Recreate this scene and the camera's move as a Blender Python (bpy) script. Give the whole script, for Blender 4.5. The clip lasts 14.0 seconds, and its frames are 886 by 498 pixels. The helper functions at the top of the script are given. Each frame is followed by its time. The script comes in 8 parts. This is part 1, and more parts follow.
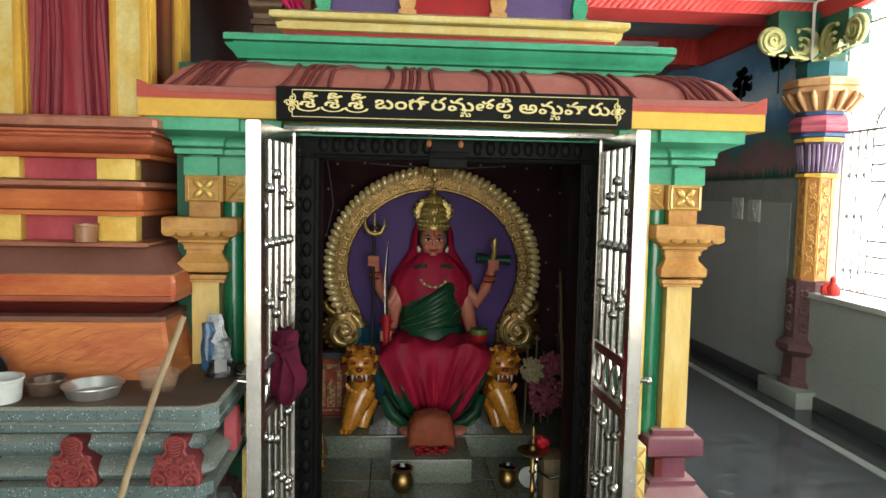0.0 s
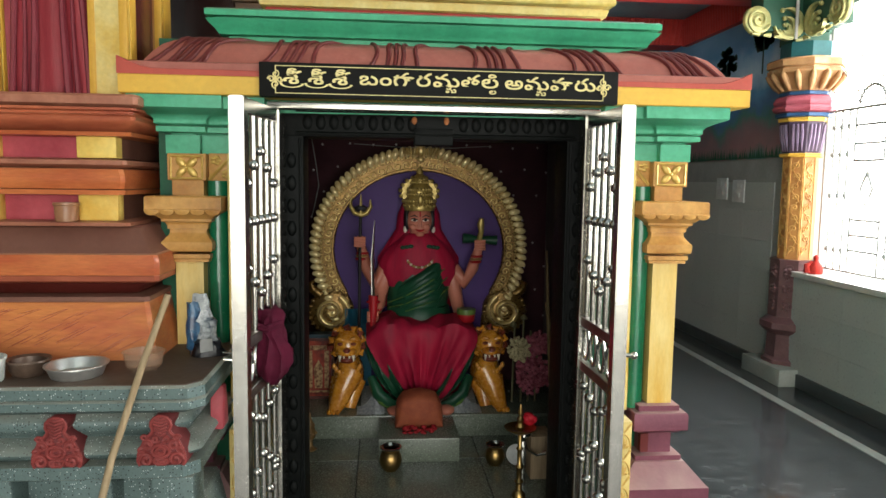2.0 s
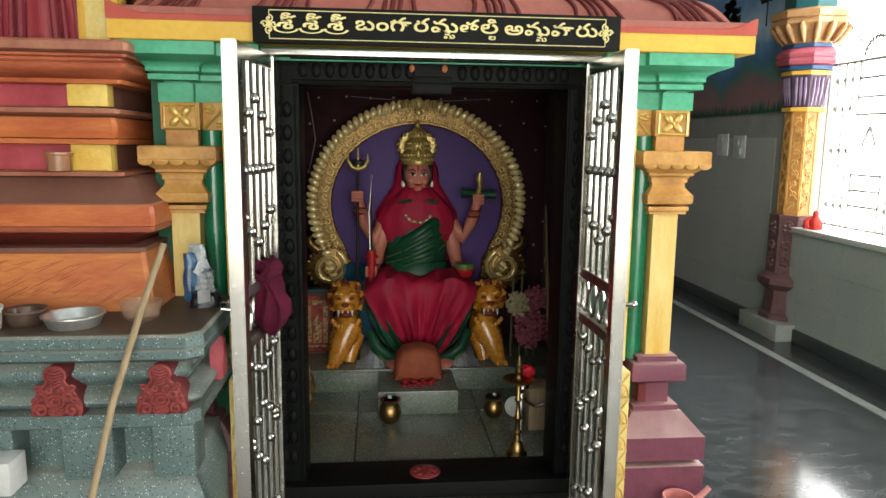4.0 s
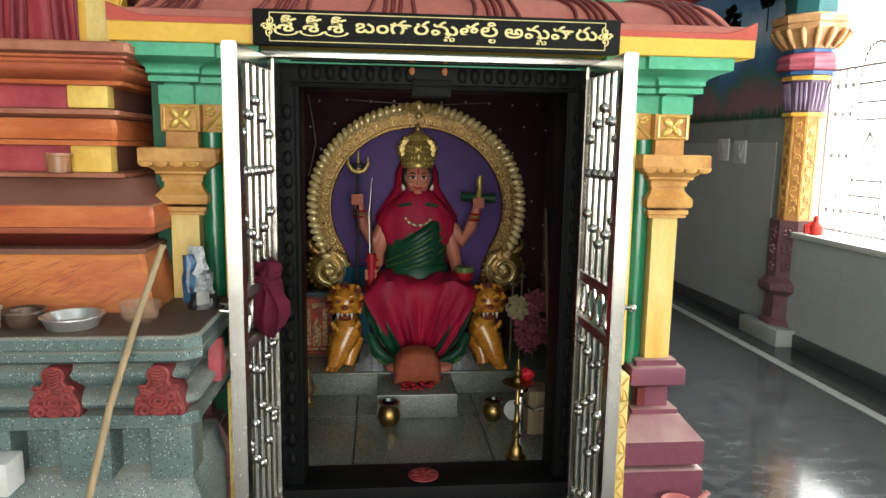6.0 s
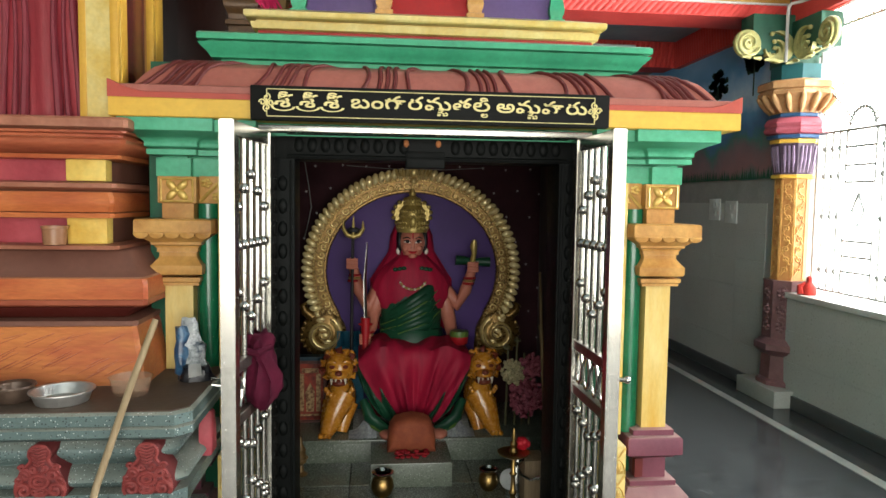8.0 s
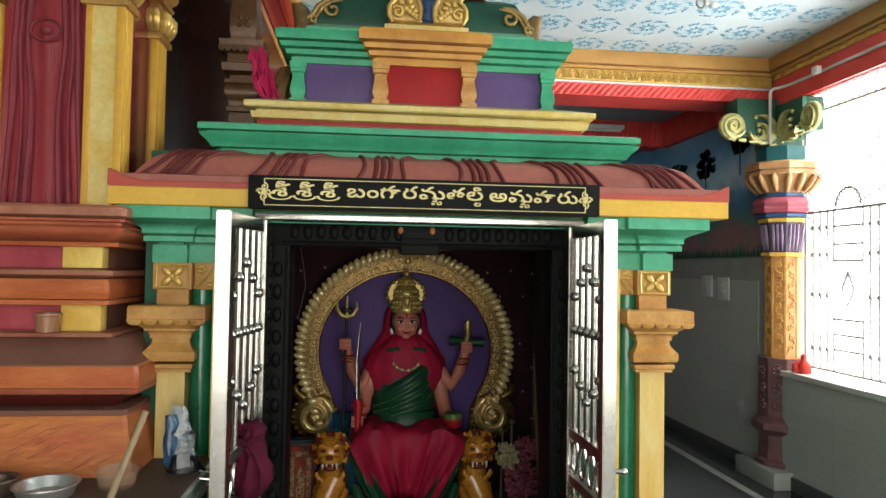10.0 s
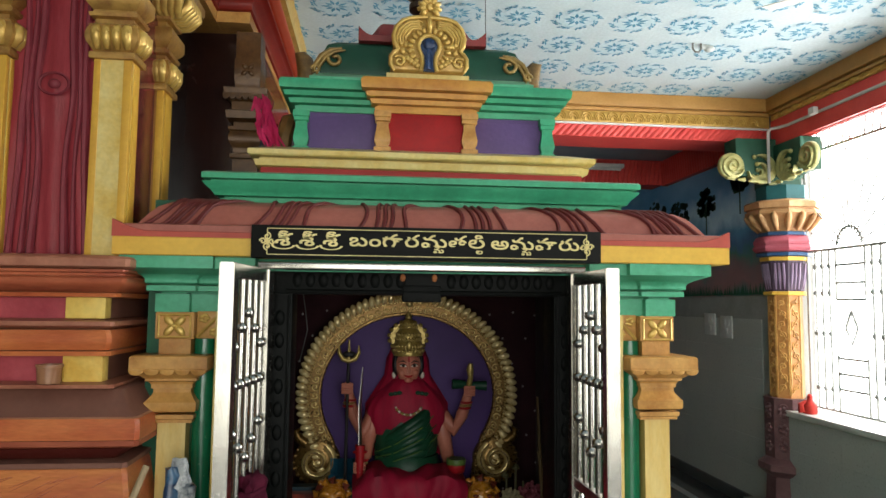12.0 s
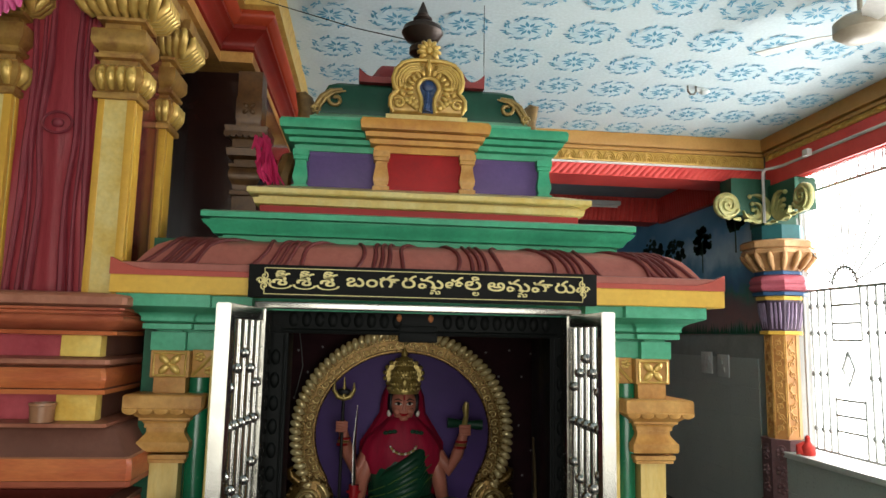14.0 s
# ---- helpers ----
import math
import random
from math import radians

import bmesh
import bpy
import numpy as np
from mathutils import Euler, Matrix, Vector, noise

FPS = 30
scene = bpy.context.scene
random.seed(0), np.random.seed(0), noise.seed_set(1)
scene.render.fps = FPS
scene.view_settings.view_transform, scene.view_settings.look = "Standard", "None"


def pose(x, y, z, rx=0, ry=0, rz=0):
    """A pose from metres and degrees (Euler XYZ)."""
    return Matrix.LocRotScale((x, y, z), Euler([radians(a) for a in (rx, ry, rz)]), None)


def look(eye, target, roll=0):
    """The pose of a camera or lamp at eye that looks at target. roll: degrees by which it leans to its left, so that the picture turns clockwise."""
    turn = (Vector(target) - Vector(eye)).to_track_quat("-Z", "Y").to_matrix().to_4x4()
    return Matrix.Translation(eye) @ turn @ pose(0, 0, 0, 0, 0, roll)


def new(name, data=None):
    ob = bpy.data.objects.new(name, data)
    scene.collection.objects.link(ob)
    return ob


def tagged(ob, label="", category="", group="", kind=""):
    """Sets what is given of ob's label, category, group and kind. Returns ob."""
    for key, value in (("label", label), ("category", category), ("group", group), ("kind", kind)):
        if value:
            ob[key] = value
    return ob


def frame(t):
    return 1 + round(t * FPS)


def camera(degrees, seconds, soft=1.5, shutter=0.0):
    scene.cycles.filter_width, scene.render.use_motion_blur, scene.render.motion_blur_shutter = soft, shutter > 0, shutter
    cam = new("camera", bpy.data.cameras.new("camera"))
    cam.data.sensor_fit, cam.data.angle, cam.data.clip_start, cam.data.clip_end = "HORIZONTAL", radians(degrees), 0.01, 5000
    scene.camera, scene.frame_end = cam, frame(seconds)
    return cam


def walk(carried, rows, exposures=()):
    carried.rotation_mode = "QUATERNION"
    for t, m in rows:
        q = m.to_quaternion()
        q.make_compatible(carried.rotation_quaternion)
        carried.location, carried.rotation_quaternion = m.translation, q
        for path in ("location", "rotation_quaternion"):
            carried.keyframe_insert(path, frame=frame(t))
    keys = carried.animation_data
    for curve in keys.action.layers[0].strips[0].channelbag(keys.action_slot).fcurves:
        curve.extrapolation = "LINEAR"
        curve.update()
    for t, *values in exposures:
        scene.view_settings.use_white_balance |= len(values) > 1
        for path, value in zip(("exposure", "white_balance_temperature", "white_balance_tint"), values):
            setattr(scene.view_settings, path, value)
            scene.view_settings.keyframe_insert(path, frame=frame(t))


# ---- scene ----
cam = camera(65.6, 14.0)
PATH = [
    (0, (-0.208, -2.418, 1.54), (-0.063, -0.429, 1.387), 1.1),
    (0.5, (-0.208, -2.418, 1.535), (-0.058, -0.428, 1.402), 1.1),
    (1, (-0.206, -2.415, 1.532), (-0.047, -0.426, 1.385), 1.0),
    (1.5, (-0.204, -2.417, 1.525), (-0.032, -0.431, 1.358), 0.9),
    (2, (-0.206, -2.413, 1.514), (-0.022, -0.431, 1.318), 0.8),
    (2.5, (-0.203, -2.406, 1.502), (-0.02, -0.428, 1.273), 0.6),
    (3, (-0.203, -2.4, 1.491), (-0.018, -0.427, 1.224), 0.4),
    (3.5, (-0.206, -2.396, 1.479), (-0.017, -0.428, 1.172), 0.6),
    (6, (-0.2, -2.397, 1.468), (-0.013, -0.428, 1.174), 0.9),
    (6.5, (-0.198, -2.391, 1.487), (-0.006, -0.417, 1.229), 1.0),
    (7, (-0.197, -2.397, 1.491), (-0.009, -0.418, 1.267), 0.7),
    (7.5, (-0.198, -2.398, 1.505), (-0.007, -0.416, 1.314), 0.8),
    (8, (-0.195, -2.4, 1.525), (0.004, -0.415, 1.386), 0.8),
    (10.5, (-0.2, -2.417, 1.599), (0.015, -0.431, 1.686), 0.9),
    (11, (-0.202, -2.418, 1.613), (0.005, -0.431, 1.719), 0.7),
    (11.5, (-0.202, -2.424, 1.62), (-0.005, -0.439, 1.769), 0.5),
    (12, (-0.201, -2.424, 1.63), (0.007, -0.442, 1.793), 0.6),
    (12.5, (-0.199, -2.426, 1.648), (0.026, -0.449, 1.853), 0.7),
    (13, (-0.199, -2.437, 1.657), (0.012, -0.462, 1.891), 0.9),
    (13.5, (-0.201, -2.434, 1.657), (0.016, -0.46, 1.894), 1.2),
    (14, (-0.201, -2.44, 1.661), (0.012, -0.468, 1.916), 1.2),
]
walk(cam, [(t, look(eye, target, roll)) for t, eye, target, roll in PATH],
     [(0.0, 0.47), (1.5, 0.41), (3.5, 0.52), (6.0, 0.69), (8.0, 0.53), (10.5, 0.06), (12.0, -0.08), (14.0, -0.18)])

# world, sun and daylight in the openings
world = bpy.data.worlds.new("world")
scene.world = world
world.use_nodes = True
wn, wl = world.node_tree.nodes, world.node_tree.links
sky = wn.new("ShaderNodeTexSky")
sky.sky_type, sky.sun_disc, sky.sun_elevation, sky.sun_rotation = "NISHITA", False, radians(48), radians(100)
wl.new(sky.outputs[0], wn["Background"].inputs[0])
wn["Background"].inputs[1].default_value = 0.12
sun = new("sun", bpy.data.lights.new("sun", "SUN"))
sun.data.energy, sun.data.angle, sun.data.color = 3.0, radians(0.6), (1.0, 0.95, 0.86)
sun.matrix_world = look((12, 2, 13), (0, 0, 0))


def daylight(name, place, target, w, h, watts, colour):
    lamp = new(name, bpy.data.lights.new(name, "AREA"))
    lamp.data.shape, lamp.data.size, lamp.data.size_y = "RECTANGLE", w, h
    lamp.data.energy, lamp.data.color = watts, colour
    lamp.matrix_world = look(place, target)
    return lamp


daylight("window_daylight", (3.2, 0.5, 1.95), (0, 0.4, 1.3), 3.8, 2.0, 104, (0.93, 0.98, 1.0))
daylight("entrance_daylight", (0.35, -5.9, 1.65), (-0.1, 0, 1.48), 4.6, 2.8, 222, (1.0, 0.98, 0.90))

# ---- building helpers ----
PLACE = {}


def thing(name, loc, label, category, group="", kind=""):
    """An empty at a thing's base, which parents its parts."""
    ob = new(name)
    ob.empty_display_size = 0.05
    ob.location = loc
    PLACE[ob.name] = Matrix.Translation(loc)
    return tagged(ob, label, category, group, kind)


def mesh_object(name, bm, material, smooth=38):
    bmesh.ops.recalc_face_normals(bm, faces=bm.faces[:])
    me = bpy.data.meshes.new(name)
    bm.to_mesh(me)
    bm.free()
    for m in (material if isinstance(material, (list, tuple)) else [material]):
        me.materials.append(m)
    if smooth:
        me.polygons.foreach_set("use_smooth", [True] * len(me.polygons))
        me.set_sharp_from_angle(angle=radians(smooth))
    ob = new(name, me)
    PLACE[ob.name] = Matrix.Identity(4)
    return ob


def part(name, bm, material, parent, label="", smooth=38):
    ob = mesh_object(name, bm, material, smooth)
    ob.parent = parent
    ob.matrix_parent_inverse = PLACE[parent.name].inverted()
    if label:
        ob["label"] = label
    return ob


def single(name, bm, material, label, category, kind="", group="", smooth=38):
    return tagged(mesh_object(name, bm, material, smooth), label, category, group, kind)


def repeat(ob, places):
    """More parts on ob's mesh and parent, moved by each of the places."""
    for p in places:
        c = new(ob.name.split(".")[0], ob.data)
        c.parent, c.matrix_parent_inverse = ob.parent, ob.matrix_parent_inverse.copy()
        c.location = p
        if "label" in ob:
            c["label"] = ob["label"]


def B():
    return bmesh.new()


def box(bm, x0, x1, y0, y1, z0, z1, bevel=0.0, mi=0):
    vs = [bm.verts.new((x, y, z)) for z in (z0, z1) for x, y in ((x0, y0), (x1, y0), (x1, y1), (x0, y1))]
    fs = [bm.faces.new([vs[i] for i in q]) for q in
          ((3, 2, 1, 0), (4, 5, 6, 7), (0, 1, 5, 4), (1, 2, 6, 5), (2, 3, 7, 6), (3, 0, 4, 7))]
    for f in fs:
        f.material_index = mi
    if bevel:
        es = list({e for f in fs for e in f.edges})
        r = bmesh.ops.bevel(bm, geom=es, offset=bevel, segments=2, affect="EDGES", profile=0.6, clamp_overlap=True)
        for f in r["faces"]:
            f.material_index = mi
    return vs


def skin(bm, loops, closed=True, caps=True, mi=0):
    """Joins loops of points, each as long as the other, with faces."""
    rows = [[bm.verts.new(p) for p in loop] for loop in loops]
    n = len(rows[0])
    for a, b in zip(rows, rows[1:]):
        for i in range(n if closed else n - 1):
            j = (i + 1) % n
            bm.faces.new((a[i], a[j], b[j], b[i])).material_index = mi
    if caps and closed and n > 2:
        bm.faces.new(rows[0][::-1]).material_index = mi
        bm.faces.new(rows[-1]).material_index = mi
    return rows


def rings(bm, rect, prof, mi=0, cut=0.0):
    """A moulding round a rectangle: prof holds (outward offset, height) from bottom to top; cut: chamfered front corner at the right."""
    x0, x1, y0, y1 = rect
    loops = []
    for o, z in prof:
        right = [(x1 + o - cut, y0 - o, z), (x1 + o, y0 - o + cut, z)] if cut else [(x1 + o, y0 - o, z)]
        loops.append([(x0 - o, y0 - o, z)] + right + [(x1 + o, y1 + o, z), (x0 - o, y1 + o, z)])
    return skin(bm, loops, mi=mi)


def lathe(bm, prof, c=(0, 0, 0), seg=24, mi=0, sx=1.0, sy=1.0):
    loops = [[(c[0] + sx * r * math.cos(2 * math.pi * i / seg), c[1] + sy * r * math.sin(2 * math.pi * i / seg), c[2] + z)
              for i in range(seg)] for r, z in prof]
    return skin(bm, loops, mi=mi)


def tube(bm, pts, r, seg=8, mi=0, flat=1.0):
    """A tube along points; r is one radius or one a point."""
    pts = [Vector(p) for p in pts]
    rs = r if isinstance(r, (list, tuple)) else [r] * len(pts)
    loops, side = [], None
    for i, p in enumerate(pts):
        d = (pts[min(i + 1, len(pts) - 1)] - pts[max(i - 1, 0)]).normalized()
        if side is None:
            side = d.orthogonal().normalized()
        side = (side - d * side.dot(d)).normalized()
        up = d.cross(side)
        loops.append([p + rs[i] * (side * math.cos(a) + up * flat * math.sin(a)) for a in (2 * math.pi * k / seg for k in range(seg))])
    return skin(bm, loops, mi=mi)


def ball(bm, c, r, mi=0, seg=14, rot=None):
    """An ellipsoid; r is a radius or three."""
    rx, ry, rz = r if isinstance(r, (list, tuple)) else (r, r, r)
    n = max(6, seg // 2 + 1)
    m = rot or Matrix.Identity(3)
    c = Vector(c)
    loops = []
    for k in range(n + 1):
        a = math.pi * (k + 0.02) / (n + 0.04)
        loops.append([c + m @ Vector((rx * math.sin(a) * math.cos(b), ry * math.sin(a) * math.sin(b), -rz * math.cos(a)))
                      for b in (2 * math.pi * i / seg for i in range(seg))])
    return skin(bm, loops, mi=mi)


def plate(bm, outline, y0, y1, mi=0, rim=0.0):
    """A slab with an outline in x and z, from y0 (front) to y1; rim: a rounded front edge."""
    cx = sum(p[0] for p in outline) / len(outline)
    cz = sum(p[1] for p in outline) / len(outline)

    def shrink(d):
        out, n = [], len(outline)
        for i, (x, z) in enumerate(outline):
            ax, az = outline[i - 1]
            bx, bz = outline[(i + 1) % n]
            tx, tz = bx - ax, bz - az
            l = math.hypot(tx, tz) or 1
            nx, nz = tz / l, -tx / l
            out.append((x - nx * d, z - nz * d))
        return out
    area = sum(outline[i - 1][0] * outline[i][1] - outline[i][0] * outline[i - 1][1] for i in range(len(outline)))
    s = 1 if area > 0 else -1
    loops = [[(x, y1, z) for x, z in outline]]
    if rim:
        loops += [[(x, y0 + rim, z) for x, z in outline], [(x, y0 + rim * 0.3, z) for x, z in shrink(s * rim * 0.45)],
                  [(x, y0, z) for x, z in shrink(s * rim)]]
    else:
        loops.append([(x, y0, z) for x, z in outline])
    return skin(bm, loops, mi=mi)


def arc(cx, cz, r, a0, a1, n, rz=None):
    return [(cx + r * math.cos(radians(a0 + (a1 - a0) * i / n)), cz + (rz or r) * math.sin(radians(a0 + (a1 - a0) * i / n))) for i in range(n + 1)]


def spiral(cx, cz, r0, r1, a0, a1, n):
    return [(cx + (r0 + (r1 - r0) * i / n) * math.cos(radians(a0 + (a1 - a0) * i / n)),
             cz + (r0 + (r1 - r0) * i / n) * math.sin(radians(a0 + (a1 - a0) * i / n))) for i in range(n + 1)]


def roll(o0, z0, o1, z1, bulge, n=6):
    """Profile points from (o0, z0) to (o1, z1), bulging outward by bulge."""
    return [(o0 + (o1 - o0) * t + bulge * math.sin(math.pi * t), z0 + (z1 - z0) * t) for t in (i / n for i in range(n + 1))]


# ---- materials ----
def material(name, colour, rough=0.5, metal=0.0, second=None, size=5.0, spread=0.5, grain=60.0, bump=0.15, streak=(1, 1, 1),
             coat=0.0, amount=1.0, dirt=0.25, island=0.0):
    m = bpy.data.materials.new(name)
    m.use_nodes = True
    n, l = m.node_tree.nodes, m.node_tree.links
    p = n["Principled BSDF"]
    tc = n.new("ShaderNodeTexCoord")
    mp = n.new("ShaderNodeMapping")
    mp.inputs["Scale"].default_value = streak
    l.new(tc.outputs["Object"], mp.inputs[0])
    big = n.new("ShaderNodeTexNoise")
    big.inputs["Scale"].default_value, big.inputs["Detail"].default_value, big.inputs["Roughness"].default_value = size, 6, 0.65
    fine = n.new("ShaderNodeTexNoise")
    fine.inputs["Scale"].default_value, fine.inputs["Detail"].default_value = grain, 4
    l.new(mp.outputs[0], big.inputs[0])
    l.new(mp.outputs[0], fine.inputs[0])
    ramp = n.new("ShaderNodeValToRGB")
    second = second or tuple(c * 0.72 for c in colour)
    ramp.color_ramp.elements[0].position, ramp.color_ramp.elements[0].color = 0.5 - spread * 0.5, (*second, 1)
    ramp.color_ramp.elements[1].position, ramp.color_ramp.elements[1].color = 0.5 + spread * 0.3, (*colour, 1)
    l.new(big.outputs[0], ramp.inputs[0])
    mix = n.new("ShaderNodeMix")
    mix.data_type, mix.blend_type = "RGBA", "MULTIPLY"
    mix.inputs[0].default_value = dirt
    l.new(ramp.outputs[0], mix.inputs[6])
    l.new(fine.outputs[0], mix.inputs[7])
    out = mix.outputs[2]
    if island:
        geo = n.new("ShaderNodeNewGeometry")
        hsv = n.new("ShaderNodeHueSaturation")
        mr = n.new("ShaderNodeMapRange")
        mr.inputs[3].default_value, mr.inputs[4].default_value = 1 - island, 1 + island
        l.new(geo.outputs["Random Per Island"], mr.inputs[0])
        l.new(mr.outputs[0], hsv.inputs["Value"])
        l.new(out, hsv.inputs["Color"])
        out = hsv.outputs[0]
    l.new(out, p.inputs["Base Color"])
    rr = n.new("ShaderNodeMapRange")
    rr.inputs[3].default_value, rr.inputs[4].default_value = max(0.02, rough - 0.1), min(1, rough + 0.12)
    l.new(fine.outputs[0], rr.inputs[0])
    l.new(rr.outputs[0], p.inputs["Roughness"])
    p.inputs["Metallic"].default_value = metal
    p.inputs["Coat Weight"].default_value = coat
    if not metal and rough > 0.3:
        p.inputs["Specular IOR Level"].default_value = 0.28
    if bump:
        bp = n.new("ShaderNodeBump")
        bp.inputs["Strength"].default_value, bp.inputs["Distance"].default_value = bump, 0.004
        add = n.new("ShaderNodeMath")
        l.new(big.outputs[0], add.inputs[0])
        l.new(fine.outputs[0], add.inputs[1])
        l.new(add.outputs[0], bp.inputs["Height"])
        l.new(bp.outputs[0], p.inputs["Normal"])
    return m


def speckled(name, base, light, dark, rough=0.4):
    """Terrazzo-like painted stone with pale and dark flecks."""
    m = material(name, base, rough, size=3.0, grain=180, bump=0.12, dirt=0.35)
    n, l = m.node_tree.nodes, m.node_tree.links
    p = n["Principled BSDF"]
    old = p.inputs["Base Color"].links[0].from_socket
    for size, colour, cut in ((170.0, light, 0.18), (130.0, dark, 0.42)):
        v = n.new("ShaderNodeTexVoronoi")
        v.inputs["Scale"].default_value = size
        co = n.new("ShaderNodeTexCoord")
        l.new(co.outputs["Object"], v.inputs[0])
        sep = n.new("ShaderNodeSeparateColor")
        l.new(v.outputs["Color"], sep.inputs[0])
        a = n.new("ShaderNodeMath")
        a.operation = "LESS_THAN"
        a.inputs[1].default_value = cut
        l.new(sep.outputs[0], a.inputs[0])
        b = n.new("ShaderNodeMath")
        b.operation = "LESS_THAN"
        b.inputs[1].default_value = 0.32
        l.new(v.outputs["Distance"], b.inputs[0])
        c = n.new("ShaderNodeMath")
        c.operation = "MULTIPLY"
        l.new(a.outputs[0], c.inputs[0])
        l.new(b.outputs[0], c.inputs[1])
        mx = n.new("ShaderNodeMix")
        mx.data_type = "RGBA"
        l.new(c.outputs[0], mx.inputs[0])
        l.new(old, mx.inputs[6])
        mx.inputs[7].default_value = (*colour, 1)
        old = mx.outputs[2]
    l.new(old, p.inputs["Base Color"])
    return m


GREEN = material("green_paint", (0.06, 0.42, 0.22), 0.42, second=(0.035, 0.28, 0.145), size=5, spread=0.4, dirt=0.35)
GREEN_PALE = material("pale_green_paint", (0.12, 0.50, 0.30), 0.36, second=(0.055, 0.34, 0.18), size=5, spread=0.4, dirt=0.35, bump=0.2)
GREEN_DEEP = material("deep_green_paint", (0.005, 0.085, 0.038), 0.4, second=(0.004, 0.055, 0.028))
EMERALD = material("emerald_enamel", (0.008, 0.17, 0.075), 0.22, second=(0.004, 0.10, 0.045), size=5, coat=0.3)
GREEN_DARK = material("dark_green_paint", (0.012, 0.075, 0.045), 0.45, second=(0.01, 0.05, 0.03))
YELLOW = material("yellow_paint", (0.76, 0.47, 0.07), 0.45, second=(0.66, 0.37, 0.05), size=4)
GOLDEN = material("golden_yellow_edge", (0.66, 0.38, 0.05), 0.42, second=(0.54, 0.28, 0.04), size=8)
YELLOW_PALE = material("pale_yellow_paint", (0.74, 0.60, 0.24), 0.45, second=(0.62, 0.40, 0.07), size=5, spread=0.35, dirt=0.35)
OCHRE = material("ochre_paint", (0.64, 0.35, 0.10), 0.36, second=(0.40, 0.17, 0.04), size=9, spread=0.4, dirt=0.4, bump=0.3)
GOLD = material("gold_paint", (0.68, 0.46, 0.12), 0.32, 0.35, second=(0.46, 0.27, 0.06), size=18, bump=0.25)
GOLD_DARK = material("old_gold_paint", (0.22, 0.13, 0.04), 0.4, 0.3, second=(0.09, 0.05, 0.02), size=25, bump=0.3)
SALMON = material("salmon_red_paint", (0.42, 0.14, 0.105), 0.5, second=(0.31, 0.09, 0.07), size=6, spread=0.4, dirt=0.35, bump=0.25)
GROOVE = material("dark_red_groove", (0.13, 0.02, 0.018), 0.55)
RED = material("red_paint", (0.38, 0.024, 0.02), 0.5, second=(0.30, 0.018, 0.015), bump=0.3)
RED_EDGE = material("red_lip_paint", (0.48, 0.09, 0.06), 0.5, second=(0.40, 0.06, 0.045))
PURPLE = material("purple_paint", (0.115, 0.07, 0.20), 0.5, second=(0.09, 0.05, 0.16), bump=0.35)
VIOLET = material("violet_panel", (0.052, 0.015, 0.135), 0.55, second=(0.038, 0.010, 0.10))
PLUM = material("plum_paint", (0.185, 0.058, 0.082), 0.45, second=(0.125, 0.036, 0.055), size=7, spread=0.6, bump=0.25)
ORANGE = material("orange_paint", (0.66, 0.20, 0.062), 0.4, second=(0.44, 0.085, 0.03), size=4.5, streak=(0.6, 1, 3), spread=0.35, dirt=0.4, bump=0.3, coat=0.2)
ORANGE_GRAIN = material("streaked_orange_paint", (0.64, 0.225, 0.065), 0.36, second=(0.42, 0.08, 0.042), size=4, grain=45, streak=(0.5, 1, 2.5), bump=0.5, spread=0.4, dirt=0.4)
RUST = material("rust_red_paint", (0.42, 0.11, 0.055), 0.42, second=(0.27, 0.055, 0.03), size=5, streak=(0.6, 1, 3), spread=0.35, dirt=0.4)
BROWN = material("red_brown_paint", (0.22, 0.098, 0.068), 0.5, second=(0.145, 0.06, 0.042), size=4)
MAROON = material("maroon_drape_paint", (0.60, 0.095, 0.115), 0.34, second=(0.44, 0.045, 0.065), size=4, streak=(3, 3, 0.4), bump=0.3)
PINK_RED = material("pink_red_paint", (0.50, 0.09, 0.105), 0.5, second=(0.33, 0.04, 0.055), size=9, bump=0.35)
BLACK_STONE = material("black_polished_stone", (0.0042, 0.0052, 0.0047), 0.5, second=(0.0025, 0.003, 0.0028), size=12, bump=0.3)
STEEL = material("stainless_steel", (0.58, 0.565, 0.51), 0.22, 1.0, second=(0.44, 0.42, 0.37), size=8, grain=120, bump=0.03, dirt=0.3)
STEEL_DULL = material("worn_steel", (0.42, 0.40, 0.37), 0.35, 1.0, second=(0.25, 0.22, 0.2), size=20)
BRASS = material("brass", (0.44, 0.29, 0.10), 0.34, 1.0, second=(0.24, 0.14, 0.05), size=14)
BLACK = material("black_board", (0.007, 0.007, 0.006), 0.6, bump=0.05)
LETTER = material("cream_yellow_letters", (0.92, 0.78, 0.34), 0.5, bump=0.0)
STONE = speckled("blue_green_speckled_stone", (0.145, 0.205, 0.195), (0.45, 0.50, 0.48), (0.04, 0.055, 0.055))
GRANITE = speckled("grey_green_granite", (0.145, 0.168, 0.128), (0.33, 0.35, 0.30), (0.04, 0.045, 0.04), 0.25)
BLACK_STONE.node_tree.nodes["Principled BSDF"].inputs["Specular IOR Level"].default_value = 0.08
BLACK.node_tree.nodes["Principled BSDF"].inputs["Specular IOR Level"].default_value = 0.12


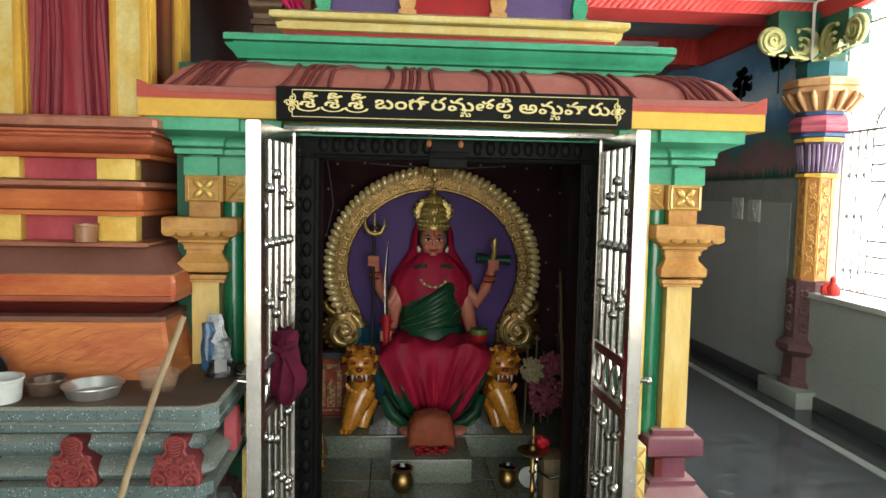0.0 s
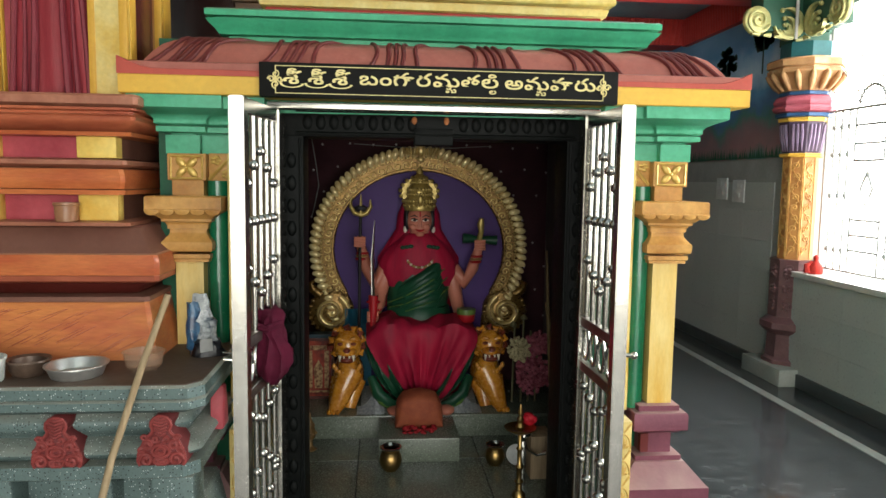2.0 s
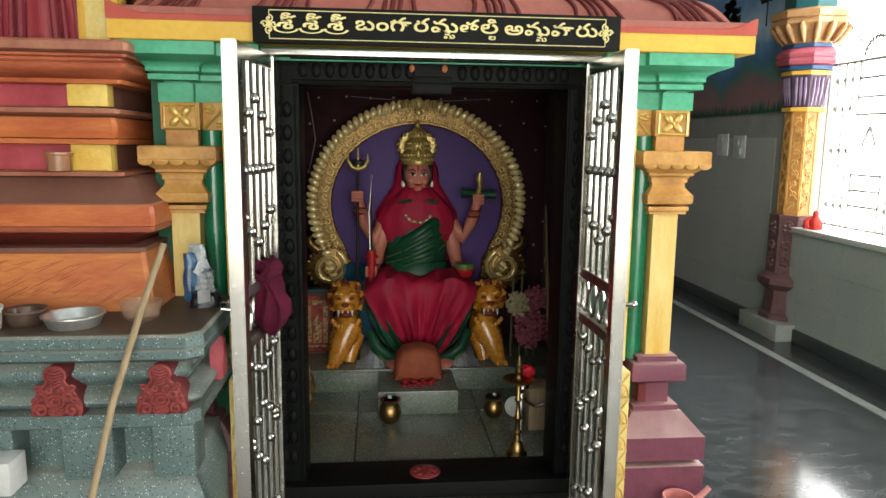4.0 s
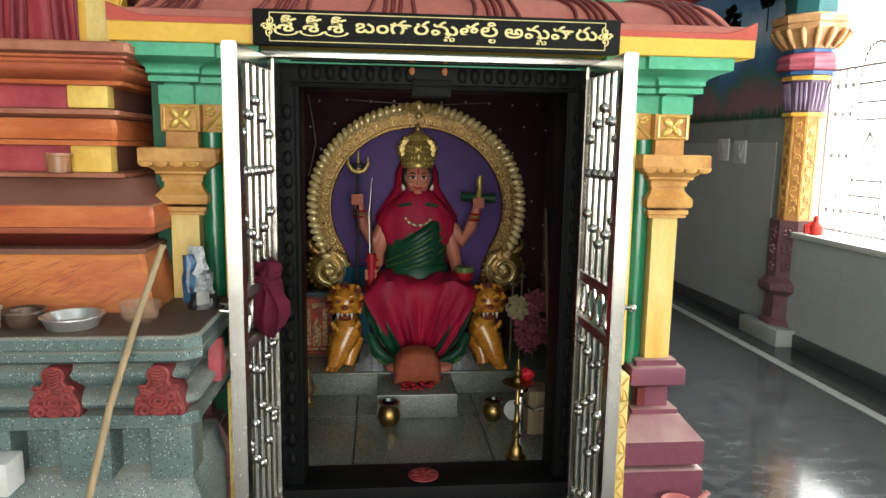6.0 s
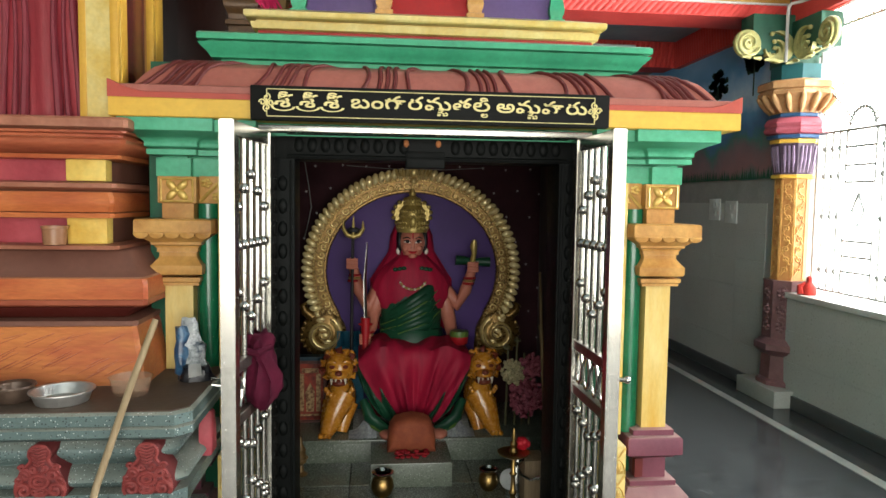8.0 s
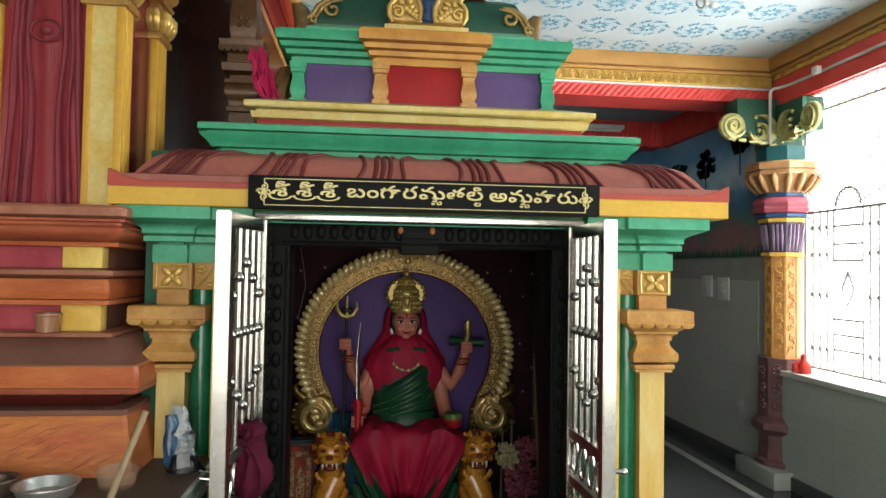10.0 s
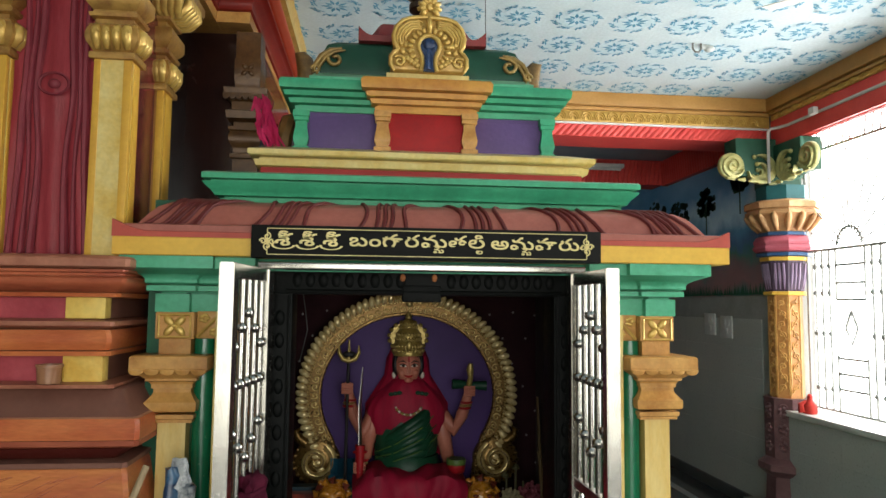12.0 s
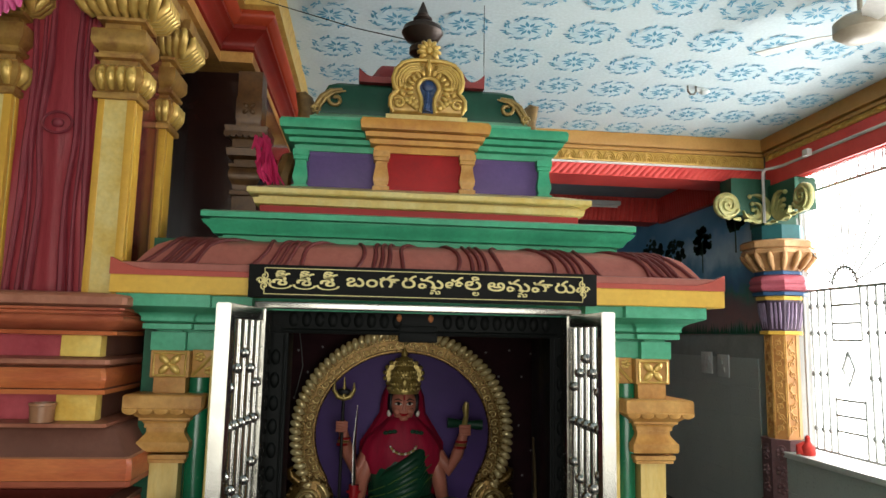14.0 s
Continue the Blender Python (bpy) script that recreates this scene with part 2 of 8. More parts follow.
def dusty(m, colour, amount):
    """Pale dust lying unevenly on the upward faces of a painted moulding."""
    n, l = m.node_tree.nodes, m.node_tree.links
    p = n["Principled BSDF"]
    old = p.inputs["Base Color"].links[0].from_socket
    geo, sep, no = n.new("ShaderNodeNewGeometry"), n.new("ShaderNodeSeparateXYZ"), n.new("ShaderNodeTexNoise")
    no.inputs["Scale"].default_value, no.inputs["Detail"].default_value = 9.0, 6
    l.new(geo.outputs["Normal"], sep.inputs[0])
    l.new(geo.outputs["Position"], no.inputs[0])
    up, mul, mx = n.new("ShaderNodeMapRange"), n.new("ShaderNodeMath"), n.new("ShaderNodeMix")
    up.inputs[1].default_value, up.inputs[2].default_value, up.inputs[4].default_value = 0.35, 0.85, amount * 1.7
    mul.operation, mul.use_clamp = "MULTIPLY", True
    mx.data_type = "RGBA"
    l.new(sep.outputs[2], up.inputs[0])
    l.new(up.outputs[0], mul.inputs[0])
    l.new(no.outputs[0], mul.inputs[1])
    l.new(mul.outputs[0], mx.inputs[0])
    l.new(old, mx.inputs[6])
    mx.inputs[7].default_value = (*colour, 1)
    l.new(mx.outputs[2], p.inputs["Base Color"])


dusty(PLUM, (0.34, 0.26, 0.21), 0.5)
for m in (GREEN, GREEN_PALE, YELLOW_PALE, ORANGE, RUST, STONE):
    dusty(m, (0.42, 0.38, 0.30), 0.35)
CARVED_RED = material("brick_red_carving", (0.27, 0.05, 0.045), 0.5, second=(0.17, 0.03, 0.028), size=20, bump=0.3)
CARVED_DARK = material("dark_red_hollow", (0.15, 0.026, 0.026), 0.6)
WHITE = material("white_plaster", (0.72, 0.74, 0.72), 0.7, second=(0.62, 0.65, 0.64), size=2)

# ---- the hall ----
FLOOR_MAT = material("dark_streaked_floor", (0.080, 0.086, 0.088), 0.12, second=(0.014, 0.016, 0.018), size=9, grain=110, streak=(0.8, 1.5, 1), bump=0.001, spread=0.45, dirt=0.75)
FLOOR_MAT.node_tree.nodes["Principled BSDF"].inputs["Specular IOR Level"].default_value = 0.4
b = B()
box(b, -5.2, 3.3, -6.3, 6.6, -0.15, 0.0)
single("floor", b, FLOOR_MAT, "dark grey streaked polished stone hall floor", "floor", "structure")
b = B()
box(b, -80, 80, -80, 80, -0.6, -0.4)
single("ground", b, material("pale_earth", (0.35, 0.30, 0.24), 0.9, size=1), "pale sunlit earth outside the hall", "ground", "structure")
b = B()
box(b, 2.565, 2.635, -6.0, 6.3, 0.0, 0.006)
single("floor_strip", b, material("pale_floor_line", (0.33, 0.34, 0.31), 0.4), "pale grey inlaid strip along the hall floor", "floor strip", "structure")

WALL_PAINT = material("pale_grey_wall", (0.30, 0.30, 0.28), 0.6, size=2)
DADO = material("grey_glazed_tile", (0.39, 0.40, 0.37), 0.3, second=(0.31, 0.325, 0.30), size=1.6, bump=0.05, spread=0.7)
world_place = DADO.node_tree.nodes.new("ShaderNodeNewGeometry")
DADO.node_tree.links.new(world_place.outputs["Position"], [k for k in DADO.node_tree.nodes if k.type == "MAPPING"][0].inputs[0])


def outer_wall(name, boxes, label):
    w = B()
    for q in boxes:
        box(w, *q)
    return single(name, w, WALL_PAINT, label, "wall", "structure")


outer_wall("wall_east", [(2.97, 3.25, -6.3, 2.62, -0.05, 0.83), (2.97, 3.25, 2.62, 6.5, -0.05, 3.4), (2.97, 3.25, -6.3, 2.62, 3.0, 3.4),
                         (2.97, 3.25, -6.3, -1.4, 0.83, 3.0)], "grey plastered hall wall with a wide window opening")
outer_wall("wall_north", [(-5.2, 2.97, 6.3, 6.5, -0.05, 3.4)], "plain dark far wall of the hall")
outer_wall("wall_south", [(-5.2, -1.9, -6.3, -6.05, -0.05, 3.4), (3.1, 3.25, -6.3, -6.05, -0.05, 3.4), (-1.9, 3.1, -6.3, -6.05, 3.15, 3.4)], "hall wall with a wide open entrance")
outer_wall("wall_west", [(-5.25, -5.0, -6.3, 6.5, -0.05, 3.4)], "plain far side wall of the hall")

# ceiling with painted blue rosettes
CEIL = material("pale_blue_ceiling", (0.66, 0.76, 0.78), 0.6, second=(0.60, 0.72, 0.76), size=2, bump=0.05)
CEIL_BLUE = material("blue_stencil_paint", (0.13, 0.40, 0.58), 0.6, second=(0.20, 0.47, 0.62), size=9, bump=0)
CEIL_WASH = material("light_blue_wash", (0.56, 0.73, 0.79), 0.6, second=(0.64, 0.765, 0.795), size=10, bump=0)
b = B()
box(b, -5.2, 3.2, -6.3, 2.9, 3.30, 3.42)


def leaf(bm, x, y, ang, r0, r1, w, z=3.296, lift=0.0):
    c, s = math.cos(ang), math.sin(ang)
    pts = ((r0, 0), (r0 + 0.4 * (r1 - r0), w), (r1, lift), (r0 + 0.45 * (r1 - r0), -w))
    bm.faces.new([bm.verts.new((x + c * u - s * v, y + s * u + c * v, z)) for u, v in pts]).material_index = 1


rng = random.Random(4)
for i in range(-12, 9):
    for j in range(-9, 6):
        x, y = 0.25 + 0.348 * i + 0.02 * j, 0.965 + 0.392 * j
        if not (-4.9 < x < 2.75 and -3.2 < y < 2.6):
            continue
        wash = [b.verts.new((x + r * math.cos(a), y + r * math.sin(a), 3.2975)) for a, r in ((2 * math.pi * k / 28, 0.112 + 0.010 * (k % 2) + 0.010 * math.cos(6 * 2 * math.pi * k / 28)) for k in range(28))]
        b.faces.new(wash).material_index = 2
        turn = rng.uniform(-0.05, 0.05)
        for k in range(10):
            leaf(b, x, y, k * math.pi / 5 + turn, 0.016, 0.086 if k % 2 else 0.072, 0.0115)
        for k in range(8):
            a = 2 * math.pi * k / 8 + turn + 0.3
            # a curved stem with leaves along it, then three leaves at its tip
            for q in range(4):
                w, rr = a - 0.30 + 0.11 * q, 0.104 + 0.006 * q
                leaf(b, x + rr * math.cos(w), y + rr * math.sin(w), w + 1.45, -0.014, 0.014, 0.0035)
            for dw, rr, lean, ln in ((-0.20, 0.128, 1.2, 0.017), (-0.02, 0.134, 0.9, 0.019), (0.13, 0.124, 1.9, 0.016), (0.22, 0.142, 0.4, 0.017)):
                w = a + dw + rng.uniform(-0.03, 0.03)
                leaf(b, x + rr * math.cos(w), y + rr * math.sin(w), w + lean, -ln, ln, 0.0085)
single("ceiling", b, [CEIL, CEIL_BLUE, CEIL_WASH], "pale blue ceiling stencilled with rows of blue flower rosettes", "ceiling", "structure")
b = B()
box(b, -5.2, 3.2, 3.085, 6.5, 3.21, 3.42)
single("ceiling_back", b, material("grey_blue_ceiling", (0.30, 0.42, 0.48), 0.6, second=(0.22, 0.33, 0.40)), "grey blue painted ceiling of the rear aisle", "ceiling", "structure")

# beams: gold carved band over a red pleated valance
BAND = material("gold_band", (0.66, 0.42, 0.10), 0.38, 0.3, second=(0.45, 0.25, 0.05), size=22, bump=0.4)
VALANCE = material("red_valance", (0.74, 0.085, 0.07), 0.5, second=(0.62, 0.05, 0.045), size=6)
COVE = material("orange_brown_cove", (0.50, 0.27, 0.08), 0.45, second=(0.40, 0.20, 0.055), size=5)


def beam(name, a0, a1, along_x, face, label, low, depth, band, pleated=True):
    t = thing(name, (a0, face, 2.9) if along_x else (face, a0, 2.9), label, "beam", kind="structure")

    def put(bm, p0, p1, o0, o1, z0, z1, bev=0.0):
        if along_x:
            box(bm, p0, p1, face - o1, face - o0, z0, z1, bev)
        else:
            box(bm, face - o1, face - o0, p0, p1, z0, z1, bev)
    q = B()
    put(q, a0, a1, -depth, 0.0, low - 0.005, 3.30)
    part("beam_body", q, VALANCE, t)
    q = B()
    n = int((a1 - a0) / 0.054) - 1
    for i in range(n):
        p = a0 + 0.054 * i
        if not pleated:
            put(q, a0, a1, -0.02, 0.034, low, band - 0.003, 0.003)
            break
        rows = [[(p + k * 0.0135 + (0.085 if z > low else 0.0), 0.004 + (0.0, 0.007, 0.009, 0.006, 0.0)[k], z) for k in range(5)] for z in (low, 3.055)]
        skin(q, [[(u, face - o, z) if along_x else (face - o, u, z) for u, o, z in r] for r in rows], closed=False, caps=False)
    part("valance", q, VALANCE, t, "red pleated cement valance" if pleated else "plain red cement fascia")
    if pleated:
        q = B()
        put(q, a0, a1, 0.0, 0.030, 3.055, 3.068, 0.003)
        part("fillet", q, WHITE, t, "white fillet")
    q = B()
    put(q, a0, a1, 0.0, 0.035, band, 3.16, 0.006)
    part("gold_band", q, BAND, t, "gold painted carved band")
    q = B()
    put(q, a0, a1, 0.0, 0.050, 3.162, 3.19, 0.008)
    put(q, a0, a1, 0.0, 0.075, 3.194, 3.30, 0.010)
    part("cove", q, COVE, t, "plain orange brown cove")
    q = B()
    step = 0.105
    rise = 0.0 if pleated else 0.045
    for i in range(int((a1 - a0) / step)):
        c = a0 + step * (i + 0.5)
        for r in (0.047, 0.034, 0.020):
            pts = [(c + u, z) for u, z in arc(0, 3.082 + rise, r, 0, 180, 10, r * (1.45 if pleated else 0.6))]
            tube(q, [((u, face - 0.038, z) if along_x else (face - 0.038, u, z)) for u, z in pts], 0.0065, 5)
    part("scrollwork", q, BAND, t, "gold raised scallop scrolls")
    return t


beam("back_beam", -4.9, 2.96, True, 2.725, "beam with gold carved band and red pleated valance", 2.967, 0.36, 3.07)
beam("window_beam", -6.0, 2.66, False, 2.985, "beam with gold carved band over a plain red fascia", 2.912, 0.04, 3.12, False)

# plain red pleated beams of the rear aisle
def aisle_beam(name, along_x, a0, a1, face, low):
    t = thing(name, (a0, face, low) if along_x else (face, a0, low), "red pleated beam under the aisle ceiling", "beam", kind="structure")
    q = B()
    if along_x:
        box(q, a0, a1, face, face + 0.28, low, 3.205)
    else:
        box(q, face, 2.968, a0, a1, low, 3.205)
    part("beam_body", q, VALANCE, t)
    q = B()
    for i in range(int((a1 - a0) / 0.05)):
        p = a0 + 0.05 * i
        rows = [[(p + k * 0.0166 + sk, 0.004 + (0.014 if k in (1, 2) else 0.0), z) for k in range(4)] for z, sk in ((low + 0.002, 0.0), (3.19, 0.04))]
        skin(q, [[(u, face - o, z) if along_x else (face - o, u, z) for u, o, z in r] for r in rows], closed=False, caps=False)
    part("valance", q, VALANCE, t, "red pleated cement valance")


aisle_beam("aisle_beam", True, -4.9, 2.90, 4.60, 2.94)
aisle_beam("aisle_side_beam", False, 3.09, 4.60, 2.90, 2.93)

# dado tiles along the window wall
b = B()
box(b, 2.957, 2.969, -3.0, 6.2, 0.10, 0.825)
box(b, 2.957, 2.969, 2.75, 6.2, 0.825, 1.73)
dado_back = tagged(mesh_object("tile_dado", b, material("grout", (0.30, 0.31, 0.29), 0.6)), "grey glazed wall tiles below the mural", "wall tiles", kind="structure")
tile_mesh = None
for r in range(7):
    for c in range(14):
        y0, z0 = -0.3 + 0.452 * c, 0.10 + 0.2405 * r
        if (z0 > 0.80 and y0 < 2.7) or z0 + 0.23 > 1.75:
            continue
        if tile_mesh is None:
            q = B()
            box(q, -0.004, 0.004, 0.0, 0.4505, 0.0, 0.2395, 0.0006)
            ob = part("tile", q, DADO, dado_back, smooth=0)
            tile_mesh = ob.data
        else:
            ob = new("tile", tile_mesh)
            ob.parent = dado_back
        ob.location = (2.953, y0, z0)
b = B()
box(b, 2.93, 2.968, -3.0, 6.2, 0.0, 0.10, 0.004)
single("baseboard", b, material("dark_skirting", (0.06, 0.065, 0.065), 0.35), "dark polished stone skirting under the tiles", "skirting", "structure")

# mural over the dado
def mural_material():
    m = material("landscape_with_glow", (0.40, 0.62, 0.78), 0.5, second=(0.12, 0.30, 0.48), size=1.6, grain=30, bump=0.08)
    n, l = m.node_tree.nodes, m.node_tree.links
    p = n["Principled BSDF"]
    old = p.inputs["Base Color"].links[0].from_socket
    co = n.new("ShaderNodeTexCoord")
    no = n.new("ShaderNodeTexNoise")
    no.inputs["Scale"].default_value, no.inputs["Detail"].default_value = 2.3, 7
    l.new(co.outputs["Object"], no.inputs[0])
    sep = n.new("ShaderNodeSeparateXYZ")
    l.new(co.outputs["Object"], sep.inputs[0])
    ad = n.new("ShaderNodeMath")
    ad.operation = "MULTIPLY_ADD"
    ad.inputs[1].default_value = 0.75
    l.new(no.outputs[0], ad.inputs[0])
    l.new(sep.outputs[2], ad.inputs[2])
    rp = n.new("ShaderNodeValToRGB")
    els = rp.color_ramp.elements
    els[0].position, els[0].color = 0.0, (0.015, 0.10, 0.05, 1)
    els[1].position, els[1].color = 1.0, (0.22, 0.52, 0.80, 1)
    # pale stop at 0.60 and lifted sky blues put a glow into the colour
    for pos, c in ((0.10, (0.26, 0.07, 0.035, 1)), (0.22, (0.18, 0.07, 0.04, 1)), (0.29, (0.03, 0.14, 0.06, 1)), (0.37, (0.03, 0.11, 0.26, 1)), (0.50, (0.10, 0.30, 0.52, 1)), (0.60, (0.52, 0.74, 0.87, 1)), (0.78, (0.10, 0.34, 0.64, 1))):
        e = els.new(pos)
        e.color = c
    mr = n.new("ShaderNodeMapRange")
    mr.inputs[1].default_value, mr.inputs[2].default_value = 2.05, 3.35
    l.new(ad.outputs[0], mr.inputs[0])
    l.new(mr.outputs[0], rp.inputs[0])
    mx = n.new("ShaderNodeMix")
    mx.data_type = "RGBA"
    mx.inputs[0].default_value = 0.82
    l.new(old, mx.inputs[6])
    l.new(rp.outputs[0], mx.inputs[7])
    l.new(mx.outputs[2], p.inputs["Base Color"])
    return m


MURAL = mural_material()
b = B()
box(b, 2.955, 2.969, 2.8, 6.2, 1.74, 3.02)
box(b, -1.0, 2.95, 6.28, 6.298, 1.74, 3.02)
mural = single("mural", b, MURAL, "blue painted landscape with trees and a painted-in glow on the aisle wall", "mural", "structure")

# ---- the small shrine ----
shrine = thing("shrine", (0.0, 0.1, 0.0), "brightly painted small shrine with green cornices, red eave, stepped tower", "shrine")
CX = 0.015
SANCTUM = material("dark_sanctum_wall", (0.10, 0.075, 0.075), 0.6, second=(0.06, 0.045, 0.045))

# sanctum shell
b = B()
box(b, -0.98, -0.78, 0.14, 1.85, 0.0, 2.0)
part("side_wall", b, GREEN_DEEP, shrine)
b = B()
box(b, 0.82, 0.90, 0.14, 1.85, 0.0, 2.0)
part("side_wall", b, GREEN_DEEP, shrine)
b = B()
box(b, -0.98, 0.93, 1.72, 1.85, 0.0, 2.0)
part("back_wall", b, GREEN_DEEP, shrine)
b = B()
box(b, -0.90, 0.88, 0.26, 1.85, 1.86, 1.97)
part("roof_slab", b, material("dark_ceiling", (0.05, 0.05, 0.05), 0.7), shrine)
for x0, x1 in ((-0.98, -0.56), (0.56, 0.902)):
    b = B()
    box(b, x0, x1, 0.11, 0.26, 0.0, 1.80)
    part("front_wall", b, GREEN_DEEP, shrine, "deep green front wall strip")
b = B()
box(b, -0.56, 0.56, 0.12, 0.26, 1.775, 1.90)
part("front_wall", b, GREEN_DEEP, shrine)

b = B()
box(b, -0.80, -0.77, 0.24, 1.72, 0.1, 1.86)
part("lining", b, SANCTUM, shrine, "dark inner wall")
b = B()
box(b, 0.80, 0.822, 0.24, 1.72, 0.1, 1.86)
part("lining", b, SANCTUM, shrine, "dark inner wall")

# black carved stone door frame
frame_black = part("door_frame", (lambda q: (box(q, -0.56, -0.475, 0.07, 0.24, 0.12, 1.775, 0.006), box(q, 0.475, 0.56, 0.07, 0.24, 0.12, 1.775, 0.006),
                                              box(q, -0.56, 0.56, 0.066, 0.24, 1.665, 1.778, 0.006)) and q)(B()), BLACK_STONE, shrine, "black carved stone door frame")
b = B()
for sx in (-1, 1):
    for i in range(17):
        z = 0.30 + 0.08 * i
        ball(b, (sx * 0.517, 0.070, z), (0.017, 0.009, 0.028), seg=8)
    for u in (-0.03, 0.03):
        tube(b, [(sx * 0.517 + u, 0.066, 0.2), (sx * 0.517 + u, 0.066, 1.66)], 0.006, 6)
for i in range(21):
    x = -0.46 + 0.046 * i
    if abs(x) > 0.09:
        ball(b, (x, 0.068, 1.715), (0.02, 0.008, 0.028), seg=8)
tube(b, [(-0.5, 0.062, 1.755), (0.5, 0.062, 1.755)], 0.006, 6)
tube(b, [(-0.5, 0.062, 1.676), (0.5, 0.062, 1.676)], 0.006, 6)
part("carved_relief", b, BLACK_STONE, frame_black, "black raised beads and leaf scrolls")
b = B()
box(b, -0.085, 0.055, 0.058, 0.12, 1.64, 1.70, 0.006)
part("lintel_boss", b, BLACK_STONE, frame_black)
TURMERIC = material("orange_turmeric", (0.42, 0.15, 0.05), 0.7)
for x in (-0.085, 0.03):
    b = B()
    ball(b, (x, 0.060, 1.727), (0.010, 0.006, 0.014), seg=8)
    part("turmeric_mark", b, TURMERIC, frame_black, "dabbed orange turmeric mark")
# threshold
b = B()
box(b, -0.56, 0.56, 0.02, 0.22, 0.04, 0.205, 0.008)
th = part("threshold", b, BLACK_STONE, shrine, "black polished stone threshold")
b = B()
plate(b, arc(-0.024, 0.0, 0.060, 0, 350, 24), -0.004, 0.0, rim=0.003)
for k in range(8):
    a = 2 * math.pi * k / 8
    ball(b, (-0.024 + 0.033 * math.cos(a), -0.003, 0.033 * math.sin(a)), (0.018, 0.004, 0.010), seg=8, rot=Matrix.Rotation(-a, 3, "Y"))
for v in b.verts:
    v.co = (v.co.x, 0.112 + v.co.z, 0.205 - v.co.y)
part("carved_lotus", b, material("worn_red_carving", (0.22, 0.03, 0.03), 0.5), th, "red painted carved lotus")
b = B()
box(b, -0.62, 0.60, -0.06, 0.018, 0.02, 0.150, 0.004)
part("door_step", b, STEEL_DULL, shrine, "worn steel strip")
b = B()
box(b, -0.66, 0.66, -0.10, 0.12, 0.0, 0.03, 0.003)
part("front_step", b, GRANITE, shrine)

# carved yellow jamb strips
def jamb(sx):
    q = B()
    x = sx * 0.702 - 0.002
    box(q, x - 0.030, x + 0.030, 0.045, 0.12, 0.66, 1.60, 0.004)
    x -= sx * 0.022
    box(q, x - 0.034, x + 0.029, -0.078, 0.12, 0.0, 0.66, 0.006)
    j = part("jamb_strip", q, YELLOW_PALE, shrine, "yellow carved jamb strip")
    q = B()
    for i in range(6):
        z = 0.06 + 0.10 * i
        for k in range(5):
            a = radians(14 + 38 * k)
            tube(q, [(x, -0.078, z), (x + 0.014 * math.cos(a), -0.079, z + 0.028 * math.sin(a)), (x + 0.019 * math.cos(a), -0.078, z + 0.040 * math.sin(a))], [0.002, 0.0055, 0.002], 6)
        tube(q, [(x + u, -0.078, z + w) for u, w in arc(0, 0.0, 0.025, 0, 180, 10, 0.052)], 0.0032, 5)
        tube(q, [(x - 0.026, -0.078, z + 0.094), (x, -0.078, z + 0.060), (x + 0.026, -0.078, z + 0.094)], 0.005, 5)
    for i in range(13):
        z = 0.70 + 0.068 * i
        tube(q, [(x - 0.022 * (1 if i % 2 else -1), 0.043, z), (x + 0.02 * (1 if i % 2 else -1), 0.040, z + 0.03), (x - 0.01, 0.043, z + 0.055)], [0.004, 0.007, 0.003], 5)
    part("carved_leaves", q, GOLD, j, "gold carved leaf relief")


jamb(-1), jamb(1)


# pilasters
CREAM_YELLOW = material("cream_yellow_paint", (0.72, 0.56, 0.22), 0.4, second=(0.60, 0.36, 0.06), size=3.5, streak=(2, 2, 0.5), spread=0.35)


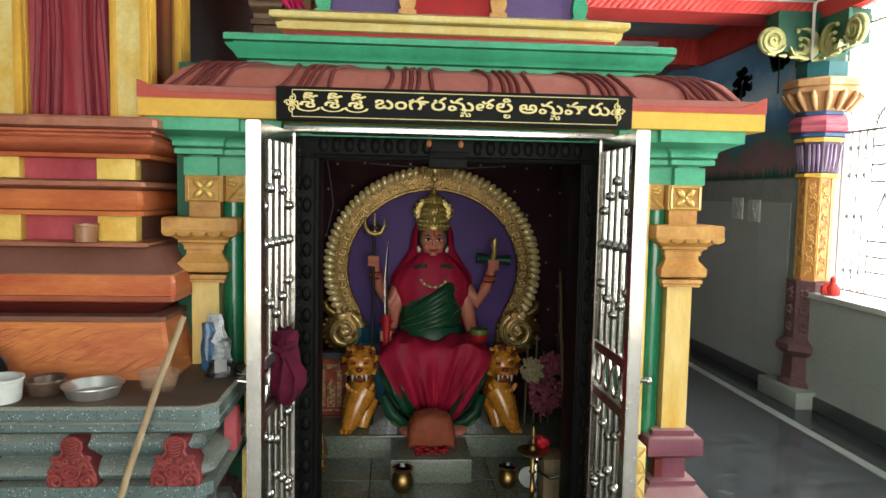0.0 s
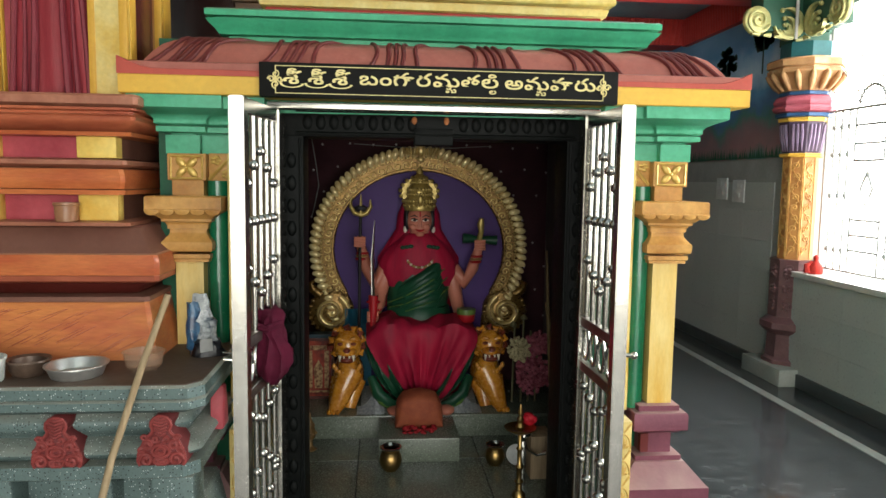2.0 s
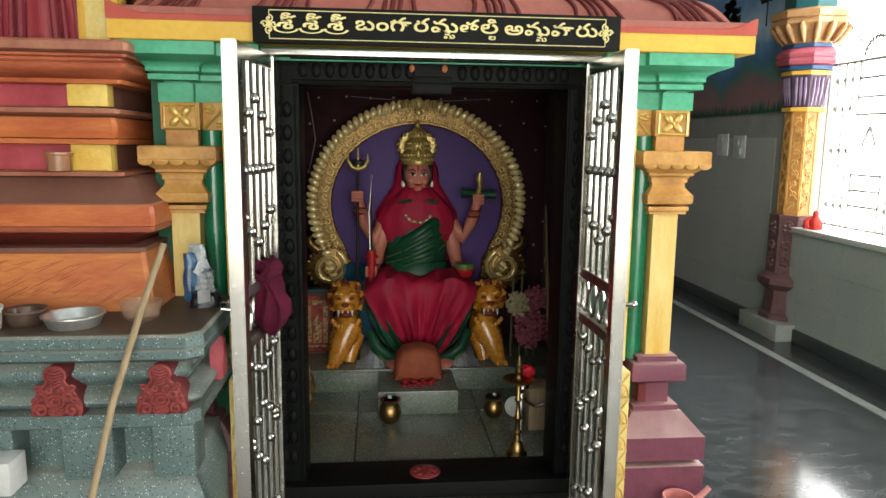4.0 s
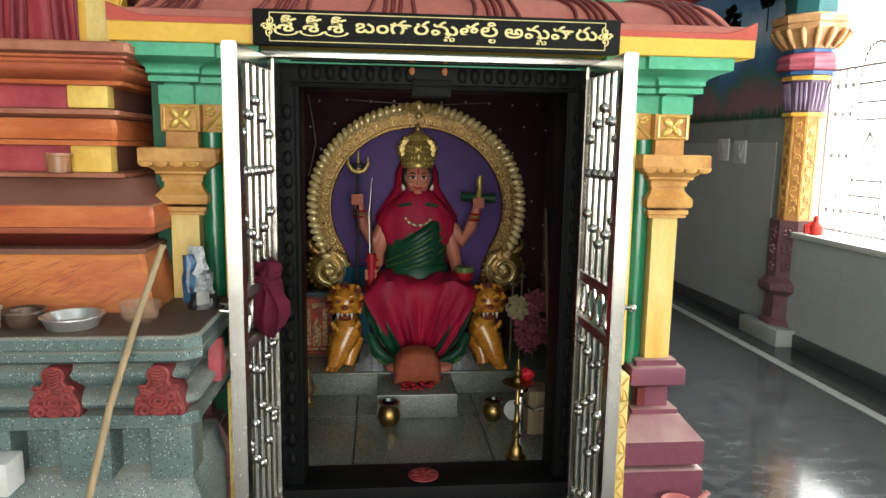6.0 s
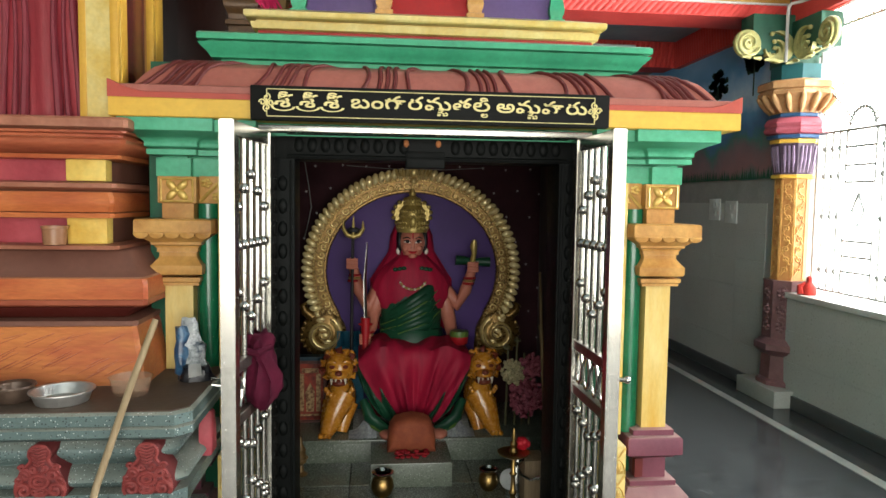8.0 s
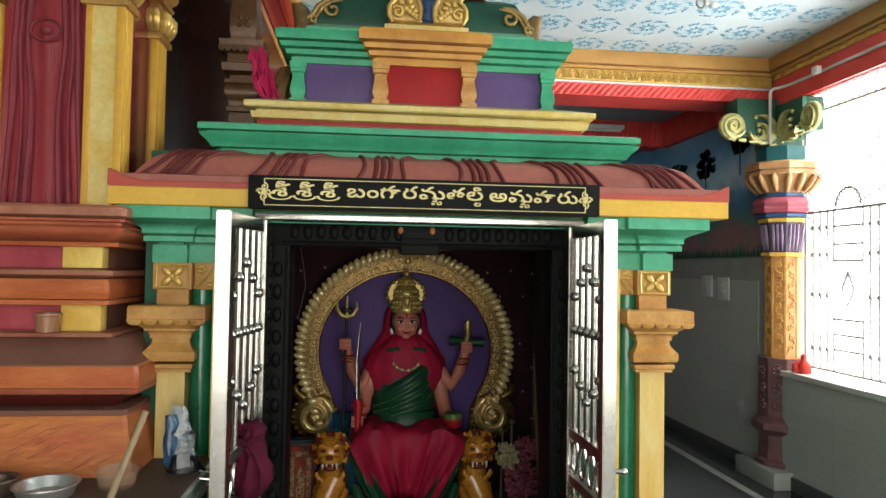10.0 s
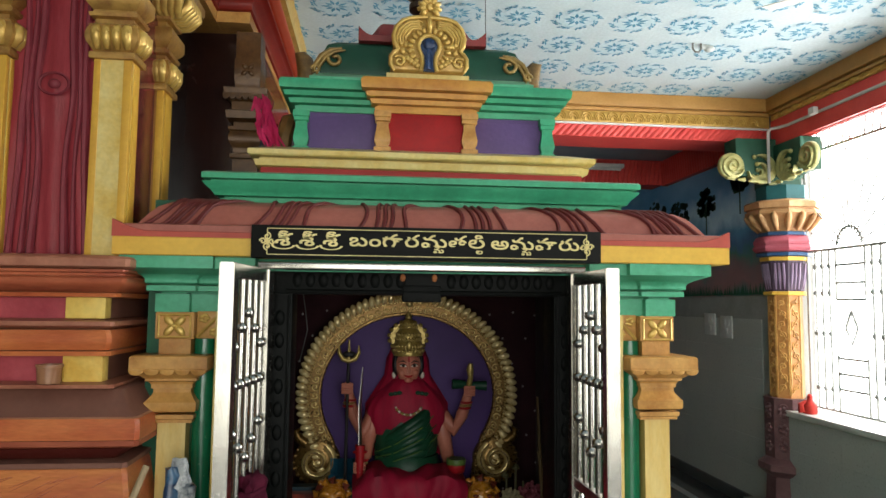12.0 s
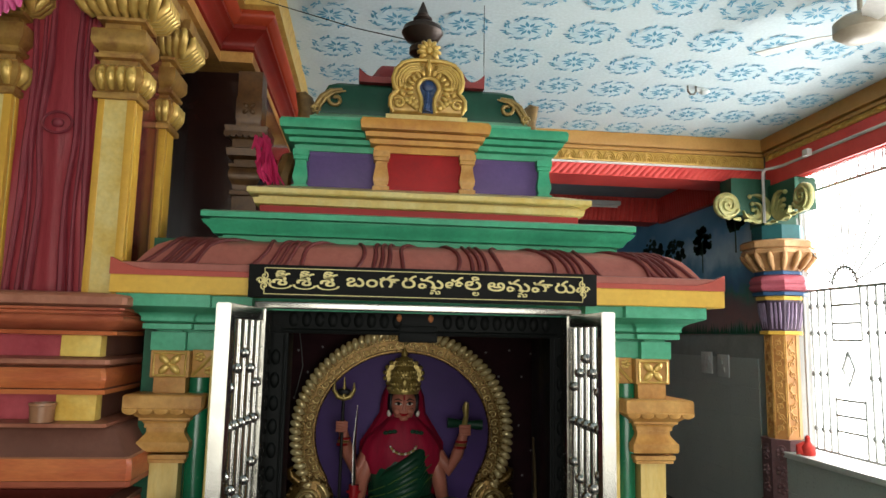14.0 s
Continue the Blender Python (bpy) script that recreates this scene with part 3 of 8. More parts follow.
def pilaster(c):
    top = part("pilaster_shaft", (lambda q: rings(q, (c - 0.047, c + 0.047, 0.05, 0.16), [(0.0, 0.66), (0.0, 1.235)]) and q)(B()), CREAM_YELLOW, shrine, "smooth cream yellow pilaster shaft")
    q = B()
    R = (c - 0.05, c + 0.05, 0.053, 0.16)
    rings(q, R, [(0.02, 1.222), (0.02, 1.232), (0.026, 1.236), (0.026, 1.250)])
    rings(q, R, [(0.020, 1.256), (0.033, 1.261), (0.036, 1.272), (0.036, 1.292), (0.030, 1.298), (0.022, 1.308), (0.014, 1.318), (0.012, 1.325)])
    rings(q, R, [(0.012, 1.325), (0.012, 1.337), (0.018, 1.338), (0.018, 1.352)])
    part("lower_cushion", q, OCHRE, top, "ochre stepped cushion moulding")
    q = B()
    rings(q, R, [(0.02, 1.352), (0.024, 1.360), (0.034, 1.364), (0.034, 1.372), (0.055, 1.388), (0.070, 1.398), (0.076, 1.404), (0.076, 1.447), (0.070, 1.452)])
    for k in range(5):
        u = c - 0.100 + 0.05 * k
        plate(q, [(u - 0.025, 1.402)] + arc(u, 1.402, 0.025, 180, 360, 7, 0.016) + [(u + 0.025, 1.408), (u - 0.025, 1.408)], -0.031, -0.018, rim=0.003)
    part("abacus", q, OCHRE, top, "ochre scalloped abacus")
    q = B()
    rings(q, R, [(0.003, 1.447), (0.003, 1.505)])
    rings(q, R, [(0.012, 1.505), (0.014, 1.507), (0.014, 1.592), (0.012, 1.597)])
    part("capital_block", q, OCHRE, top)
    q = B()
    for u0, wd in ((c, 0.062),):
        for s in (-1, 1):
            tube(q, [(u0 + s * wd * 0.85, 0.036, 1.512), (u0 + s * wd * 0.85, 0.036, 1.588)], 0.004, 5)
            z = 1.55 + s * 0.038
            tube(q, [(u0 - wd * 0.85, 0.036, z), (u0 + wd * 0.85, 0.036, z)], 0.004, 5)
        for k in range(4):
            a = radians(45 + 90 * k)
            ball(q, (u0 + 0.025 * math.cos(a), 0.037, 1.55 + 0.022 * math.sin(a)), (0.024, 0.009, 0.0135), seg=10, rot=Matrix.Rotation(-a, 3, "Y"))
        ball(q, (u0, 0.034, 1.55), (0.008, 0.008, 0.008), seg=8)
    part("carved_flower", q, GOLD, top, "gold carved four-petal flower")


for c in (-0.868, 0.857):
    pilaster(c)
    s = 1 if c > 0 else -1
    i = c - s * 0.108
    b = B()
    box(b, i - 0.043, i + 0.043, 0.075, 0.14, 1.505, 1.60, 0.003)
    blk = part("frieze_block", b, OCHRE, shrine)
    b = B()
    tube(b, [(i - 0.04, 0.072, 1.51), (i + 0.04, 0.072, 1.595)] if s < 0 else [(i - 0.04, 0.072, 1.595), (i + 0.04, 0.072, 1.51)], 0.007, 6)
    for dx, dz in ((-0.018, 0.024), (0.018, -0.024)):
        for k in range(5):
            a = 2 * math.pi * k / 5
            ball(b, (i + s * dx * -1 + 0.011 * math.cos(a), 0.073, 1.552 + dz + 0.011 * math.sin(a)), (0.010, 0.006, 0.007), seg=7)
    part("carved_band", b, GOLD, blk, "gold carved diagonal band and flowers")

for c in (-0.778, 0.772):
    b = B()
    lathe(b, [(0.036, 0.66), (0.036, 1.505)], (c, 0.10, 0), 20)
    part("half_shaft", b, EMERALD, shrine, "glossy emerald half-round shaft")

# plum pedestal under the right pilaster and its twin
PED = [(0.11, 0.0), (0.11, 0.28), (0.10, 0.287), (0.075, 0.295), (0.08, 0.30), (0.108, 0.305), (0.108, 0.395), (0.10, 0.402), (0.04, 0.472),
       (0.03, 0.474), (0.03, 0.492), (0.0, 0.494), (0.0, 0.572), (0.02, 0.578), (0.03, 0.59), (0.046, 0.594), (0.046, 0.652), (0.04, 0.66),
       (0.02, 0.662), (0.02, 0.682), (0.0, 0.685)]
for x0, x1 in ((0.79, 0.907), (-0.915, -0.80)):
    b = B()
    rings(b, (x0, x1, 0.045, 0.14), PED)
    part("pedestal", b, PLUM, shrine, "plum red stepped pedestal moulding")
b = B()
box(b, 0.785, 0.815, 0.035, 0.06, 0.50, 0.57)
part("pedestal_recess", b, GROOVE, shrine)

# green entablature under the eave
def entablature(x0, x1, label, y=0.07):
    q = B()
    rings(q, (x0, x1, y, 0.4), [(0.010, 1.597), (0.010, 1.660), (-0.006, 1.662), (-0.006, 1.667), (0.034, 1.670), (0.034, 1.688), (0.022, 1.692)])
    rings(q, (x0, x1, y, 0.4), [(0.012, 1.690), (0.030, 1.692)] + roll(0.040, 1.698, 0.098, 1.742, -0.022) + [(0.105, 1.746), (0.105, 1.79)])
    return part("entablature", q, GREEN_PALE, shrine, label)


entablature(-0.93, -0.835, "pale green stepped entablature", 0.062)
entablature(-0.86, -0.70, "pale green stepped entablature", 0.092)
entablature(0.83, 0.925, "pale green stepped entablature", 0.062)
entablature(0.69, 0.85, "pale green stepped entablature", 0.092)
b = B()
rings(b, (-0.715, 0.70, 0.115, 0.2), [(0.0, 1.70), (0.0, 1.71), (0.05, 1.745), (0.06, 1.79)])
part("entablature", b, GREEN_PALE, shrine)

# yellow fascia and red lotus eave
X0, X1, Y0 = -1.05, 1.09, -0.055
b = B()
rings(b, (X0, X1, Y0, 1.95), [(-0.05, 1.786), (0.0, 1.787), (0.003, 1.79), (0.003, 1.846), (0.0, 1.849), (-0.05, 1.85)])
part("fascia", b, YELLOW, shrine, "yellow painted fascia band")
EAVE = [(-0.004, 1.849), (-0.004, 1.864), (-0.018, 1.868), (-0.03, 1.872), (-0.055, 1.895), (-0.082, 1.935), (-0.108, 1.965), (-0.14, 1.985), (-0.18, 1.997), (-0.24, 2.0)]
b = B()
rows = rings(b, (X0, X1, Y0, 1.95), EAVE)
for v in rows[1] + rows[2]:
    v.co.z += 0.026 if v.co.y < 0.5 else 0.0
    v.co.x += 0.004 * (1 if v.co.x > 0 else -1)
eave = part("lotus_eave", b, SALMON, shrine, "salmon red curved lotus petal eave")
# red lip along the eave with raised corners
b = B()
n = 60
lip = []
for i in range(n + 1):
    x = X0 - 0.006 + (X1 - X0 + 0.012) * i / n
    d = min(x - X0, X1 - x)
    h = 0.004 + 0.036 * max(0.0, 1 - d / 0.11) ** 1.6
    lip.append([(x, Y0 - 0.004, 1.848), (x, Y0 - 0.004, 1.862 + h), (x, Y0 + 0.012, 1.868 + h * 0.9), (x, Y0 + 0.05, 1.872)])
skin(b, lip, closed=True)
part("eave_lip", b, RED_EDGE, eave, "red upturned eave lip")


def eave_point(x, t):
    """A point on the front slope of the eave: t from 0 at the lip to 1 at the top."""
    k = 3 + t * (len(EAVE) - 4)
    i = min(int(k), len(EAVE) - 2)
    u = k - i
    o, z = (EAVE[i][j] + (EAVE[i + 1][j] - EAVE[i][j]) * u for j in (0, 1))
    return (x, Y0 - o - 0.003, z + 0.002)


step = 0.345
for k in range(-3, 3):
    c = CX + (k + 0.5) * step
    lean = -0.055 * (c - CX)
    for off, side in ((-0.026, 0), (0.0, 0), (0.026, 0), (-0.066, -1), (0.066, 1)):
        pts = []
        for i in range(13):
            t = i / 12
            x = c + off + (lean * 3.2 + 0.02) * (t - 0.4) + side * 0.06 * (1 - math.sin(math.pi * min(1.0, 0.12 + 0.80 * t)))
            x += 0.010 * math.sin(t * 6.0)
            x = min(max(x, X0 + 0.06 + 0.12 * t), X1 - 0.06 - 0.12 * t)
            pts.append(eave_point(x, t))
        q = B()
        tube(q, pts, [0.004] + [0.008] * 11 + [0.005], 6)
        part("petal_groove", q, GROOVE, eave, "dark red painted petal outline")
for s, e in ((-1, X0), (1, X1)):
    for u in (0.10, 0.155, 0.19):
        q = B()
        tube(q, [eave_point(e - s * (u + 0.17 * t + 0.02 * math.sin(6 * t)), t) for t in (i / 12 for i in range(13))], [0.004] + [0.008] * 11 + [0.005], 6)
        part("petal_groove", q, GROOVE, eave, "dark red painted petal outline")

# green cornice over the eave
b = B()
G = (-0.735, 0.755, 0.235, 1.6)
rings(b, G, [(0.03, 1.99), (0.032, 2.022), (0.02, 2.024), (0.02, 2.029), (0.05, 2.031), (0.052, 2.036), (0.062, 2.05), (0.080, 2.066), (0.088, 2.078), (0.062, 2.080), (0.062, 2.087), (0.090, 2.089), (0.090, 2.109), (0.082, 2.115)])
part("cornice", b, GREEN, shrine, "bright green moulded cornice")
b = B()
rings(b, (-0.66, 0.70, 0.44, 1.6), [(0.0, 2.10), (0.0, 2.192)])
part("red_course", b, RED, shrine, "red painted course")
b = B()
rings(b, (-0.66, 0.70, 0.44, 1.6), [(0.012, 2.192), (0.02, 2.196), (0.026, 2.220), (0.006, 2.222), (0.006, 2.231), (0.042, 2.234), (0.048, 2.240), (0.048, 2.258), (0.042, 2.262), (-0.05, 2.29)])
part("yellow_course", b, YELLOW_PALE, shrine, "pale yellow double moulding")

# tower body with panels
b = B()
box(b, -0.50, 0.555, 0.53, 1.5, 2.26, 2.50)
part("tower_body", b, PURPLE, shrine, "dark purple tower wall")
for x0, x1 in ((-0.475, -0.185), (0.235, 0.525)):
    b = B()
    box(b, x0, x1, 0.522, 0.54, 2.285, 2.435, 0.004)
    part("purple_panel", b, PURPLE, shrine, "rough purple panel")
b = B()
box(b, -0.14, 0.19, 0.487, 0.56, 2.26, 2.462, 0.003)
part("red_panel", b, material("deep_red_paint", (0.36, 0.008, 0.008), 0.55, second=(0.26, 0.005, 0.006), size=9, bump=0.4), shrine, "red central niche panel")


def baluster(c, w, y, m, label):
    q = B()
    z0, z1 = 2.275, 2.455
    prof = [(0.0, 0.0), (0.0, 0.12), (-0.25, 0.14), (-0.25, 0.2), (-0.12, 0.24), (-0.05, 0.34), (-0.2, 0.5), (-0.3, 0.62), (-0.3, 0.74), (-0.1, 0.76), (-0.1, 0.84), (0.0, 0.86), (0.0, 1.0)]
    rings(q, (c - w, c + w, y, y + 0.06), [(o * w, z0 + t * (z1 - z0)) for o, t in prof])
    part("stub_pillar", q, m, shrine, label)


baluster(-0.162, 0.036, 0.455, OCHRE, "ochre stub pillar")
baluster(0.212, 0.036, 0.455, OCHRE, "ochre stub pillar")
baluster(-0.508, 0.034, 0.495, GREEN, "green stub pillar")
baluster(0.565, 0.034, 0.495, GREEN, "green stub pillar")
b = B()
rings(b, (-0.535, 0.60, 0.52, 1.5), [(0.0, 2.455), (0.004, 2.478), (-0.008, 2.480), (-0.008, 2.485), (0.022, 2.487), (0.028, 2.505), (0.010, 2.507), (0.010, 2.512), (0.042, 2.514), (0.05, 2.532), (0.030, 2.534), (0.030, 2.539), (0.062, 2.541), (0.066, 2.568), (0.058, 2.584), (0.02, 2.59)])
part("tower_cornice", b, GREEN, shrine, "green moulded tower cornice")
b = B()
rings(b, (-0.195, 0.245, 0.475, 0.8), [(0.0, 2.45), (0.0, 2.476), (-0.01, 2.478), (-0.01, 2.483), (0.016, 2.485), (0.022, 2.503), (0.004, 2.505), (0.004, 2.510), (0.036, 2.512), (0.042, 2.530), (0.024, 2.532), (0.024, 2.538), (0.058, 2.541), (0.062, 2.572), (0.052, 2.59), (-0.03, 2.592)])
part("gable_cornice", b, material("orange_ochre_paint", (0.60, 0.30, 0.06), 0.4, second=(0.42, 0.17, 0.035), size=8, spread=0.4), shrine, "orange ochre yellow stepped central cornice")
b = B()
rings(b, (-0.47, 0.50, 0.55, 1.4), [(0.01, 2.585), (0.012, 2.62), (0.0, 2.628), (-0.01, 2.64), (-0.02, 2.645)])
part("tower_step", b, GREEN_PALE, shrine)
b = B()
box(b, -0.15, 0.21, 0.475, 0.7, 2.59, 2.628, 0.004)
part("crest_base", b, YELLOW_PALE, shrine)
b = B()
rings(b, (-0.44, 0.47, 0.57, 1.3), [(0.0, 2.64), (0.004, 2.66), (-0.006, 2.73), (-0.03, 2.785), (-0.07, 2.813), (-0.12, 2.82)])
part("dome", b, GREEN_DARK, shrine, "dark green curved tower dome")
# low red cap with upturned horns
b = B()
lip = []
for i in range(49):
    x = -0.275 + 0.58 * i / 48
    d = min(x + 0.275, 0.305 - x)
    h = 0.038 * max(0.0, 1 - d / 0.055) ** 1.5
    r = min(1.0, max(0.0, (d - 0.035) / 0.075))
    r = 0.078 * r * r * (3 - 2 * r)
    lip.append([(x, 0.60, 2.812), (x, 0.595, 2.838 + h), (x, 0.612, 2.842 + h), (x, 0.64, 2.846 + 0.5 * r + 0.3 * h), (x, 0.68, 2.848 + r), (x, 0.80, 2.853 + r), (x, 1.10, 2.84), (x, 1.10, 2.812)])
skin(b, lip, closed=True)
part("cap_eave", b, material("dusky_red_paint", (0.26, 0.035, 0.035), 0.5, second=(0.18, 0.03, 0.03), size=8), shrine, "dusky red cap with upturned horns")

# crest with niche
half = [(-0.150, 2.628), (-0.163, 2.655), (-0.162, 2.690), (-0.148, 2.712), (-0.134, 2.722), (-0.148, 2.745), (-0.153, 2.78), (-0.142, 2.82), (-0.115, 2.85), (-0.075, 2.864), (-0.03, 2.868), (0.0, 2.87)]
NX = 0.031
outline = [(NX + x, z) for x, z in half] + [(NX - x, z) for x, z in half[::-1][1:]]
CREST_HOLLOW = material("gold_hollow_paint", (0.56, 0.35, 0.085), 0.4, 0.25, second=(0.34, 0.19, 0.04), size=20, bump=0.2)
b = B()
plate(b, outline, 0.452, 0.60, rim=0.012)
crest = part("crest", b, CREST_HOLLOW, shrine, "gold carved horseshoe crest")
b = B()
box(b, NX - 0.15, NX + 0.15, 0.54, 0.60, 2.83, 2.868, 0.004)
part("crest_backing", b, YELLOW_PALE, crest)
niche = [(0.034, 2.630), (0.028, 2.665), (0.030, 2.695), (0.042, 2.722)] + [(0.047 * math.cos(radians(a)), 2.738 + 0.050 * math.sin(radians(a))) for a in range(0, 91, 15)]
ring = [(NX - x, z) for x, z in niche] + [(NX + x, z) for x, z in niche[::-1][1:]]
b = B()
tube(b, [(x, 0.448, z) for x, z in ring], 0.010, 7)
part("niche_rim", b, GOLD, crest, "smooth gold niche rim", 80)
b = B()
tube(b, [(x, 0.450, z) for x, z in outline], [0.006] + [0.011] * (len(outline) - 2) + [0.006], 7)
part("outer_rim", b, GOLD, crest, "rounded gold outer rim", 80)
b = B()
for s in (-1, 1):
    for k in range(9):
        a = radians(-48 + 17.5 * k)
        r = 0.078
        ball(b, (NX + s * (r * math.cos(a) + 0.004), 0.446, 2.732 + r * math.sin(a)), (0.017, 0.010, 0.0105), seg=8, rot=Matrix.Rotation(-a if s > 0 else a, 3, "Y"))
    for k in range(4):
        ball(b, (NX + s * (0.052 + 0.014 * k), 0.446, 2.652 + 0.010 * k), (0.014, 0.010, 0.013), seg=8)
    tube(b, [(NX + s * u, 0.444, z) for u, z in spiral(0.128, 2.668, 0.026, 0.006, 40, 500, 20)], 0.0075, 6)
    for k in range(4):
        o = 0.012 * k
        tube(b, [(NX + s * u, 0.445, z) for u, z in ((0.135 - o, 2.735 + 0.6 * o), (0.140 - o, 2.775), (0.124 - o, 2.815 - 0.5 * o), (0.090 - 0.5 * o, 2.842 - 0.8 * o), (0.045, 2.850 - 0.9 * o), (0.028, 2.842 - o))], [0.003, 0.007, 0.008, 0.008, 0.007, 0.003], 6)
    for u, z in ((0.113, 2.715), (0.10, 2.745), (0.118, 2.752)):
        ball(b, (NX + s * u, 0.450, z), (0.015, 0.008, 0.015), seg=8)
tube(b, [(NX, 0.444, 2.80), (NX, 0.438, 2.83), (NX, 0.444, 2.868)], [0.006, 0.015, 0.006], 8)
for k in range(9):
    a = radians(-40 + 32.5 * k)
    q1, q2 = 0.020, 0.045
    tube(b, [(NX + q1 * 0.4 * math.cos(a), 0.452, 2.912 + q1 * 0.4 * math.sin(a)), (NX + q2 * 0.75 * math.cos(a), 0.444, 2.912 + q2 * 0.75 * math.sin(a)), (NX + q2 * 1.15 * math.cos(a), 0.452, 2.912 + q2 * 1.15 * math.sin(a))], [0.006, 0.014, 0.008], 7)
ball(b, (NX, 0.444, 2.912), (0.016, 0.012, 0.018), seg=10)
box(b, NX - 0.016, NX + 0.016, 0.45, 0.475, 2.86, 2.90, 0.004)
part("crest_carving", b, GOLD, crest, "gold scrolls, petals and flower", 80)["kind"] = "stuff"
b = B()
plate(b, ring, 0.450, 0.47)
ball(b, (NX, 0.452, 2.752), (0.030, 0.012, 0.028), seg=12)
tube(b, [(NX, 0.446, 2.725), (NX, 0.446, 2.68), (NX, 0.446, 2.635)], [0.012, 0.020, 0.024], 8, flat=0.5)
part("niche_figure", b, material("blue_niche_paint", (0.012, 0.04, 0.12), 0.3, second=(0.005, 0.015, 0.05), size=30, bump=0.5), crest, "dark blue painted niche relief")
# corner leaves and side crests
LEAF_GOLD = material("tarnished_gold", (0.36, 0.24, 0.07), 0.36, 0.4, second=(0.14, 0.09, 0.03), size=25, bump=0.3)
for s in (-1, 1):
    c = CX + s * 0.45
    b = B()
    for o, w in ((0.0, 0.011), (0.016, 0.008)):
        tube(b, [(c + s * (u - o), 0.556, z - 0.5 * o) for u, z in ((0.034, 2.640), (0.024, 2.675), (0.0, 2.715), (-0.04, 2.745), (-0.09, 2.755))], [w * 0.6, w, w * 1.2, w, w * 0.5], 7)
    tube(b, [(c + s * u, 0.556, z) for u, z in spiral(-0.062, 2.705, 0.036, 0.008, 60, -330, 18)], 0.009, 7)
    tube(b, [(c + s * u, 0.552, z) for u, z in spiral(0.022, 2.655, 0.020, 0.004, 0, 420, 16)], 0.008, 6)
    part("corner_leaf", b, LEAF_GOLD, shrine, "tarnished gold scrolled corner leaf", 80)
    b = B()
    plate(b, [(c + s * u, z) for u, z in ((0.02, 2.60), (0.13, 2.60), (0.12, 2.70), (0.135, 2.79), (0.09, 2.80), (0.055, 2.77), (0.03, 2.70))][::s], 0.72, 0.90, rim=0.02)
    part("side_crest", b, GOLD_DARK, shrine, "dull gold side crest")
# pot finial
b = B()
lathe(b, [(0.03, 2.90), (0.06, 2.92), (0.06, 2.945), (0.035, 2.955), (0.035, 2.965), (0.075, 2.985), (0.098, 3.02), (0.09, 3.045), (0.05, 3.068), (0.03, 3.075), (0.045, 3.085), (0.045, 3.092), (0.025, 3.10), (0.03, 3.108), (0.02, 3.135), (0.004, 3.175)], (0.012, 0.63, 0.055), 24)
part("pot_finial", b, material("dark_copper", (0.055, 0.038, 0.03), 0.35, 0.6, bump=0.1), shrine, "dark copper pot finial")

# ---- name board and gates ----
board = thing("name_board", (0.0, -0.06, 1.78), "black shop-style name board with cream Telugu lettering over the doorway", "sign")
b = B()
box(b, -0.598, 0.60, -0.098, -0.060, 1.781, 1.892, 0.004)
part("board", b, BLACK, board)
b = B()
for z in (1.793, 1.880):
    box(b, -0.545, 0.547, -0.1005, -0.097, z - 0.0012, z + 0.0012)
for x in (-0.545, 0.547):
    box(b, x - 0.0012, x + 0.0012, -0.1005, -0.097, 1.793, 1.880)
part("border_line", b, LETTER, board, "thin cream border line")
for s in (-1, 1):
    b = B()
    for cx, cz, r, a in ((0.0, 1.853, 0.013, 90), (0.0, 1.820, 0.013, -90), (0.014, 1.8365, 0.011, 0), (-0.014, 1.8365, 0.010, 180)):
        tube(b, [(0.001 + s * (0.546 + u), -0.1005, z) for u, z in spiral(cx, cz, r, 0.003, a, a + 420, 16)], 0.0028, 4)
    ball(b, (0.001 + s * 0.546, -0.1, 1.8365), (0.006, 0.003, 0.010), seg=8)
    part("scroll_ornament", b, LETTER, board, "cream scroll ornament")


def word(chars, x0, x1, z, h):
    """Letters (text, across, down, scale) set side by side as one thin mesh, fitted between x0 and x1."""
    verts, faces, adv = [], [], 0.0
    for text, dx, dz, sc in chars:
        if text == "hook":
            base = len(verts)
            for k in range(13):
                a = radians(170 + 190 * k / 12)
                for r in (0.40, 0.31):
                    verts.append((adv + dx + 0.42 + r * math.cos(a), dz + 0.62 * r * math.sin(a), 1))
            faces += [[base + 2 * k, base + 2 * k + 1, base + 2 * k + 3, base + 2 * k + 2] for k in range(12)]
            continue
        cu = bpy.data.curves.new("letter", "FONT")
        cu.body, cu.resolution_u = text, 2
        tmp = bpy.data.objects.new("letter", cu)
        scene.collection.objects.link(tmp)
        bpy.context.view_layer.update()
        me = tmp.to_mesh()
        xs = [v.co.x for v in me.vertices]
        left, right = min(xs), max(xs)
        place = adv if dx is None else adv + dx
        for n, (ox, oz) in enumerate(((0, 0), (0.022, 0), (0, 0.02), (0.022, 0.02))):
            base = len(verts)
            verts += [((v.co.x - left) * sc + place + ox, v.co.y * sc + dz + oz, n) for v in me.vertices]
            faces += [[base + k for k in p.vertices] for p in me.polygons]
        if dx is None:
            adv += (right - left) * sc + 0.085
        tmp.to_mesh_clear()
        bpy.data.objects.remove(tmp)
        bpy.data.curves.remove(cu)
    k = (x1 - x0) / max(v[0] for v in verts)
    me = bpy.data.meshes.new("lettering")
    me.from_pydata([(x0 + u * k, -0.1000 - 0.0003 * n, z + v * h) for u, v, n in verts], [], faces)
    me.materials.append(LETTER)
    ob = new("lettering", me)
    PLACE[ob.name] = Matrix.Identity(4)
    ob.parent = board
    ob.matrix_parent_inverse = PLACE[board.name].inverted()
    ob["label"] = "cream Telugu words"
    return ob


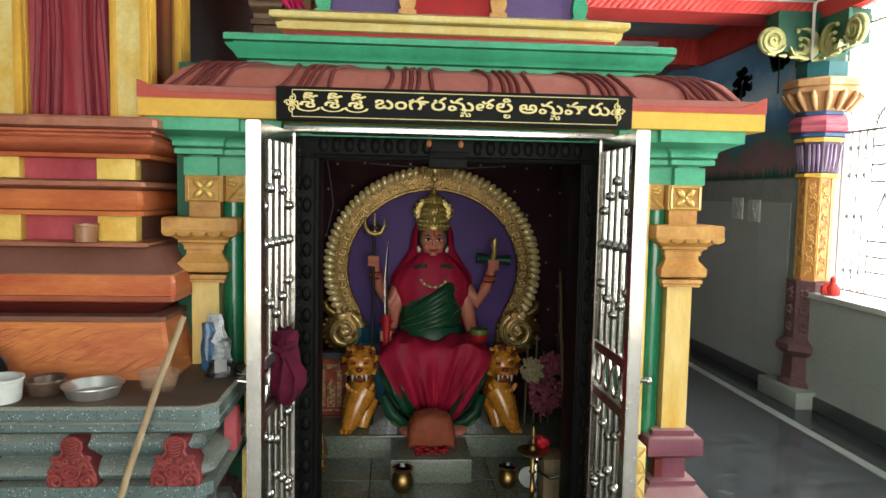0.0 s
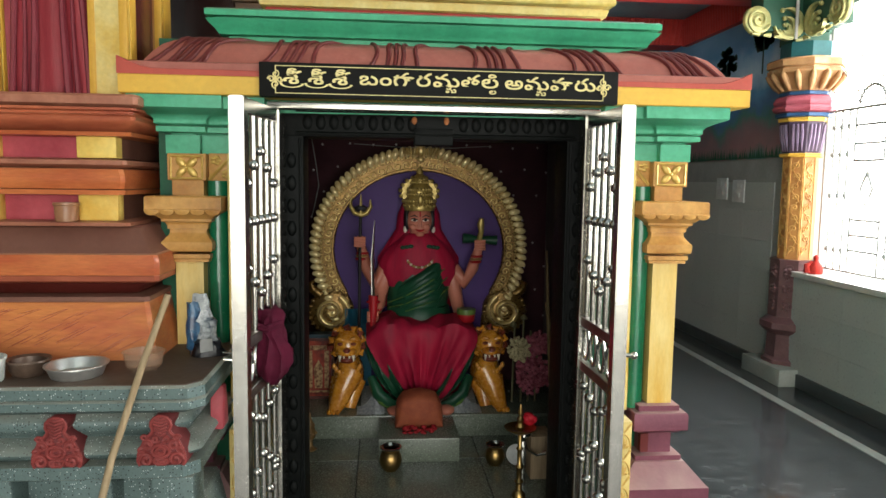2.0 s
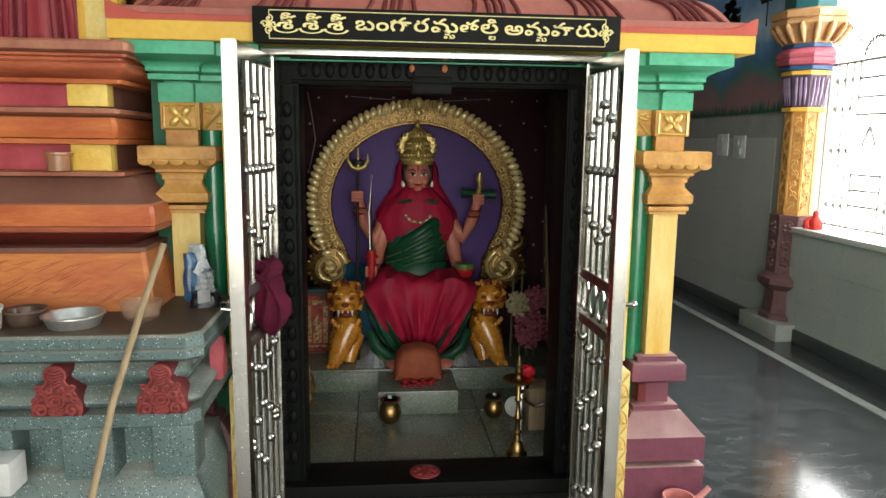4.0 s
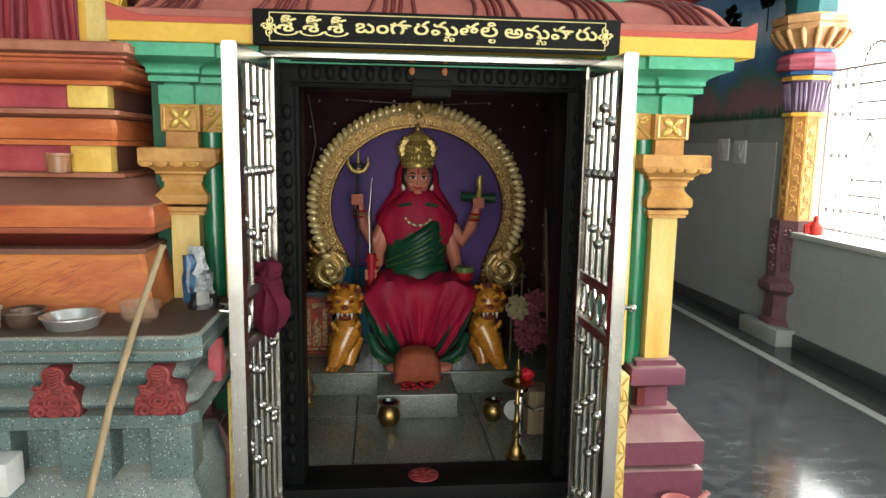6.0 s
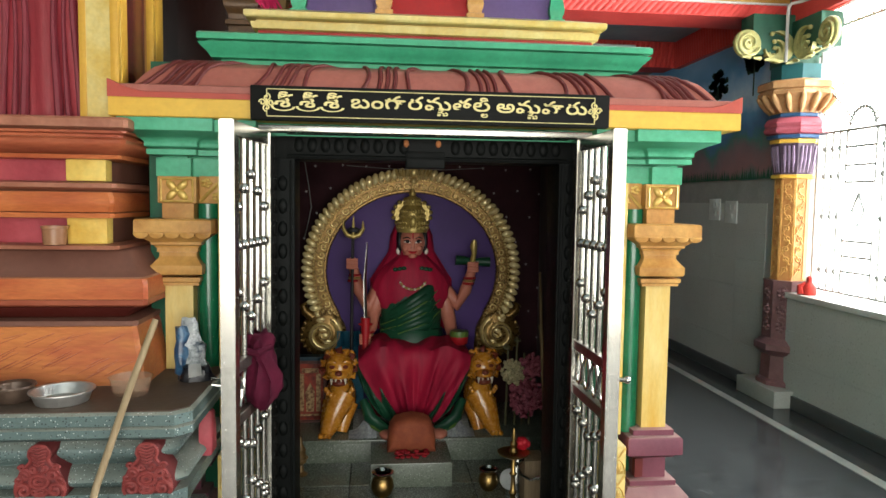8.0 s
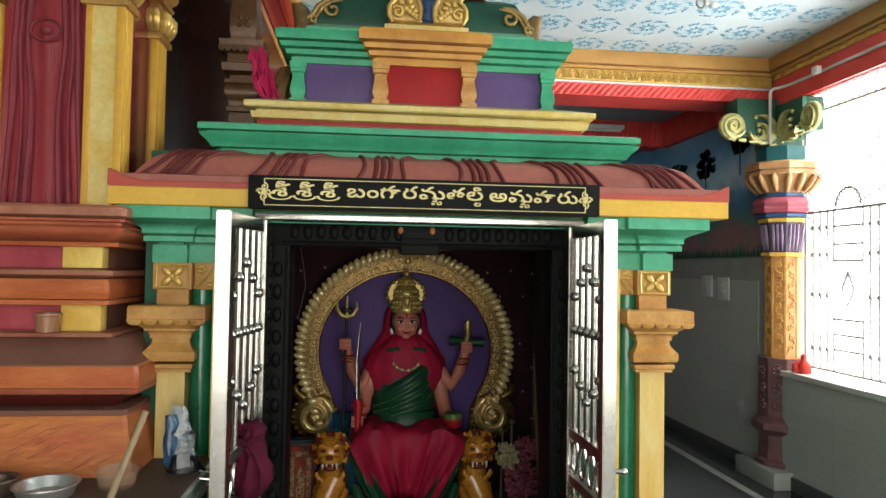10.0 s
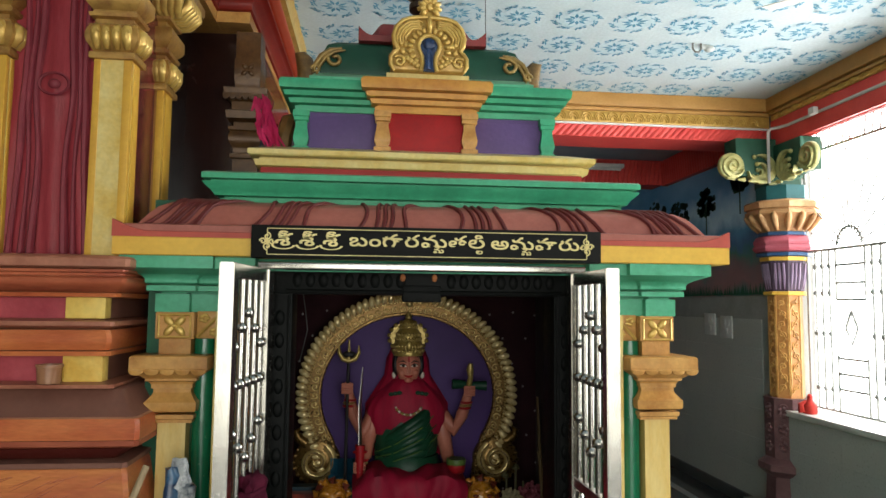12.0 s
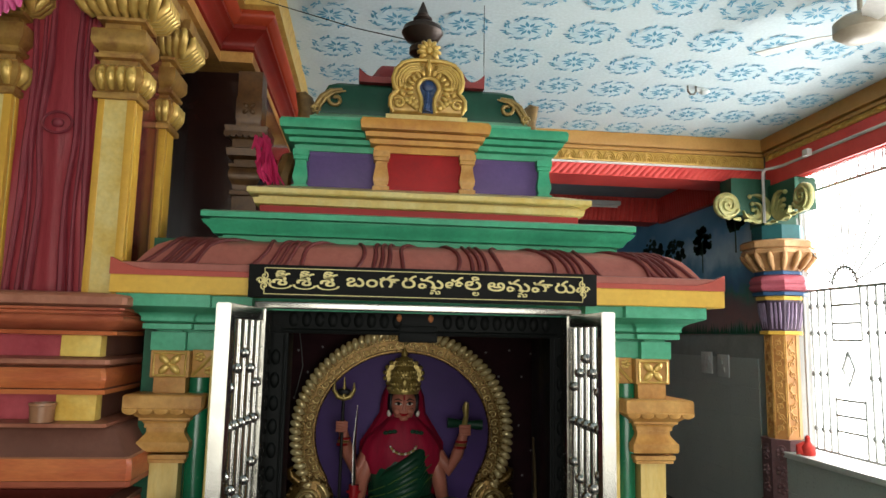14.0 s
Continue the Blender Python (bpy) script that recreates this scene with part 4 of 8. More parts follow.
SHRI = [("\u0c36\u0c40", None, 0.0, 1.0), ("hook", -0.80, 0.02, 1.0)]
for x in (-0.520, -0.4405, -0.3625):
    word(SHRI, x, x + 0.067, 1.823, 0.056)
MM = [("\u0c2e", None, 0.0, 1.0), ("\u0c2e", -0.60, -0.32, 0.40)]
word([("\u0c2c", None, 0, 1), ("\u0c02", None, 0, 1), ("\u0c17\u0c3e", None, 0, 1), ("\u0c30", None, 0, 1)] + MM +
     [("\u0c24", None, 0, 1), ("\u0c32\u0c3f", None, 0, 1), ("\u0c32", -0.42, -0.34, 0.40)], -0.274, 0.187, 1.825, 0.058)
word([("\u0c05", None, 0, 1)] + MM + [("\u0c35\u0c3e", None, 0, 1), ("\u0c30\u0c41", None, 0, 1)], 0.209, 0.520, 1.823, 0.058)

gate_bar = B()
box(gate_bar, -0.58, 0.556, -0.06, 0.01, 1.748, 1.770, 0.004)
single("steel_lintel_bar", gate_bar, STEEL, "polished stainless steel bar across the doorway top", "door frame")


def gate(hinge, s, label):
    """One steel gate leaf, swung open toward the hall: s is -1 or 1 for its outward side."""
    y0, y1, z0, z1 = -0.40, 0.055, 0.10, 1.748
    g = thing("gate_leaf", (hinge, 0.02, 0.10), label, "gate", "shrine gate leaves")
    lean = 0.04 * s

    def X(y):
        return hinge + lean * (y1 - y) / (y1 - y0)

    def post(ya, yb, w, name):
        q = B()
        xa, xb = X(ya), X(yb)
        skin(q, [[(xa - w, ya, z), (xa + w, ya, z), (xb + w, yb, z), (xb - w, yb, z)] for z in (z0, z1)])
        bmesh.ops.bevel(q, geom=q.edges[:], offset=0.003, segments=2, affect="EDGES")
        return part(name, q, STEEL, g)
    post(y0, y0 + 0.042, 0.021, "stile")
    post(y1 - 0.085, y1, 0.018, "stile")

    def rail(za, zb, m=STEEL):
        q = B()
        ya, yb = y0 + 0.04, y1 - 0.04
        skin(q, [[(X(y) - 0.014, y, za), (X(y) + 0.014, y, za), (X(y) + 0.014, y, zb), (X(y) - 0.014, y, zb)] for y in (ya, yb)])
        bmesh.ops.bevel(q, geom=q.edges[:], offset=0.002, segments=1, affect="EDGES")
        return part("rail", q, m, g)
    rail(z1 - 0.045, z1), rail(z0, z0 + 0.045), rail(1.005, 1.04, STEEL_DULL), rail(0.845, 0.88, STEEL_DULL)
    for i in range(5):
        y = y0 + 0.082 + 0.0655 * i
        q = B()
        for za, zb in ((z0 + 0.04, 0.848), (1.038, z1 - 0.04)):
            lathe(q, [(0.0095, za), (0.0095, zb)], (X(y), y, 0), 10)
        bar = part("bar", q, STEEL, g)
        up = (0.10, 0.045, 0.0, 0.05, 0.10)[i]
        zs = (1.60 - up, 1.385, 1.155 + up * 0.9, 0.74 + up * 0.5, 0.62 - up * 0.8, 0.42 + up, 0.26 - up * 0.5)
        q = B()
        ball(q, (X(y), y, zs[0]), (0.0205, 0.0205, 0.0185), seg=14)
        repeat(part("knob", q, STEEL, bar), [(0, 0, z - zs[0]) for z in zs[1:]])
    for i in range(4):
        q = B()
        y = y0 + 0.09 + 0.083 * i
        pts = [(X(y + 0.033 * math.cos(a)), y + 0.033 * math.cos(a), 0.9425 + 0.056 * math.sin(a)) for a in (2 * math.pi * k / 18 for k in range(19))]
        tube(q, pts, 0.006, 6)
        part("ring_ornament", q, STEEL, g)
    if s > 0:
        q = B()
        tube(q, [(X(y0) + 0.02, y0 + 0.02, 0.985), (X(y0) + 0.045, y0 + 0.01, 0.985)], 0.008, 8)
        ball(q, (X(y0) + 0.048, y0 + 0.01, 0.985), 0.012, seg=10)
        part("bolt", q, STEEL, g)
    else:
        q = B()
        box(q, X(y0) - 0.022, X(y0) + 0.024, y0 + 0.044, y0 + 0.052, 1.55, 1.735, 0.003)
        part("latch_plate", q, STEEL_DULL, g)
        q = B()
        tube(q, [(X(y0) - 0.02, y0 + 0.02, 1.0), (X(y0) - 0.05, y0 + 0.015, 1.005), (X(y0) - 0.05, y0 + 0.015, 0.985), (X(y0) - 0.02, y0 + 0.02, 0.98)], 0.003, 6)
        part("bolt_loop", q, STEEL, g)
    return g


gate(-0.552, -1.5, "stainless steel barred gate leaf swung open with a cloth tied on")
gate(0.529, 0.08, "stainless steel barred gate leaf swung open beside the pilaster")

# ---- the larger temple beside the shrine ----
temple = thing("main_temple", (-2.4, 0.6, 0.0), "large painted temple base with orange mouldings, yellow pillars and maroon drapes", "temple")
DUSTY = material("dusty_orange_paint", (0.46, 0.19, 0.115), 0.45, second=(0.30, 0.10, 0.06), size=6, spread=0.4, dirt=0.35, bump=0.25)
BLOCK_YELLOW = material("bright_yellow_paint", (0.82, 0.60, 0.15), 0.45, second=(0.70, 0.42, 0.07), size=9, spread=0.35, dirt=0.3, bump=0.25)
TR = (-4.6, -1.085, 0.0, 4.2)
TF = (-4.6, -1.055, 0.0, 4.2)
TU = (-4.6, -1.12, 0.0, 4.2)
TV = (-4.6, -1.09, 0.0, 4.2)
SR = (-4.6, -0.83, -0.33, 4.2)

# speckled stone plinth
b = B()
rings(b, SR, [(0.13, 0.0), (0.13, 0.18), (0.10, 0.20), (0.10, 0.40), (0.055, 0.485), (0.05, 0.49)], cut=0.04)
rings(b, SR, [(0.085, 0.64), (0.10, 0.648), (0.10, 0.686), (0.075, 0.69)], cut=0.04)
rings(b, SR, [(0.055, 0.686)] + roll(0.06, 0.692, 0.06, 0.752, 0.045) + [(0.045, 0.755)], cut=0.04)
rings(b, SR, [(0.045, 0.752)] + roll(0.045, 0.757, 0.04, 0.835, 0.03) + [(0.03, 0.84)], cut=0.04)
rings(b, SR, [(0.05, 0.838), (0.11, 0.846), (0.122, 0.856), (0.122, 0.878), (0.114, 0.884), (0.122, 0.888), (0.122, 0.918), (0.114, 0.925)], cut=0.04)
plinth = part("plinth", b, STONE, temple, "blue green speckled stone plinth")
b = B()
rings(b, SR, [(0.112, 0.9245), (0.110, 0.9275)], cut=0.04)
part("dusty_ledge", b, material("dusty_brown_ledge", (0.105, 0.07, 0.05), 0.6, second=(0.07, 0.05, 0.038), size=5), plinth, "dusty brown ledge top")
b = B()
rings(b, SR, [(0.0, 0.485), (0.0, 0.645)], cut=0.04)
part("plinth_recess", b, STONE, plinth)
for x0, x1 in ((-1.115, -0.975), (-0.862, -0.745), (-1.40, -1.25), (-1.68, -1.53), (-1.96, -1.82)):
    b = B()
    box(b, x0, x1, -0.425, -0.30, 0.486, 0.645, 0.004)
    part("plinth_block", b, STONE, plinth)


def medallion(c, flat=False):
    q = B()
    pts = [(-0.064, 0.690), (-0.070, 0.705), (-0.068, 0.725), (-0.060, 0.745), (-0.052, 0.762), (-0.040, 0.778), (-0.028, 0.79), (-0.024, 0.80), (-0.030, 0.812), (-0.028, 0.825), (-0.018, 0.836), (-0.006, 0.840)]
    o = [(c + x, z) for x, z in pts] + [(c - x, z) for x, z in pts[::-1]]
    plate(q, o, -0.452, -0.36, rim=0.010)
    m = part("medallion", q, CARVED_DARK, plinth, "carved brick red leaf medallion")
    q = B()
    for s in (-1, 1):
        for cx, cz, r, a in ((0.042, 0.712, 0.020, 0), (0.036, 0.756, 0.014, 60)):
            tube(q, [(c + s * u, -0.453, z) for u, z in spiral(cx, cz, r, 0.004, a, a + 500, 20)], 0.0062, 6)
    tube(q, [(c + x * 0.93, -0.449, 0.765 + (z - 0.765) * 0.95) for x, z in pts] + [(c - x * 0.93, -0.449, 0.765 + (z - 0.765) * 0.95) for x, z in pts[::-1]], 0.0055, 6)
    for s in (-1, 1):
        for cx, cz, r, a in ((0.055, 0.742, 0.012, 90), (0.045, 0.775, 0.009, 0), (0.012, 0.708, 0.010, 180), (0.014, 0.772, 0.010, 200)):
            tube(q, [(c + s * u, -0.452, z) for u, z in spiral(cx, cz, r, 0.003, a, a + 420, 14)], 0.005, 6)
    for k in range(6):
        w = 0.022 - 0.002 * abs(k - 4)
        tube(q, [(c - w, -0.450, 0.788 + 0.009 * k), (c, -0.455, 0.782 + 0.009 * k), (c + w, -0.450, 0.788 + 0.009 * k)], 0.0042, 5)
    for r in (0.012, 0.024):
        tube(q, [(c + u, -0.454, z) for u, z in arc(0, 0.738, r, 0, 360, 16, r * 0.75)], 0.0055, 6)
    for k in range(4):
        tube(q, [(c - 0.014, -0.453, 0.697 + 0.008 * k), (c + 0.014, -0.453, 0.697 + 0.008 * k)], 0.004, 5)
    part("carving", q, CARVED_RED, m, "raised brick red scrolls")["kind"] = "stuff"


for c in (-0.824, -1.11, -1.396, -1.68):
    medallion(c)
b = B()
plate(b, [(-0.05, 0.70), (0.05, 0.70), (0.045, 0.78), (0.02, 0.84), (-0.02, 0.84), (-0.045, 0.78)], -0.02, 0.05, rim=0.01)
for v in b.verts:
    x, y, z = v.co
    v.co = (-0.72 - 0.6 * y, -0.15 + 0.7 * x, z)
part("medallion", b, PINK_RED, plinth, "carved brick red leaf medallion")

# painted mouldings: outward offsets from the wall
b = B()
rings(b, TR, [(0.17, 0.92), (0.165, 0.935), (0.135, 1.095), (0.13, 1.11)], cut=0.012)
base = part("slanted_base", b, ORANGE_GRAIN, temple, "streaked orange slanting base course")
b = B()
rng = random.Random(17)
for k in range(70):
    x, t = rng.uniform(-1.75, -1.04), rng.uniform(0.05, 0.9)
    l = rng.uniform(0.03, 0.10)
    t1 = min(0.97, t + l * 3.2)
    za, zb = 0.935 + 0.16 * t, 0.935 + 0.16 * t1
    tube(b, [(x, -0.1655 + 0.030 * t, za), (x + 0.5 * l, -0.1660 + 0.030 * (t + t1) / 2, (za + zb) / 2), (x + l, -0.1655 + 0.030 * t1, zb)], [0.0008, rng.uniform(0.0012, 0.0022), 0.0008], 4)
st = part("brush_streak", b, RUST, base, "slanting darker brush streaks")
st["kind"] = "stuff"
b = B()
rings(b, TR, [(0.09, 1.108), (0.135, 1.112), (0.135, 1.128), (0.10, 1.132)], cut=0.012)
part("lower_fillet", b, BROWN, temple)
b = B()
rings(b, TR, [(0.06, 1.128), (0.09, 1.135), (0.125, 1.168), (0.13, 1.172)], cut=0.012)
part("lower_cove", b, material("deep_rust_paint", (0.14, 0.022, 0.016), 0.45), temple, "deep rust red cove")
b = B()
rings(b, TF, [(0.12, 1.172), (0.132, 1.175), (0.137, 1.180), (0.138, 1.196), (0.12, 1.197)], cut=0.012)
part("roll_underband", b, RUST, temple, "dark rust red lower band")
b = B()
rings(b, TF, [(0.12, 1.197), (0.138, 1.1975), (0.139, 1.21), (0.139, 1.245), (0.134, 1.264), (0.125, 1.268)], cut=0.012)
part("front_roll", b, ORANGE, temple, "orange rounded moulding")
b = B()
rings(b, TF, [(0.126, 1.266), (0.10, 1.29), (0.07, 1.345), (0.06, 1.352)], cut=0.012)
part("sloping_shelf", b, BROWN, temple, "mauve brown sloping shelf")
b = B()
rings(b, TU, [(0.06, 1.352), (0.105, 1.354), (0.108, 1.366), (0.04, 1.370)], cut=0.012)
part("fillet", b, DUSTY, temple, "dusty orange fillet")
for z0, z1 in ((1.368, 1.456), (1.573, 1.645)):
    b = B()
    rings(b, TU, [(0.02, z0), (0.02, z1)], cut=0.012)
    part("recess_course", b, PINK_RED, temple, "rough pink red recessed course")
    for x0, x1 in ((-1.19, -1.065), (-1.555, -1.435), (-1.92, -1.80), (-2.3, -2.18)):
        b = B()
        box(b, x0, x1, -0.055, 0.0, z0 + 0.001, z1 - 0.001, 0.004)
        part("yellow_block", b, BLOCK_YELLOW, temple, "bright yellow painted block")
    b = B()
    box(b, -1.13, -1.072, -0.05, 0.6, z0 + 0.001, z1 - 0.001, 0.003)
    part("side_block", b, BROWN, temple)
b = B()
rings(b, TU, [(0.03, 1.452), (0.085, 1.455), (0.088, 1.470), (0.06, 1.472)], cut=0.012)
rings(b, TU, [(0.06, 1.470)] + roll(0.078, 1.474, 0.078, 1.538, 0.010) + [(0.06, 1.542)], cut=0.012)
part("middle_roll", b, ORANGE, temple, "orange rounded moulding")
b = B()
rings(b, TU, [(0.06, 1.541), (0.08, 1.545), (0.10, 1.552), (0.10, 1.566), (0.03, 1.574)], cut=0.012)
part("fillet", b, DUSTY, temple, "dusty orange fillet")
b = B()
rings(b, TV, [(0.03, 1.642), (0.075, 1.645), (0.078, 1.658), (0.05, 1.66)], cut=0.012)
part("upper_fillet", b, ORANGE, temple)
b = B()
rings(b, TV, [(0.05, 1.658)] + roll(0.060, 1.662, 0.100, 1.705, 0.012) + [(0.105, 1.710), (0.088, 1.714), (0.088, 1.722), (0.104, 1.726), (0.104, 1.734), (0.08, 1.736)], cut=0.012)
part("upper_roll", b, material("bright_rust_paint", (0.56, 0.16, 0.07), 0.36, coat=0.25, second=(0.34, 0.07, 0.035), size=5, streak=(0.6, 1, 3), spread=0.35, dirt=0.4), temple, "bright rust curved moulding")
b = B()
rings(b, TV, [(0.06, 1.734), (0.10, 1.738), (0.112, 1.744), (0.112, 1.768), (0.104, 1.776), (-0.02, 1.79)], cut=0.012)
part("upper_slab", b, DUSTY, temple, "dusty orange brown slab")

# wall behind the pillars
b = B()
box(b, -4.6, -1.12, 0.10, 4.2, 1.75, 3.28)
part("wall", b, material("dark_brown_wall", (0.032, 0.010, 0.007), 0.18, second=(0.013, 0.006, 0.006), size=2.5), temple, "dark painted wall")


CAP_GOLD = material("worn_gold_capital", (0.50, 0.29, 0.07), 0.34, 0.4, second=(0.24, 0.10, 0.03), size=14, bump=0.3, spread=0.4)


def pillar(x0, x1, y0, y1, label="pale yellow square pillar with gold leaf capital", mat_shaft=None):
    q = B()
    ms = mat_shaft or YELLOW_PALE
    rings(q, (x0, x1, y0, y1), [(0.0, 1.775), (0.0, 2.465)])
    sh = part("pillar_shaft", q, ms, temple, label)
    q = B()
    for u0, u1 in ((x0 - 0.002, x0 + 0.02), (x1 - 0.024, x1 + 0.002)):
        box(q, u0, u1, y0 - 0.0025, y0 + 0.02, 1.776, 2.464, 0.001)
    # plate that makes the right side face darker than the front
    box(q, x1 - 0.001, x1 + 0.0025, y0 + 0.03, y1 - 0.005, 1.776, 2.464, 0.001)
    part("golden_edge", q, GOLDEN, sh, "golden edges and darker golden side face")
    q = B()
    rings(q, (x0, x1, y0, y1), [(0.014, 2.462), (0.016, 2.466), (0.016, 2.484), (0.006, 2.488)])
    rings(q, (x0, x1, y0, y1), [(0.002, 2.486)] + roll(0.006, 2.49, 0.018, 2.575, 0.016) + [(0.02, 2.58), (0.0, 2.59)])
    rings(q, (x0, x1, y0, y1), [(0.004, 2.588), (0.004, 2.604), (0.018, 2.61), (0.022, 2.622), (0.01, 2.626), (0.01, 2.635), (0.016, 2.64), (0.028, 2.655), (0.033, 2.668), (0.033, 2.705), (0.028, 2.712), (0.0, 2.72)])
    rings(q, (x0, x1, y0, y1), [(0.0, 2.712), (0.0, 2.742), (0.02, 2.746), (0.024, 2.756), (0.01, 2.76), (0.01, 2.98)])
    cap = part("capital", q, CAP_GOLD, sh, "worn gold stepped capital")
    q = B()
    cx = (x0 + x1) / 2
    w = x1 - x0
    for k in range(4):
        q = B()
        u = x0 - 0.006 + (w + 0.012) * (k + 0.5) / 4
        tube(q, [(u, y0 - 0.012, 2.495), (u, y0 - 0.026, 2.53), (u, y0 - 0.026, 2.56), (u, y0 - 0.016, 2.577)], [0.010, 0.018, 0.019, 0.010], 7)
        tube(q, [(u - 0.004 + v, y0 - 0.041, z) for v, z in spiral(0.004, 2.545, 0.013, 0.003, 0, 400, 12)], 0.003, 4)
        part("capital_leaf", q, GOLD, cap, "gold carved leaf", 80)
    for k in range(3):
        q = B()
        v = y0 + (y1 - y0) * (k + 0.5) / 3
        tube(q, [(x1 + 0.012, v, 2.495), (x1 + 0.024, v, 2.53), (x1 + 0.024, v, 2.56), (x1 + 0.014, v, 2.577)], [0.010, 0.022, 0.023, 0.010], 7)
        part("capital_leaf", q, GOLD, cap, "gold carved leaf", 80)
    for k in range(8):
        q = B()
        u = x0 - 0.055 + (w + 0.11) * (k + 0.5) / 8
        lean = (u - cx) * 0.35
        tube(q, [(u, y0 - 0.005, 2.765), (u + lean * 0.4, y0 - 0.05, 2.775), (u + lean, y0 - 0.085, 2.81), (u + lean, y0 - 0.085, 2.85)], [0.012, 0.018, 0.019, 0.012], 7)
        part("corbel_leaf", q, GOLD, cap, "gold drooping leaf", 80)
    for k in range(6):
        q = B()
        v = y0 - 0.02 + (y1 - y0 + 0.06) * (k + 0.5) / 6
        tube(q, [(x1 + 0.005, v, 2.765), (x1 + 0.05, v, 2.775), (x1 + 0.085, v, 2.81), (x1 + 0.085, v, 2.85)], [0.012, 0.018, 0.019, 0.012], 7)
        part("corbel_leaf", q, GOLD, cap, "gold drooping leaf", 80)
    q = B()
    rings(q, (x0, x1, y0, y1), [(0.09, 2.845), (0.095, 2.86), (0.095, 2.885), (0.05, 2.89), (0.05, 2.985)])
    part("corbel_block", q, CAP_GOLD, cap)
    return sh


pillar(-1.158, -1.038, -0.005, 0.085)
pillar(-1.585, -1.446, -0.005, 0.085)
pillar(-2.03, -1.88, -0.005, 0.085)
# rear shaft: ochre darkened, its shade put into the colour
pillar(-1.088, -1.028, 0.33, 0.45, "ochre rear pilaster in a shaded tone with gold leaf capital", material("shaded_ochre_paint", (0.40, 0.20, 0.05), 0.34, second=(0.24, 0.10, 0.025), size=9))

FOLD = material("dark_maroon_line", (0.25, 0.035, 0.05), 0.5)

# moulded drapes between the pillars
def drape(x0, x1):
    q = B()
    cols, rws = 40, 26
    loops = []
    for j in range(rws + 1):
        t = j / rws
        z = 1.76 + 1.35 * t
        row = []
        for i in range(cols + 1):
            u = i / cols
            c = (u - 0.5) * 2
            gather = 0.55 + 0.45 * abs(t - 0.55) / 0.55
            d = 0.0022 * math.cos(c * 8 / (0.5 + 0.75 * abs(t - 0.45))) + 0.0012 * math.cos(c * 15 / (0.6 + 0.5 * abs(t - 0.45)) + 3 * t) * gather
            d += 0.016 * math.exp(-((c / 0.28) ** 2 + ((t - 0.46) / 0.07) ** 2)) - 0.03 * (1 - c * c) * max(0, 0.45 - t)
            row.append((x0 + (x1 - x0) * u, 0.045 - d, z))
        loops.append(row)
    skin(q, loops, closed=False, caps=False)
    bmesh.ops.solidify(q, geom=q.faces[:], thickness=0.02)
    dr = part("drape", q, MAROON, temple, "maroon moulded drapery panel", smooth=80)
    mid, half = (x0 + x1) / 2, (x1 - x0) / 2
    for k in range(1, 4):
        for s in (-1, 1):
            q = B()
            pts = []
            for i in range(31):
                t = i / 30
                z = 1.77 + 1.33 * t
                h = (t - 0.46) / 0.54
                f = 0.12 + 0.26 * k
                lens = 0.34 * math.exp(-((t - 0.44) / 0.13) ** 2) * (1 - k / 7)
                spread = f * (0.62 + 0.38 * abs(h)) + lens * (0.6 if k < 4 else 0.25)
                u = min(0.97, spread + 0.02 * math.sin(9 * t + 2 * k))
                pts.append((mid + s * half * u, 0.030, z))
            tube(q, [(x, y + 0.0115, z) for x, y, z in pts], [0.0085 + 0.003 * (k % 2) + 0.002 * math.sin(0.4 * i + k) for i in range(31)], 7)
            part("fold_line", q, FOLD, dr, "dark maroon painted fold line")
    q = B()
    tube(q, [(mid + u, 0.026, z) for u, z in arc(0, 2.38, 0.05, 0, 360, 20, 0.038)], 0.005, 5)
    ball(q, (mid, 0.03, 2.38), (0.022, 0.014, 0.018), seg=10)
    part("knot", q, FOLD, dr, "painted knot")
    return dr


drape(-1.45, -1.153)
drape(-1.885, -1.58)
b = B()
box(b, -1.125, -1.06, 0.085, 0.33, 1.77, 2.95)
part("side_drape", b, material("dark_glossy_maroon", (0.13, 0.012, 0.018), 0.16, second=(0.06, 0.006, 0.010), size=3), temple, "dark glossy maroon side panel")
# far pilaster beyond the shrine roof
b = B()
F = (-0.872, -0.755, 0.92, 1.06)
rings(b, F, [(0.0, 2.0), (0.0, 2.32), (0.012, 2.325), (0.012, 2.345), (0.0, 2.35), (0.0, 2.37)] + roll(0.004, 2.38, 0.012, 2.455, 0.012) +
      [(0.02, 2.46), (0.02, 2.475), (0.0, 2.48), (0.0, 2.50), (0.03, 2.515), (0.034, 2.55), (0.01, 2.56), (0.01, 2.60), (0.04, 2.62), (0.045, 2.66), (0.0, 2.67),
       (0.0, 2.70), (0.004, 2.71), (0.004, 2.81), (0.0, 2.82), (0.0, 2.95)])
# far pilaster's gold, darker than that of the near capitals
FAR_GOLD = material("dark_gold_paint", (0.14, 0.068, 0.02), 0.32, 0.2, second=(0.05, 0.022, 0.01), size=18, bump=0.3)
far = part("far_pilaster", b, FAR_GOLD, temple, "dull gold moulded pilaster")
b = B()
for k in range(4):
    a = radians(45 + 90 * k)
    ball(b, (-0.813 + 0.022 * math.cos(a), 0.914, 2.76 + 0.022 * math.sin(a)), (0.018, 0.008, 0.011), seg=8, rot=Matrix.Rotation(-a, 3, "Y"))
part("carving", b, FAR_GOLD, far)
